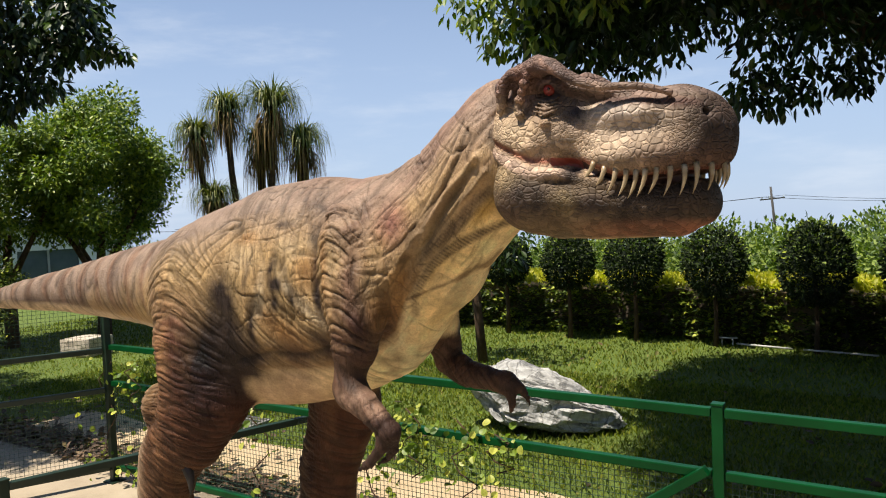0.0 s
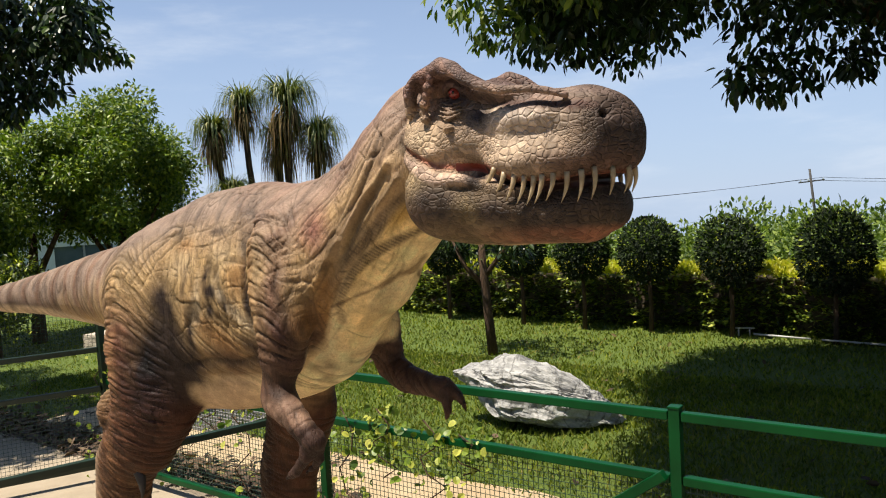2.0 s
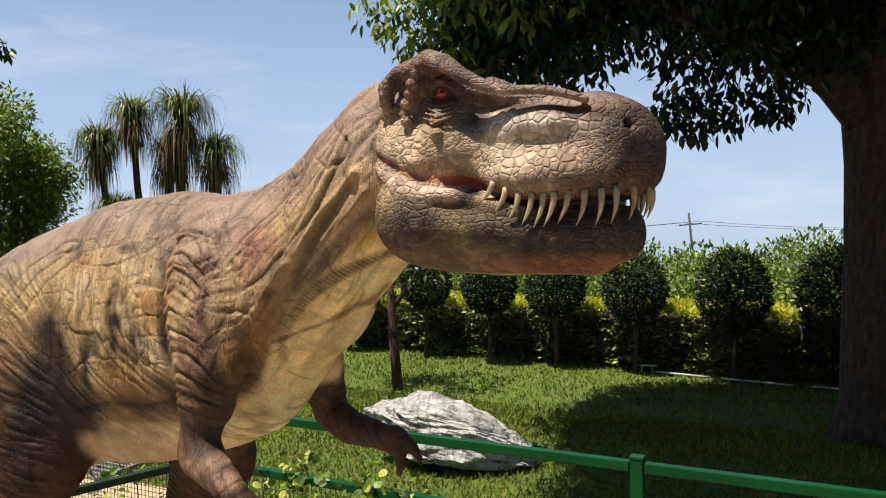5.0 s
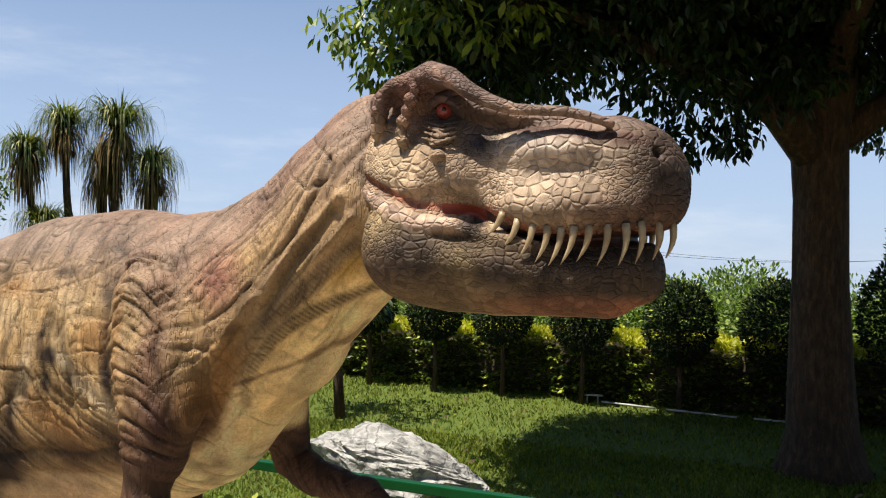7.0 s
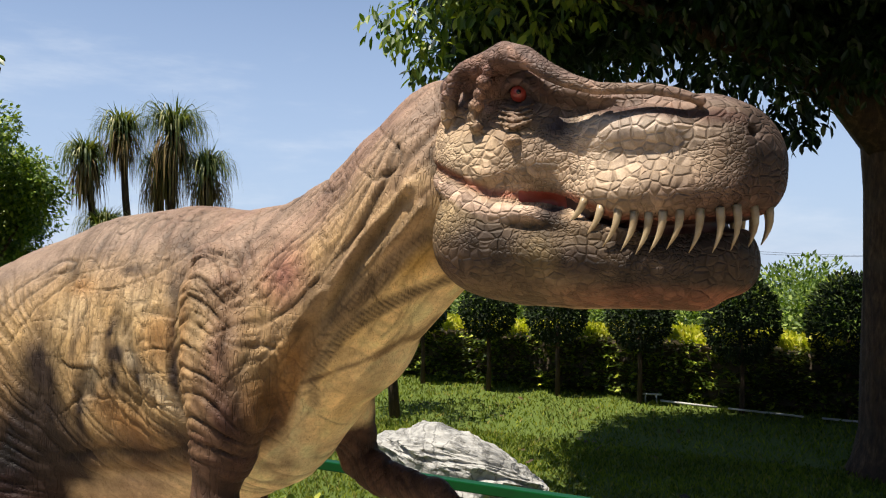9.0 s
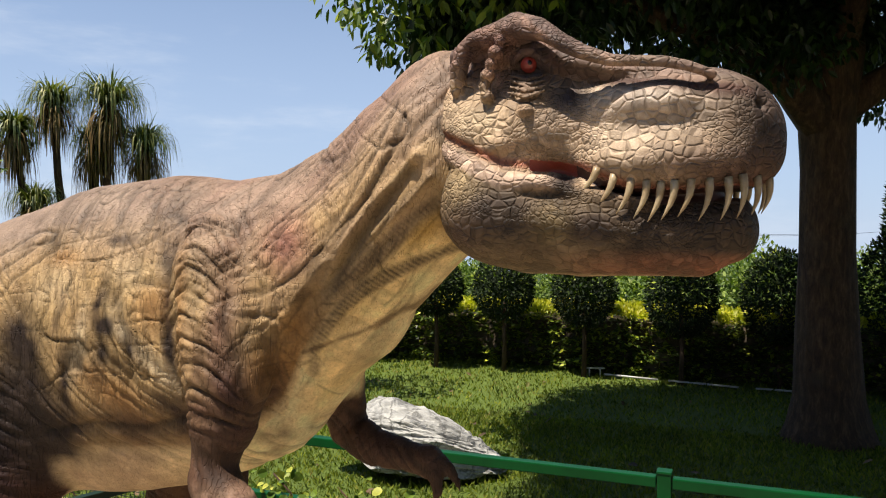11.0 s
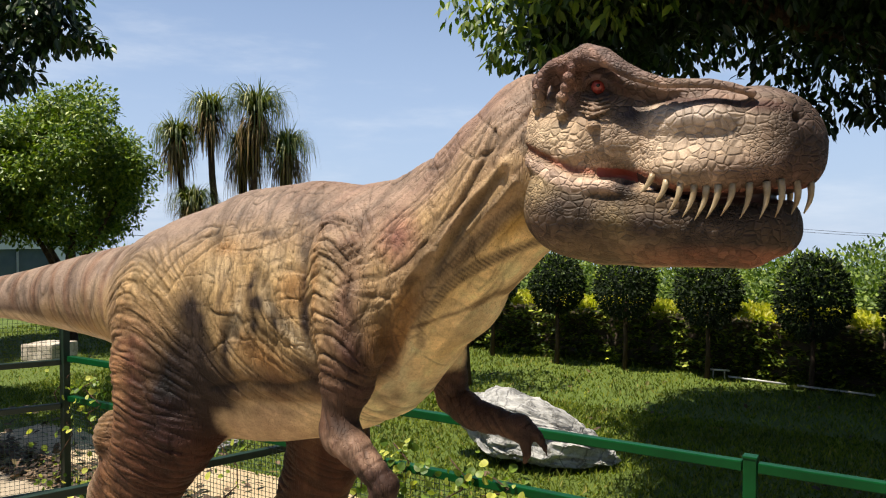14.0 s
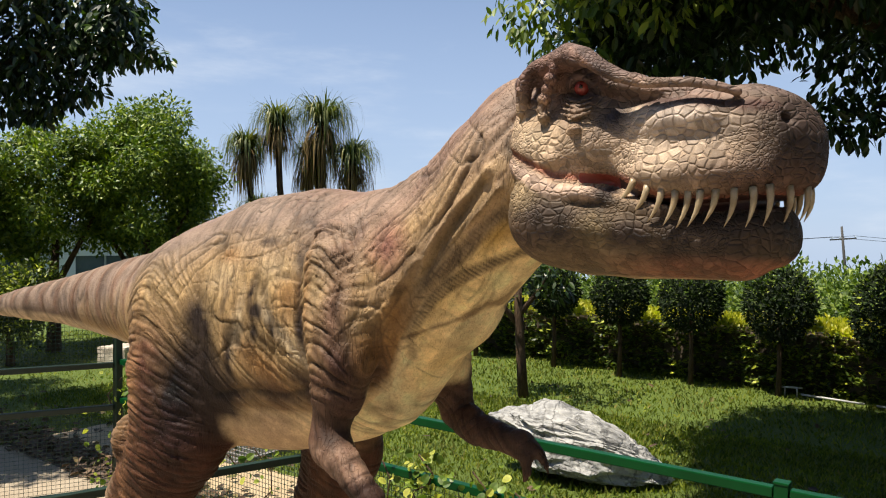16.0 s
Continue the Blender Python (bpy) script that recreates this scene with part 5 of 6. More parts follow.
allv, allf, o = [], [], 0
for v, f in pieces:
    allv.append(v)
    allf += [tuple(int(i) + o for i in q) for q in f]
    o += len(v)
allv = np.concatenate(allv)
# into the world
s_w = allv[:, 0] - 2.0
l_w = allv[:, 1] + 2.30
place_w = np.stack([FWD[0] * s_w + AWAY[0] * l_w, FWD[1] * s_w + AWAY[1] * l_w, allv[:, 2]], 1)
base = np.array([FWD[0] * -2.0 + AWAY[0] * 2.3, FWD[1] * -2.0 + AWAY[1] * 2.3, 0.0])
dino = mesh_object("dinosaur_statue", place_w - base, allf, [SKIN, TOOTH, MOUTH, EYE_RED, EYE_DARK, CLAW, MOUTH_SHADED], np.concatenate(idx), True)
dino.location = base
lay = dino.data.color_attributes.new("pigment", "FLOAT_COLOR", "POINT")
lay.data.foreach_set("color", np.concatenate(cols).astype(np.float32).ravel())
tagged(dino, "brown and cream rubber tyrannosaur statue with toothy jaws on concrete", "statue")

# ---- ground ----
NRM = np.array([0.488, 0.873])    # across the rail fence, away from the statue
RUN = np.array([-0.873, 0.488])   # along it, to the far end
CORNER = np.array([1.24, 3.02])


def fence_point(along, across=0.0):
    p = CORNER + RUN * along + NRM * across
    return p[0], p[1]


def flat(name, pts, z, thick, mat, kind="structure", label="", category="", sub=0):
    bm = bmesh.new()
    f = bm.faces.new([bm.verts.new((x, y, z)) for x, y in pts])
    if f.normal.z < 0:
        f.normal_flip()
    r = bmesh.ops.extrude_face_region(bm, geom=[f])
    bmesh.ops.translate(bm, verts=[v for v in r["geom"] if isinstance(v, bmesh.types.BMVert)], vec=(0, 0, -thick))
    bmesh.ops.recalc_face_normals(bm, faces=bm.faces)
    ob = part(name, bm, mat, None)
    return tagged(ob, label, category, kind=kind)


def ground_sheet():
    """One lawn sheet that reaches the horizon, finely waved near by."""
    a = np.concatenate([-np.geomspace(400, 14, 14), np.linspace(-12, 12, 49), np.geomspace(14, 400, 14)])
    x, y = np.meshgrid(a, a + 6, indexing="ij")
    p = np.stack([x.ravel(), y.ravel(), np.zeros(x.size)], 1)
    near = np.exp(-((p[:, 0]) ** 2 + (p[:, 1] - 8) ** 2) / 90)
    across = (p[:, :2] - CORNER) @ NRM
    p[:, 2] = 0.05 * (fbm(p * 0.7, 7) - 0.5) * near * np.clip((across - 1.3) / 0.6, 0, 1) - 0.012
    away = p[:, 0] * 0.55 + p[:, 1] * 0.835
    p[:, 2] -= 0.066 * np.clip(away - 11.5, 0, None) * np.clip((away - 11.5) / 4, 0, 1)
    n = len(a)
    i, j = np.meshgrid(np.arange(n - 1), np.arange(n - 1), indexing="ij")
    k = (i * n + j).ravel()
    ob = mesh_object("ground", p, np.stack([k, k + n, k + n + 1, k + 1], 1), LAWN, smooth=True)
    return tagged(ob, "sunlit mown green lawn", "lawn", kind="structure")


ground_sheet()
flat("pavement", [fence_point(-9, 0.13), fence_point(6.2, 0.13), fence_point(6.2, -9), fence_point(-9, -9)], 0.0, 0.12, CONCRETE, label="stained beige concrete paving under the statue", category="pavement")
flat("soil_strip", [fence_point(-9, 0.52), fence_point(6.2, 0.52), fence_point(6.2, 0.13), fence_point(-9, 0.13)], -0.004, 0.1, SOIL, label="dark soil bed strewn with dry leaves", category="soil")
edge_far, edge_near = [], []
for k in range(32):
    al = 6.2 - 0.49 * k
    edge_far.append(fence_point(al, 1.10 + 0.05 * math.sin(2.1 * k) + 0.03 * math.sin(5.3 * k)))
flat("path", edge_far + [fence_point(-9, 0.52), fence_point(6.2, 0.52)], 0.002, 0.1, SAND, label="narrow pale sandy path beside the lawn", category="path")

# grating in the path
def grating():
    t = thing("drain_grating", (-2.1, 6.35, 0.0), "grey steel drain grating let into the path", "grating")
    a = math.atan2(RUN[1], RUN[0])
    for j in range(9):
        bm = bmesh.new()
        add_box(bm, (0.72, 0.018, 0.03), pose(0, 0, 0.012, 0, 0, math.degrees(a)) @ Matrix.Translation((0, -0.28 + 0.07 * j, 0)))
        part("slat", bm, STEEL_GREY, t)
    for s in (-0.36, 0.36):
        bm = bmesh.new()
        add_box(bm, (0.03, 0.60, 0.036), pose(0, 0, 0.013, 0, 0, math.degrees(a)) @ Matrix.Translation((s, 0, 0)))
        part("frame", bm, STEEL_GREY, t)
grating()

# leaf litter in the soil strip and on the paving
rg = np.random.default_rng(11)
def litter(name, n, al0, al1, ac0, ac1, spread, label):
    al = rg.uniform(al0, al1, n)
    ac = ac0 + (ac1 - ac0) * rg.beta(*spread, n)
    xy = CORNER + al[:, None] * RUN + ac[:, None] * NRM
    p = np.concatenate([xy, rg.uniform(0.004, 0.035, (n, 1))], 1)
    d = np.concatenate([rg.normal(size=(n, 2)), rg.normal(0, 0.25, (n, 1))], 1)
    up = np.array([0, 0, 1.0]) + rg.normal(0, 0.35, (n, 3))
    ob = leaf_mass(name, p, d, up, rg.uniform(0.05, 0.10, n), rg.uniform(0.03, 0.055, n), LEAF_LITTER, None)
    tagged(ob, label, "leaf litter", kind="stuff")
litter("leaf_litter", 2600, -1.0, 7.0, 0.08, 0.60, (2, 2), "dry brown fallen leaves in the soil strip")
litter("scattered_leaves", 220, 2.6, 8.0, -0.1, 1.6, (2, 2), "scattered dry fallen leaves on path and paving")
litter("lawn_leaves", 90, -4.0, 5.0, 1.3, 6.0, (1, 1), "a few dry leaves fallen on the lawn")

# grass blades where the lawn is near
def blades(name, n, al, ac, h0, h1, power=1.0):
    a = rg.uniform(*al, n)
    c = ac[0] + (ac[1] - ac[0]) * rg.random(n) ** power
    xy = CORNER + a[:, None] * RUN + c[:, None] * NRM
    p = np.concatenate([xy, np.full((n, 1), -0.012)], 1)
    d = np.concatenate([rg.normal(0, 0.55, (n, 2)), np.ones((n, 1))], 1)
    side = np.concatenate([rg.normal(size=(n, 2)), np.zeros((n, 1))], 1)
    ob = leaf_mass(name, p, d, side, rg.uniform(h0, h1, n), rg.uniform(0.006, 0.012, n) * (1 + 0.14 * c), GRASS, None, rich=False)
    tagged(ob, "short green lawn grass blades", "grass", kind="stuff")
blades("lawn_grass", 90000, (-6.5, 8.0), (1.05, 4.4), 0.025, 0.065, 0.9)
blades("corner_lawn_grass", 16000, (6.2, 12.0), (-3.0, 3.3), 0.025, 0.06)
blades("far_lawn_grass", 75000, (-6.5, 13.0), (3.2, 9.5), 0.03, 0.07, 0.9)

# ---- rail fences with wire mesh ----
def wire_panel(p0, p1, z0, z1, parent, pitch=0.026):
    """Welded mesh between two plan points."""
    p0, p1 = np.array(p0), np.array(p1)
    L = np.linalg.norm(p1 - p0)
    d = (p1 - p0) / L
    verts, faces = [], []
    r = 0.0011
    nrm = np.array([-d[1], d[0]])
    def stick(a, b, s1, s2):
        o = len(verts)
        for q in (a, b):
            for e in ((-1, -1), (1, -1), (1, 1), (-1, 1)):
                verts.append(q + s1 * e[0] * r + s2 * e[1] * r)
        for k in range(4):
            faces.append((o + k, o + (k + 1) % 4, o + 4 + (k + 1) % 4, o + 4 + k))
    D, N, Z = np.array([*d, 0]), np.array([*nrm, 0]), np.array([0, 0, 1.0])
    for i in range(int(L / pitch) + 1):
        q = np.array([*(p0 + d * i * pitch), 0])
        stick(q + Z * z0, q + Z * z1, D, N)
    for j in range(int((z1 - z0) / pitch) + 1):
        a = np.array([*p0, z0 + j * pitch])
        stick(a, a + D * L, N, Z)
    ob = mesh_object("wire_mesh", np.array(verts), faces, WIRE, parent=parent, label="fine dark square wire mesh")
    ob["kind"] = "stuff"
    return ob


def fence(name, posts, rails, meshes, label, group="", bare=0, spare=0, tall=0.0, paint=GREEN):
    """posts: plan points; rails: heights; meshes: (from, to) heights."""
    root = thing(name, (0, 0, 0), label, "fence", group)
    top = max(tall, max(rails))
    for x, y in posts[bare:len(posts) - spare]:
        bm = bmesh.new()
        add_box(bm, (0.045, 0.045, top + 0.012), pose(x, y, (top + 0.012) / 2, 0, 0, -29.2), 0.004)
        add_box(bm, (0.050, 0.050, 0.010), pose(x, y, top + 0.016, 0, 0, -29.2), 0.003)
        add_box(bm, (0.11, 0.11, 0.008), pose(x, y, 0.004, 0, 0, -29.2))
        part("post", bm, paint, root)
    for (x0, y0), (x1, y1) in zip(posts[:-1], posts[1:]):
        a, b = np.array([x0, y0]), np.array([x1, y1])
        d = (b - a) / np.linalg.norm(b - a)
        a, b = a + d * 0.027, b - d * 0.027
        for z in rails:
            bm = bmesh.new()
            bar(bm, (*a, z - 0.018), (*b, z - 0.018), 0.040, 0.036)
            part("rail", bm, paint, root)
        for z0, z1 in meshes:
            wire_panel(a, b, z0, z1, root)
    return root


main = fence("rail_fence", [fence_point(k) for k in (-6.0, -4.0, -2.0, 0.0, 1.95, 4.1)], (0.97, 0.715, 0.12), [(0.13, 0.69)],
             "green enamelled tube rail fence with wire mesh beside the path", "rail fences", spare=1)
# inclined stay by the corner post
stay = bmesh.new()
bar(stay, (*fence_point(0.04, -0.035), 0.72), (*fence_point(0.95, -0.035), 0.06), 0.04, 0.04)
part("brace", stay, GREEN, main, "dark green slanting brace")
# corner fence and handrail carry their shade in the paint colour
fence("rail_fence", [(-2.35, 5.01), (-3.75, 4.05), (-5.4, 2.9)], (0.95, 0.67, 0.12), [(0.96, 1.36), (0.13, 0.65)], "green tube rail fence with tall wire mesh at the lawn corner", "rail fences", tall=1.37, paint=SHADED_GREEN)
fence("handrail", [(-0.66, 4.30), (-1.90, 3.19), (-3.1, 2.1)], (0.65,), [], "low green handrail across the paved bay behind the statue, coloured as if shaded", "rail fences", 1, paint=SHADED_GREEN)


# vines that climb the wire
def vine_leaf(cup):
    """One rounded, pointed leaf of unit length, cupped along the midrib."""
    v, fc = [(0, 0, 0)], []
    N = 10
    for k in range(N + 1):
        a = -math.pi + 2 * math.pi * k / N
        x = 0.5 - 0.5 * math.cos(a) if abs(a) < 3 else 0.06
        y = 0.56 * math.sin(a) * (1 - 0.35 * x)
        v.append((0.5 + 0.52 * math.cos(a), y, cup * abs(y) - 0.15 * (0.5 + 0.5 * math.cos(a)) ** 2))
    v.append((0.5, 0, -0.04))
    fc = [(N + 2, k, k + 1) for k in range(1, N + 1)]
    me = bpy.data.meshes.new("leaf")
    me.from_pydata(v[1:], [], [tuple(i - 1 for i in q) for q in fc])
    me.materials.append(LEAF_VINE)
    return me


VINE_LEAVES = [vine_leaf(c) for c in (0.1, 0.3, 0.5)]
def vine(places, seed, label):
    r = np.random.default_rng(seed)
    root = thing("climbing_vine", (*fence_point(places[0][0]), 0), label, "vine", "vines on the fence")
    ox, oy = fence_point(places[0][0])
    stems, P = [], []
    for al, z0, z1, n, spread in places:
        pts = []
        for i in range(7):
            x, y = fence_point(al + 0.05 * math.sin(i * 1.7 + seed) * 1.5, -0.03 + 0.02 * math.sin(i * 2.3))
            pts.append((x - ox, y - oy, z0 + (z1 - z0) * i / 6))
        stems.append(tube_mesh(pts, [0.004] * 7, 5))
        for _ in range(n):
            t = r.random() ** 0.6
            x, y = fence_point(al + r.normal(0, spread), r.normal(-0.02, 0.05))
            P.append((x - ox, y - oy, z0 + (z1 - z0) * t + r.normal(0, 0.03)))
    for v, fc in stems:
        mesh_object("stem", v, fc, BARK, parent=root, smooth=True)
    for q in P:
        way = Vector((r.normal(), r.normal(), r.normal(-0.5, 0.5))).normalized()
        up = Vector((-0.5 + r.normal(0, 0.45), -0.85 + r.normal(0, 0.45), 0.55 + r.normal(0, 0.45)))
        across = way.cross(up).normalized()
        m3 = Matrix((way, across, way.cross(across) * -1)).transposed().to_4x4()
        ob = new("leaf", VINE_LEAVES[int(r.integers(3))])
        ob.parent = root
        ob.matrix_local = Matrix.Translation(q) @ m3 @ Matrix.Scale(r.uniform(0.020, 0.046), 4)


vine([(1.75, 0.12, 0.78, 55, 0.08), (1.5, 0.45, 0.80, 80, 0.12), (1.2, 0.40, 0.78, 80, 0.13), (1.0, 0.55, 0.74, 45, 0.09)], 3, "round-leaved yellow-green vine trailing over the fence rail")
vine([(1.9, 0.03, 0.28, 60, 0.16), (1.6, 0.02, 0.15, 40, 0.15)], 4, "low tangle of yellow-green vine at the foot of the fence")
vine([(2.6, 0.1, 0.74, 26, 0.07), (2.9, 0.5, 0.74, 24, 0.08)], 5, "thin vine climbing the mesh behind the statue")
vine([(4.1, 0.1, 0.85, 60, 0.12), (3.8, 0.55, 0.85, 55, 0.14)], 6, "leafy vine climbing the corner fence post")
vine([(3.9, 0.02, 0.2, 60, 0.25)], 8, "low leafy vine creeping over the soil strip")
vine([(0.05, 0.03, 0.62, 16, 0.07)], 9, "few large vine leaves by the fence post")

# ---- trees and plants ----
def crown_points(r, clumps, per, flat_z=0.8):
    """Leaf places and outward ways round clump centres: rows of x, y, z, radius."""
    P, D = [], []
    for x, y, z, rad in clumps:
        n = max(8, int(per * rad * rad))
        q = unit(r.normal(size=(n, 3)))
        k = r.random((n, 1)) ** 0.45
        P.append(np.array([x, y, z]) + q * k * rad * np.array([1, 1, flat_z]))
        D.append(q)
    return np.concatenate(P), np.concatenate(D)


def broad_tree(name, base, trunk, limbs, clumps, per, leaf, leaf_mat, label, seed, droop=0.6, rich=True, group=""):
    r = np.random.default_rng(seed)
    root = thing(name, base, label, "tree", group)
    chunk = [tube_mesh(*trunk, 14, 0.10, random.Random(seed))]
    v, f = join_lists(chunk)
    mesh_object("trunk", v, f, BARK, parent=root, smooth=True)
    for path, rad in limbs:
        v, f = tube_mesh(path, rad, 8, 0.08, random.Random(seed + 1))
        mesh_object("limb", v, f, BARK, parent=root, smooth=True)
    P, D = crown_points(r, clumps, per)
    n = len(P)
    d = D * 0.55 + r.normal(0, 0.6, (n, 3)) + np.array([0, 0, -droop])
    nr = np.array([0, 0, 1.0]) + D * 0.5 + r.normal(0, 0.45, (n, 3))
    s = r.uniform(0.7, 1.25, n) * leaf
    leaf_mass("crown", P, d, nr, s, s * 0.46, leaf_mat, root, rich=rich)
    return root


# the large shade tree by the lawn
rt = np.random.default_rng(2)
SX, SY = 4.28, 6.52
shade = []
def add_clump(x, y, z, rad):
    shade.append((x - SX, y - SY, z, rad))
while len(shade) < 210:
    x, y, z = rt.uniform(0.3, 9.5), rt.uniform(5.4, 10.5), rt.uniform(3.1, 6.4)
    e = ((x - 5.1) / 4.8) ** 2 + ((y - 6.3) / 2.3) ** 2 + ((z - 3.2) / 3.2) ** 2
    if e < 1.0 and (e > 0.30 or z < 3.9) and (y < 6.9 or x > 4.2 or (x > 1.6 and z > 4.3)) and (z > 3.15 + 0.35 * abs(math.sin(2.3 * x + 1.1 * y))):
        add_clump(x, y, z, rt.uniform(0.38, 0.6))
for _ in range(110):
    add_clump(rt.uniform(0.9, 4.4), rt.uniform(6.2, 7.2), rt.uniform(3.42, 4.6), rt.uniform(0.34, 0.46))
for x, y, z, rad in ((0.8, 5.85, 3.3, 0.28), (1.0, 5.8, 3.08, 0.2), (1.3, 5.8, 3.12, 0.33), (1.7, 5.8, 3.05, 0.33), (1.5, 6.1, 2.88, 0.2), (1.12, 6.15, 3.0, 0.2), (2.36, 6.0, 2.57, 0.14), (2.58, 5.95, 2.53, 0.14), (2.78, 5.88, 2.55, 0.13), (3.07, 5.78, 2.62, 0.13), (2.3, 5.9, 2.66, 0.19), (2.5, 5.9, 2.62, 0.2), (2.7, 5.9, 2.72, 0.2),
                     (3.0, 5.9, 2.72, 0.22), (3.25, 6.0, 2.85, 0.24), (2.5, 5.9, 3.0, 0.33), (2.9, 5.9, 3.1, 0.4), (3.6, 6.0, 3.2, 0.4), (1.0, 6.0, 3.5, 0.45), (1.9, 6.0, 3.4, 0.45), (5.7, 6.2, 2.95, 0.3), (6.2, 6.4, 2.85, 0.3)):
    add_clump(x, y, z, rad)
# unseen boughs high over the fence and the path, added to shade the lawn
for _ in range(330):
    x, y = rt.uniform(-0.4, 6.5), rt.uniform(3.1, 7.3)
    if x < -0.2 + 0.24 * (y - 3.0):
        continue
    add_clump(x, y, max(4.4, 2.6 + 0.37 * y) + rt.uniform(0.05, 0.8), rt.uniform(0.45, 0.62))
# more boughs out of view, added to hold sky light off lawn and rails
for _ in range(130):
    add_clump(rt.uniform(2.0, 9.0), rt.uniform(-1.5, 3.2), rt.uniform(4.3, 5.5), rt.uniform(0.55, 0.75))
for _ in range(70):
    add_clump(rt.uniform(4.0, 9.5), rt.uniform(2.5, 6.0), rt.uniform(3.6, 5.0), rt.uniform(0.5, 0.7))
tree = broad_tree("shade_tree", (SX, SY, 0),
           ([(0.0, 0, -0.05), (0.0, 0, 0.1), (0.0, 0, 0.35), (-0.01, 0, 0.9), (-0.03, 0, 1.6), (-0.03, 0, 2.3), (-0.03, 0, 2.75), (0.0, 0, 3.3), (0.05, 0, 4.0), (0.0, 0, 5.2)],
            [0.42, 0.345, 0.285, 0.248, 0.222, 0.212, 0.23, 0.25, 0.20, 0.06]),
           [([(-0.05, 0, 2.65), (-0.5, -0.15, 3.0), (-1.2, -0.3, 3.25), (-2.3, -0.5, 3.6), (-3.3, -0.7, 3.7)], [0.20, 0.14, 0.09, 0.05, 0.02]),
            ([(0.0, 0, 3.0), (-0.45, 0.1, 3.5), (-1.3, 0.4, 4.3), (-2.4, 0.7, 4.9)], [0.17, 0.13, 0.08, 0.02]),
            ([(0.0, 0, 2.75), (0.5, -0.15, 3.1), (1.3, -0.4, 3.5), (2.6, -0.5, 3.9)], [0.16, 0.12, 0.08, 0.02]),
            ([(0.0, 0, 3.1), (0.4, 0.4, 3.7), (1.0, 1.3, 4.4)], [0.14, 0.10, 0.03]),
            ([(0.0, 0, 3.1), (-0.2, -0.6, 3.6), (-0.6, -1.7, 4.0), (-1.2, -2.4, 4.6)], [0.13, 0.10, 0.06, 0.02])],
           shade, 1700, 0.10, LEAF_DARK, "large shade tree with broad dark glossy leaves beside the lawn", 12, droop=0.9)
# tips of the long bough in a paler leaf material that stands for sunlight
rf = np.random.default_rng(14)
tips = [(0.24, 5.85, 3.38, 0.24), (0.45, 5.7, 3.22, 0.24), (0.6, 5.6, 3.5, 0.3), (0.42, 5.9, 3.06, 0.14), (0.75, 5.5, 3.05, 0.13), (0.85, 5.45, 3.4, 0.28), (1.15, 5.45, 3.25, 0.22), (1.45, 5.4, 3.4, 0.24)]
P, D = crown_points(rf, [(x - SX, y - SY, z, q) for x, y, z, q in tips], 1500)
k = len(P)
s = rf.uniform(0.07, 0.12, k)
leaf_mass("sunlit_tips", P, D * 0.5 + rf.normal(0, 0.5, (k, 3)) + np.array([0, 0, -0.9]), np.array([0, -0.3, 1.0]) + D * 0.5 + rf.normal(0, 0.45, (k, 3)), s, s * 0.45, LEAF_TREE, tree, "yellow-green tip leaves, paler as if sunlit", kind="stuff")

# overhanging tree at the edge of the view
over = []
ro = np.random.default_rng(8)
for _ in range(50):
    over.append((ro.uniform(-2.6, 1.7), ro.uniform(-1.2, 1.4), ro.uniform(3.7, 5.6), ro.uniform(0.4, 0.62)))
# boughs out of view, added so that their shade falls on path and paving
for _ in range(60):
    over.append((ro.uniform(-3.2, 0.9), ro.uniform(-2.1, -0.8), ro.uniform(3.9, 5.4), ro.uniform(0.45, 0.62)))
for x, y, z, rad in ((-3.5, 6.3, 3.4, 0.34), (-3.2, 6.3, 3.5, 0.3), (-3.0, 6.3, 3.36, 0.2), (-2.82, 6.3, 3.30, 0.12), (-2.72, 6.3, 3.26, 0.09), (-3.25, 6.3, 3.24, 0.16), (-3.1, 6.3, 3.62, 0.26), (-3.5, 6.3, 3.05, 0.18), (-3.36, 6.3, 3.02, 0.12), (-3.68, 6.3, 2.95, 0.2),
                     (-3.85, 6.3, 3.2, 0.36), (-3.9, 6.3, 2.85, 0.18), (-4.15, 6.3, 3.0, 0.3), (-4.4, 6.3, 3.3, 0.4), (-3.6, 6.4, 3.75, 0.4), (-3.2, 6.4, 3.85, 0.3), (-4.0, 6.4, 3.6, 0.42), (-4.5, 6.3, 2.85, 0.25)):
    over.append((x + 5.9, y - 6.3, z, rad))
broad_tree("roadside_tree", (-5.9, 6.3, 0), ([(0, 0, -0.05), (0, 0, 0.5), (0.05, 0, 1.6), (0.1, 0, 2.8), (0.1, 0, 4.6)], [0.26, 0.2, 0.17, 0.15, 0.05]),
           [([(0.05, 0, 2.3), (0.8, 0.05, 2.95), (1.8, 0.1, 3.3), (2.6, 0.2, 3.5)], [0.10, 0.08, 0.05, 0.015]), ([(0.08, 0, 2.7), (-0.8, 0.1, 3.5), (-1.8, 0.1, 4.2)], [0.10, 0.07, 0.02])],
           over, 2700, 0.10, LEAF_DARK, "tree with drooping dark green leaves at the lawn edge", 18, droop=0.9)

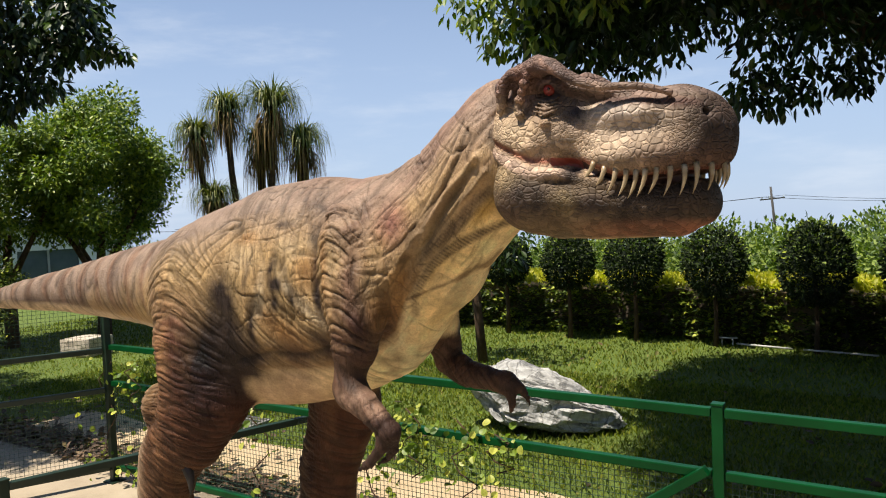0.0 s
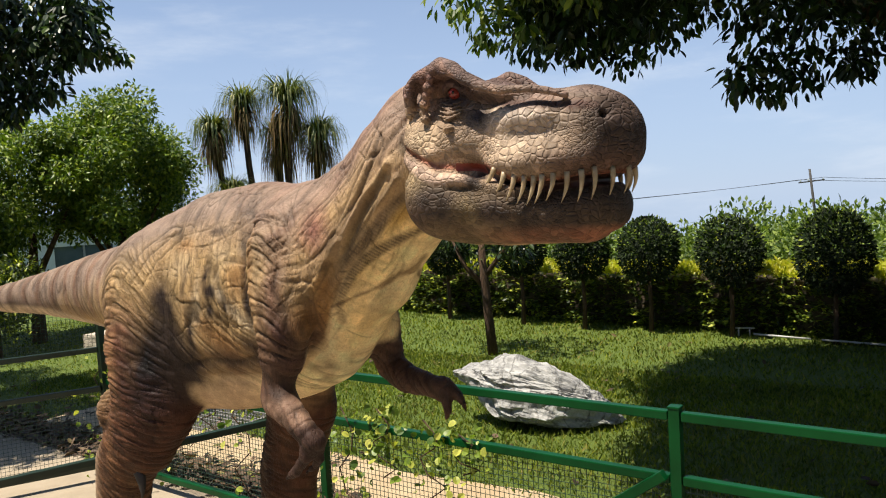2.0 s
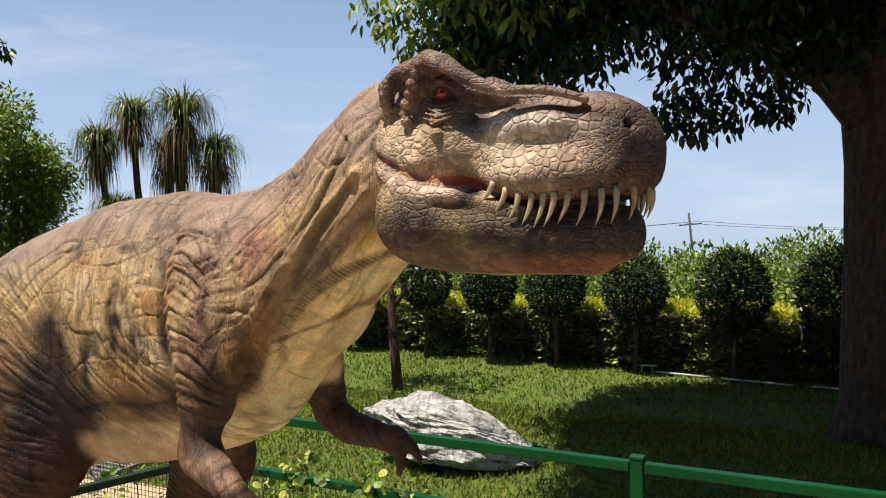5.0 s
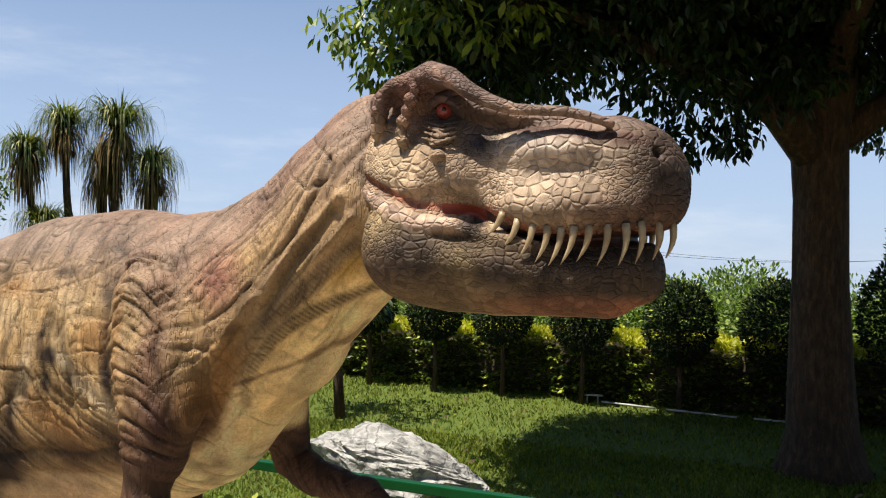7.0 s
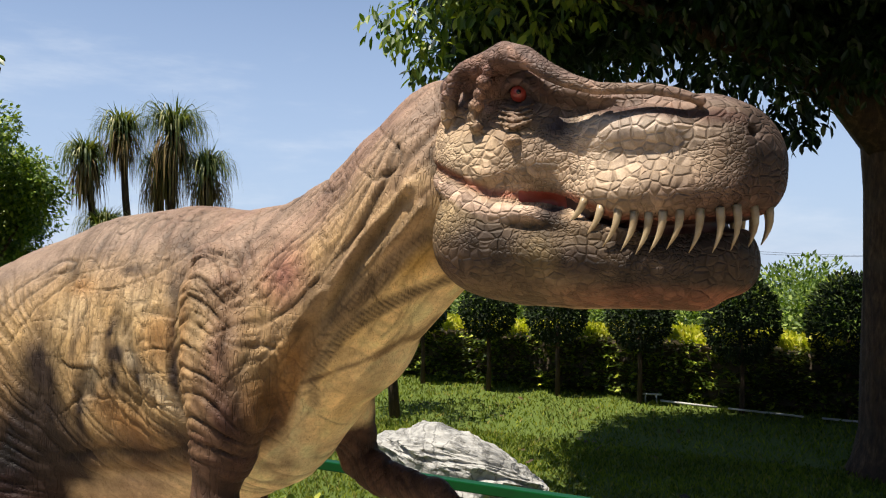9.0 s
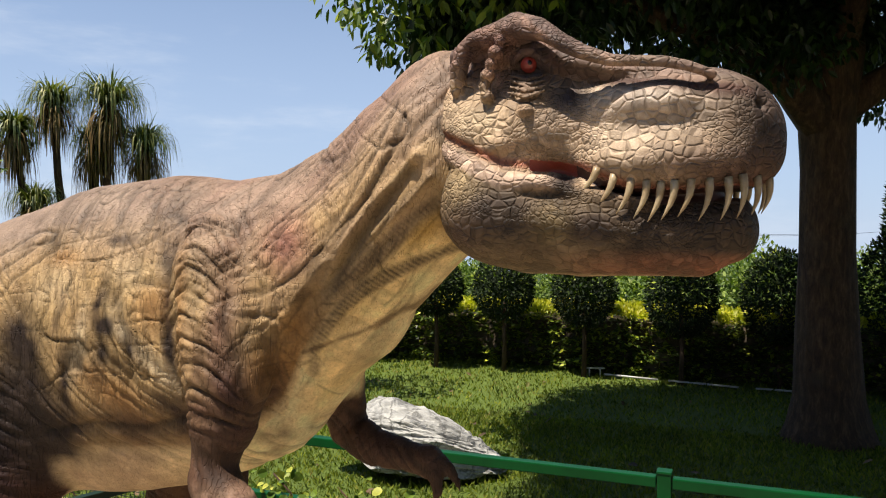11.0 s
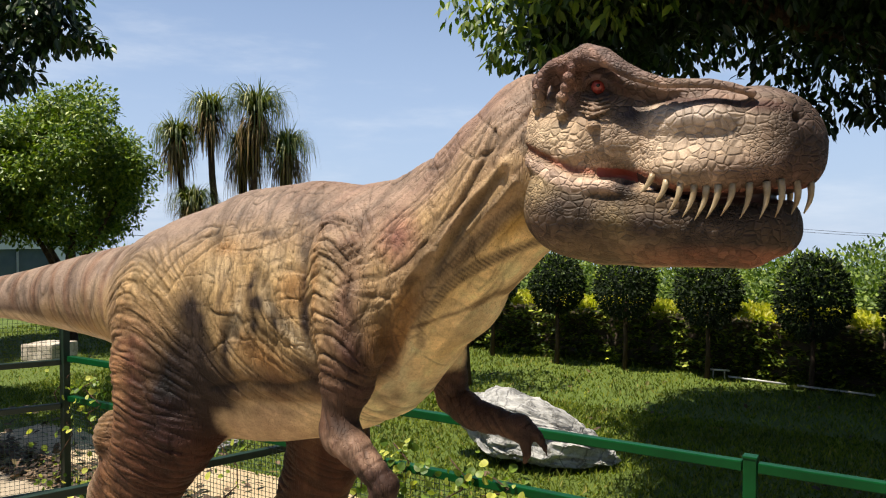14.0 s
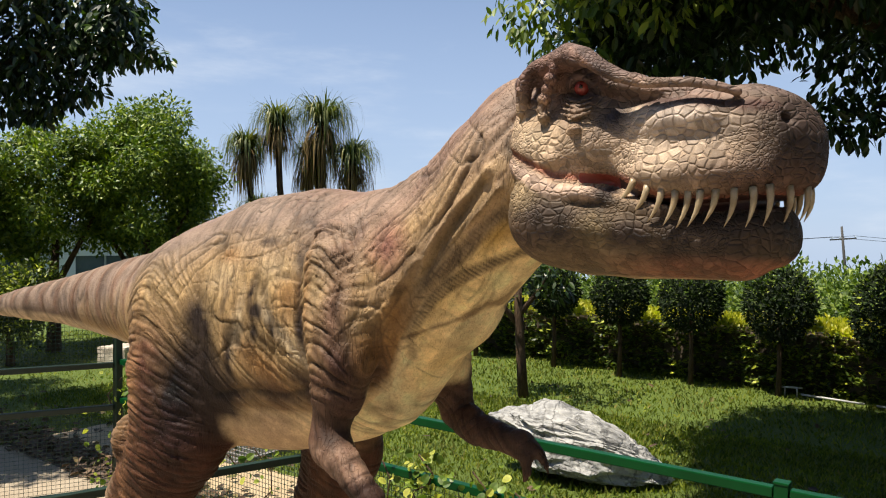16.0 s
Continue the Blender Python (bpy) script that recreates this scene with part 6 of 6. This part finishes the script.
# round-headed trees in front of the building
def round_tree(x, y, crown, z, height, seed):
    r = np.random.default_rng(seed)
    cl = []
    for _ in range(72):
        q = unit(r.normal(size=3))
        k = r.uniform(0.45, 0.86)
        cl.append((q[0] * crown * k, q[1] * crown * k, z + q[2] * height * k, r.uniform(0.26, 0.42)))
    broad_tree("garden_tree", (x, y, 0), ([(0, 0, -0.05), (0.02, 0, 0.5), (0.0, 0, 1.0), (0.05, 0, 1.7)], [0.12, 0.09, 0.08, 0.05]),
               [([(0, 0, 0.9), (0.35, 0, 1.5), (0.7, 0.1, 2.2)], [0.06, 0.04, 0.015]), ([(0, 0, 0.8), (-0.4, 0.1, 1.4), (-0.8, 0, 2.1)], [0.06, 0.04, 0.015])],
               cl, 3300, 0.082, LEAF_TREE, "round-headed garden tree with bright green leaves on the far lawn", seed, droop=0.2, rich=False, group="garden trees")
round_tree(-5.75, 11.3, 1.35, 2.62, 1.42, 31)
round_tree(-7.0, 10.9, 1.40, 2.42, 1.30, 32)
round_tree(-8.4, 10.4, 1.40, 2.35, 1.25, 33)
round_tree(-6.6, 12.9, 1.4, 2.45, 1.3, 34)
round_tree(-10.0, 10.4, 1.3, 2.4, 1.15, 35)


def low_bush(x, y, rad, z, seed):
    r = np.random.default_rng(seed)
    cl = [(r.normal(0, rad * 0.4), r.normal(0, rad * 0.4), z + r.uniform(-0.5, 0.35), r.uniform(0.28, 0.42)) for _ in range(26)]
    broad_tree("garden_bush", (x, y, 0), ([(0, 0, -0.05), (0, 0, 0.3), (0, 0, z)], [0.06, 0.05, 0.02]), [], cl, 2600, 0.075, LEAF_HEDGE,
               "rounded green garden bush on the far lawn", seed, droop=0.1, rich=False)
low_bush(-6.75, 9.65, 0.70, 0.90, 37)


# ponytail palms
def strap(r, top, out, rise, drop, width):
    """One arching strap leaf as a strip."""
    a = r.uniform(0, 2 * math.pi)
    d = np.array([math.cos(a), math.sin(a), 0])
    s = np.array([-math.sin(a), math.cos(a), 0]) * width / 2
    v = []
    N = 6
    for i in range(N + 1):
        t = i / N
        p = top + d * out * (1 - (1 - t) ** 2) + np.array([0, 0, rise * 4 * t * (1 - t) * 0.8 - drop * t ** 2.2])
        w = 1 - 0.85 * t
        v += [p - s * w, p + s * w]
    f = [(2 * i, 2 * i + 1, 2 * i + 3, 2 * i + 2) for i in range(N)]
    return v, f


def spike(r, top, out, rise, drop, width):
    """One stiff strap leaf that leaves the head straight and nods at its tip."""
    a = r.uniform(0, 2 * math.pi)
    d = np.array([math.cos(a), math.sin(a), 0])
    s = np.array([-math.sin(a), math.cos(a), 0]) * width / 2
    v = []
    for i in range(6):
        t = i / 5
        p = top + d * out * t + np.array([0, 0, rise * t - drop * t ** 3])
        v += [p - s * (1 - 0.9 * t), p + s * (1 - 0.9 * t)]
    return v, [(2 * i, 2 * i + 1, 2 * i + 3, 2 * i + 2) for i in range(5)]


def ponytail(base, heads, seed):
    r = np.random.default_rng(seed)
    root = thing("ponytail_palm", base, "ponytail palm with drooping strap leaves and brown dead skirts", "palm")
    o = np.array(base)
    for j, (x, y, z, size, drop) in enumerate(heads):
        h = np.array([x, y, z]) - o
        foot = np.array([h[0] * 0.25, h[1] * 0.25, 0.0])
        v, f = tube_mesh([foot, foot * 0.6 + h * 0.4 * np.array([1, 1, 0.7]), h * np.array([0.9, 0.9, 0.72]), h], [0.12, 0.07, 0.055, 0.05], 8)
        mesh_object("stem", v, f, BARK, parent=root, smooth=True)
        green, dead = [], []
        for _ in range(150):
            green.append(strap(r, h + r.normal(0, 0.03, 3), size * r.uniform(0.5, 1.0), r.uniform(0.15, 0.8) * size, drop * r.uniform(0.0, 0.5), 0.034))
        for _ in range(280):
            green.append(spike(r, h + r.normal(0, 0.04, 3), size * r.uniform(0.1, 1.0), r.uniform(0.25, 1.0) * size, r.uniform(0.05, 0.6) * size, 0.03))
        for _ in range(260):
            dead.append(strap(r, h - np.array([0, 0, r.uniform(0.0, 0.35) * drop]) + r.normal(0, 0.03, 3), size * r.uniform(0.15, 0.72), 0.04, drop * r.uniform(0.25, 0.95), 0.034))
        v, f = join_lists(green)
        mesh_object("crown", v, f, LEAF_PALM, parent=root)
        v, f = join_lists(dead)
        mesh_object("dead_skirt", v, f, LEAF_DEAD, parent=root, label="hanging brown dead leaves")


ponytail((-3.65, 12.6, 0), [(-4.47, 12.2, 3.20, 0.48, 0.75), (-3.97, 12.3, 3.62, 0.50, 0.65), (-3.26, 12.5, 3.66, 0.66, 1.05), (-3.55, 12.8, 3.1, 0.5, 0.9), (-2.80, 12.7, 3.05, 0.56, 0.8), (-4.18, 12.15, 2.12, 0.48, 0.35)], 41)


# clipped hedge with golden shoots, and round topiary trees before it
H0, H1 = np.array([8.2, 6.35]), np.array([-5.5, 15.3])
def hedge():
    r = np.random.default_rng(51)
    root = thing("hedge", (0, 0, 0), "clipped green hedge with golden yellow shoots on top along the lawn", "hedge")
    d = (H1 - H0) / np.linalg.norm(H1 - H0)
    nn = np.array([-d[1], d[0]])
    if nn[1] < 0:
        nn = -nn
    L = np.linalg.norm(H1 - H0)
    bm = bmesh.new()
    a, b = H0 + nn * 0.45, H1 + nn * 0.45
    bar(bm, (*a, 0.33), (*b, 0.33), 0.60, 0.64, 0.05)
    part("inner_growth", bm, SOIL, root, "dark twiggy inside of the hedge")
    def mass(n, mat, name, front):
        t = r.random(n) * L
        if front:
            # level sprigs of about a dozen leaves, one tier over another
            k = r.integers(0, n // 12, n)
            st, sz, sd = r.random(n // 12) * L, r.uniform(0.02, 0.71, n // 12), r.normal(0.05, 0.055, n // 12)
            t = np.clip(st[k] + r.normal(0, 0.055, n), 0, L)
            dep, z = sd[k] + r.normal(0, 0.025, n) + 0.05 * np.sin(t * 5), np.clip(sz[k] + r.normal(0, 0.012, n), 0.01, 0.74)
        else:
            dep, z = r.uniform(-0.02, 0.9, n), 0.75 + r.normal(0, 0.022, n) + 0.018 * np.sin(t * 7) - 0.06 * r.random(n) * (r.random(n) < 0.3)
        xy = H0 + t[:, None] * d + dep[:, None] * nn
        P = np.concatenate([xy, z[:, None]], 1)
        out = np.array([*(-nn), 0.3]) if front else np.array([0, 0, 1.0])
        dd = out * np.array([1, 1, 0.2 if front else 1.0]) + r.normal(0, 0.7, (n, 3)) * np.array([1, 1, 0.45 if front else 1.0])
        nr = np.array([0, -0.3, 1.0]) + r.normal(0, 0.35, (n, 3))
        s = r.uniform(0.05, 0.095, n)
        leaf_mass(name, P, dd, nr, s, s * 0.5, mat, root, rich=False)
    mass(30000, LEAF_HEDGE, "foliage", True)
    mass(30000, LEAF_GOLD, "golden_top", False)
hedge()


def topiary(x, y, r_ball, zc, seed, tall=1.0):
    r = np.random.default_rng(seed)
    root = thing("topiary_tree", (x, y, 0), "small clipped topiary tree with a dark round head before the hedge", "topiary", "topiary trees")
    v, f = tube_mesh([(0, 0, -0.02), (0.01, 0, 0.3), (0, 0.01, zc - r_ball * 0.5)], [0.035, 0.028, 0.025], 8)
    mesh_object("trunk", v, f, BARK, parent=root, smooth=True)
    n = 5200
    q = unit(r.normal(size=(n, 3)))
    k = np.where(r.random(n) < 0.75, r.uniform(0.86, 1.04, n), r.uniform(0.3, 0.9, n)) * (1 + 0.10 * (fbm(q * 2.5 + seed, seed, 2) - 0.5))
    P = q * k[:, None] * r_ball * np.array([1, 1, tall]) + np.array([0, 0, zc])
    d = q * 0.7 + r.normal(0, 0.6, (n, 3))
    nr = q + r.normal(0, 0.5, (n, 3))
    s = r.uniform(0.035, 0.065, n)
    leaf_mass("crown", P, d, nr, s, s * 0.5, LEAF_BALL, root, rich=False)
    # pale young leaves over the top
    q = unit(r.normal(size=(420, 3)) * np.array([0.8, 0.8, 0.5]) + np.array([0, 0, 0.75]))
    P = q * r.uniform(0.93, 1.07, (420, 1)) * r_ball * np.array([1, 1, tall]) + np.array([0, 0, zc])
    s = r.uniform(0.03, 0.06, 420)
    leaf_mass("young_leaves", P, q + r.normal(0, 0.6, (420, 3)), q + r.normal(0, 0.5, (420, 3)), s, s * 0.5, LEAF_TREE, root, "pale green young leaves", rich=False)


for i, (x, y, rb, zc, tl) in enumerate(((1.38, 10.25, 0.40, 1.08, 0.95), (2.2, 9.9, 0.43, 1.08, 0.98), (3.08, 9.4, 0.43, 1.07, 0.98), (4.05, 8.82, 0.45, 1.05, 1.08), (5.05, 8.45, 0.46, 1.05, 1.12), (0.55, 10.9, 0.38, 1.08, 0.95), (-0.6, 11.6, 0.38, 1.08, 0.95), (6.1, 7.9, 0.48, 1.15, 1.35))):
    topiary(x, y, rb * 0.86, zc - 0.02, 60 + i, tl * 1.13)

# young slim tree behind the rock, tall cone-shaped shrub
r_s = np.random.default_rng(71)
broad_tree("young_tree", (0.17, 8.9, 0), ([(0.03, 0, -0.02), (0.0, 0, 0.4), (-0.03, 0, 0.9), (-0.05, 0, 1.5)], [0.062, 0.055, 0.05, 0.03]),
           [([(-0.03, 0, 0.8), (-0.25, 0, 1.05), (-0.4, 0, 1.4)], [0.04, 0.03, 0.01]), ([(-0.03, 0, 0.9), (0.2, 0, 1.2), (0.35, 0, 1.5)], [0.035, 0.025, 0.01])],
           [(r_s.normal(-0.05, 0.45), r_s.normal(0, 0.4), r_s.uniform(1.1, 2.0), 0.24) for _ in range(16)], 900, 0.10, LEAF_DARK, "young forked tree with dark leaves behind the rock", 72, droop=0.5)
def cone_shrub():
    r = np.random.default_rng(77)
    root = thing("cone_shrub", (7.75, 9.6, 0), "tall dark cone-shaped evergreen shrub beyond the hedge", "shrub")
    v, f = tube_mesh([(0, 0, -0.02), (0, 0, 1.0)], [0.05, 0.03], 8)
    mesh_object("trunk", v, f, BARK, parent=root, smooth=True)
    n = 7000
    t = r.random(n) ** 0.7
    a = r.uniform(0, 6.283, n)
    rad = (0.62 * np.sin(np.clip(t * 1.25 + 0.25, 0, 1.5)) * (1 - t) ** 0.45 + 0.05) * r.uniform(0.8, 1.1, n)
    P = np.stack([rad * np.cos(a), rad * np.sin(a), 0.25 + 2.6 * t], 1)
    d = np.stack([np.cos(a), np.sin(a), np.full(n, 0.6)], 1) + r.normal(0, 0.4, (n, 3))
    s = r.uniform(0.05, 0.10, n)
    leaf_mass("crown", P, d, np.array([0, 0, 1.0]) + r.normal(0, 0.6, (n, 3)), s, s * 0.4, LEAF_BALL, root, rich=False)
cone_shrub()

# thicket behind the hedge
def thicket(name, n, rows, mat, label, size, seed):
    r = np.random.default_rng(seed)
    P, D = crown_points(r, rows, n, 0.9)
    k = len(P)
    d = D * 0.8 + r.normal(0, 0.5, (k, 3))
    s = r.uniform(0.6, 1.3, k) * size
    ob = leaf_mass(name, P, d, np.array([0, 0, 1.0]) + D * 0.6 + r.normal(0, 0.4, (k, 3)), s, s * 0.5, mat, None, rich=False)
    tagged(ob, label, "bushes", kind="stuff")
rk = np.random.default_rng(81)
rows = []
for t in np.linspace(0, 1, 84):
    p = H0 * (1 - t) + H1 * t + np.array([0.55, 0.83]) * rk.uniform(2.2, 6.0)
    rows.append((p[0], p[1], rk.uniform(0.45, 0.82) + (0.12 if t < 0.4 else 0.0), rk.uniform(0.5, 0.72)))
thicket("bush_thicket", 2600, rows, LEAF_FAR, "dense mixed green bushes behind the hedge", 0.085, 82)
rows = []
for t in np.linspace(-0.6, 1.3, 90):
    p = np.array([16.0, 14.0]) * (1 - t) + np.array([-12.0, 34.0]) * t + rk.normal(0, 1.6, 2)
    rows.append((p[0], p[1], rk.uniform(-0.9, 0.1) + 0.3 * math.sin(9 * t) + 0.012 * (30 - p[1]), rk.uniform(1.0, 1.5)))
thicket("far_woods", 1100, rows, LEAF_FAR, "distant green woodland edge", 0.17, 83)


# unseen ring of leaves behind the camera, added to block low sky light
rows = []
for a in np.linspace(150, 385, 30):
    for z in (0.6, 2.2, 3.8, 5.2):
        d = rk.uniform(8.0, 10.0)
        rows.append((d * math.cos(radians(a)) + (0 if a < 330 else 2.5), d * math.sin(radians(a)), z, rk.uniform(1.1, 1.4)))
thicket("sky_screen_leaves", 190, rows, LEAF_DARK, "unseen ring of dark leaves added to block low sky light", 0.26, 84)

# ---- rock, stone, tap, pole, building ----
def lawn_rock():
    """Long pale boulder: high blunt end, falling to a low toe, undercut below."""
    bm = bmesh.new()
    bmesh.ops.create_icosphere(bm, subdivisions=6, radius=1.0)
    P = np.array([v.co[:] for v in bm.verts])
    q = P.copy()
    r = np.random.default_rng(92)
    for _ in range(30):
        d = unit(r.normal(size=3) * np.array([0.8, 1.0, 1.0]))
        h = r.uniform(0.70, 0.95)
        q = q - np.clip(q @ d - h, 0, None)[:, None] * d * 0.9
    x = q[:, 0]
    top = np.interp(x, [-1, -0.85, -0.35, 0.0, 0.4, 0.8, 1.0], [0.46, 0.57, 0.58, 0.52, 0.40, 0.27, 0.14])
    bot = np.interp(x, [-1, -0.75, -0.45, 1.0], [0.36, 0.16, -0.04, -0.06])
    zq = np.sign(q[:, 2]) * np.abs(q[:, 2]) ** 0.65
    q = np.stack([x * 0.70, q[:, 1] * 0.40, (top + bot) / 2 + zq * (top - bot) / 2], 1)
    w = P * np.array([1.0, 1.0, 2.2])
    q += unit(P) * (0.12 * (fbm(w * 2.0, 93, 4) - 0.5) + 0.07 * (np.abs(fbm(w * 2.6, 97, 3) - 0.5)) * -2 + 0.022 * (fbm(w * 11, 95, 3) - 0.5))[:, None]
    for v, c in zip(bm.verts, q):
        v.co = c
    ob = part("lawn_rock", bm, ROCK, None)
    ob.matrix_world = pose(0.70, 6.12, 0.0, 0, 0, -3)
    tagged(ob, "large grey and white veined boulder lying on the lawn", "rock")


lawn_rock()


def stone_block():
    """Squared stone with worn edges, slightly out of true."""
    bm = bmesh.new()
    add_box(bm, (0.60, 0.42, 0.27), None, 0.035)
    bmesh.ops.subdivide_edges(bm, edges=bm.edges, cuts=5, use_grid_fill=True)
    P = np.array([v.co[:] for v in bm.verts])
    Q = P + unit(P) * (0.05 * (fbm(P * 5.0 + 9.0, 4, 3) - 0.5))[:, None] + np.stack([0.10 * P[:, 2], 0 * P[:, 0], 0.06 * P[:, 0]], 1)
    for v, c in zip(bm.verts, Q):
        v.co = c
    ob = part("stone_block", bm, BLOCK, None)
    ob.matrix_world = pose(-5.38, 10.12, 0.11, 0, 0, -22)
    tagged(ob, "squared pale sandstone block on the lawn", "stone")


stone_block()


def tap_stand():
    root = thing("garden_tap", (3.2, 9.35, 0), "low white plastic pipe and tap stand by the hedge", "tap")
    a = np.array([0.8, -0.6, 0])
    def stick(name, p, q, r):
        v, f = tube_mesh([p, q], [r, r], 8)
        mesh_object(name, v, f, WHITE_PIPE, parent=root, smooth=True)
    stick("crossbar", (-0.12, 0.08, 0.10), (0.11, -0.05, 0.11), 0.011)
    stick("leg", (-0.05, 0.04, 0.0), (-0.05, 0.04, 0.10), 0.009)
    stick("leg", (0.06, -0.03, 0.0), (0.06, -0.03, 0.105), 0.009)
    stick("pipe", (0.10, -0.05, 0.04), (0.62, -0.42, 0.03), 0.012)
    stick("pipe", (0.72, -0.48, 0.03), (1.35, -0.92, 0.025), 0.011)
    stick("pipe", (1.5, -1.0, 0.025), (2.0, -1.3, 0.025), 0.011)
tap_stand()


def utility_pole():
    root = thing("utility_pole", (14.25, 37.55, -1.8), "weathered utility pole with crossarm and cables beyond the trees", "utility pole")
    v, f = tube_mesh([(0.05, 0, -0.3), (-0.08, 0.05, 2.2), (-0.24, 0.1, 4.15)], [0.075, 0.065, 0.05], 10)
    mesh_object("pole", v, f, POLE_GREY, parent=root, smooth=True)
    bm = bmesh.new()
    bar(bm, (-0.75, 0.1, 3.52), (0.42, 0.1, 3.60), 0.06, 0.06)
    part("crossarm", bm, POLE_GREY, root)
    for x, z in ((-0.66, 3.60), (-0.3, 3.63), (0.36, 3.66)):
        v, f = tube_mesh([(x, 0.1, z - 0.05), (x, 0.1, z + 0.06)], [0.035, 0.02], 8)
        mesh_object("insulator", v, f, WALL_PALE, parent=root, smooth=True)
    for x, z in ((-0.66, 3.66), (0.36, 3.72)):
        for far in (-26, 22):
            pts = [(x + far * i / 10, 0.1 + (0.4 * far) * i / 10, z - 1.4 * (i / 10) * (1 - i / 10) - 0.4 * i / 10) for i in range(11)]
            v, f = tube_mesh(pts, [0.012] * 11, 4)
            mesh_object("cable", v, f, POLE_GREY, parent=root)
utility_pole()


def building(place, turn, width, storeys, label):
    root = thing("building", place, label, "building")
    root.rotation_euler = (0, 0, radians(turn))
    H = 2.9 * storeys
    bays = int(width / 3)
    # wall in strips round real openings
    for s in range(storeys):
        z0 = 2.9 * s
        for name, lo, hi in (("wall", z0, z0 + 0.75), ("wall", z0 + 2.25, z0 + 2.9)):
            bm = bmesh.new()
            add_box(bm, (width, 0.25, hi - lo), Matrix.Translation((0, 0, (lo + hi) / 2)))
            part(name, bm, WALL_PALE, root)
        for k in range(bays + 1):
            bm = bmesh.new()
            add_box(bm, (1.1, 0.25, 1.5), Matrix.Translation((-width / 2 + 0.55 + k * (width - 1.1) / bays, 0, z0 + 1.5)))
            part("pier", bm, WALL_PALE, root)
        for k in range(bays):
            x = -width / 2 + 0.55 + (k + 0.5) * (width - 1.1) / bays
            w = (width - 1.1) / bays - 1.1
            win = part("window", add_box(bmesh.new(), (w, 0.03, 1.5), Matrix.Translation((x, 0.02, z0 + 1.5))), GLASS_DARK, root)
            part("frame", add_box(bmesh.new(), (0.06, 0.07, 1.5), Matrix.Translation((x, -0.02, z0 + 1.5))), WALL_TRIM, win)
            part("sill", add_box(bmesh.new(), (w + 0.1, 0.3, 0.06), Matrix.Translation((x, -0.06, z0 + 0.75))), WALL_TRIM, win)
    for dx in (-width / 2 + 0.125, width / 2 - 0.125):
        part("wall", add_box(bmesh.new(), (0.25, 8.0, H), Matrix.Translation((dx, 4.125, H / 2))), WALL_PALE, root)
    part("roof", add_box(bmesh.new(), (width + 0.5, 8.8, 0.3), Matrix.Translation((0, 3.9, H + 0.15)), 0.03), WALL_TRIM, root)
building((-17.6, 18.7, -1.15), 38, 15, 1, "low pale plastered building with dark windows behind the trees")


# broken branch leaning low behind the wire
def fallen_branch():
    (x0, y0), (x1, y1) = fence_point(1.75, 0.16), fence_point(1.05, 0.95)
    root = thing("fallen_branch", (x0, y0, 0), "thin dark broken branch lying across the path", "branch")
    rb = random.Random(5)
    pts = [((x1 - x0) * i / 6, (y1 - y0) * i / 6, 0.02 + 0.012 * math.sin(i * 1.9) + 0.03 * i / 6) for i in range(7)]
    v, f = tube_mesh(pts, [0.011, 0.012, 0.010, 0.009, 0.008, 0.006, 0.004], 7, 0.3, rb)
    mesh_object("stem", v, f, BARK, parent=root, smooth=True)
    q = Vector(pts[5])
    for dz, dx in ((0.07, 0.01), (-0.035, 0.03)):
        v, f = tube_mesh([q, q + Vector((dx, 0.01, dz * 0.5)), q + Vector((dx * 1.6, 0, dz))], [0.005, 0.004, 0.002], 6)
        mesh_object("twig", v, f, BARK, parent=root, smooth=True)
fallen_branch()
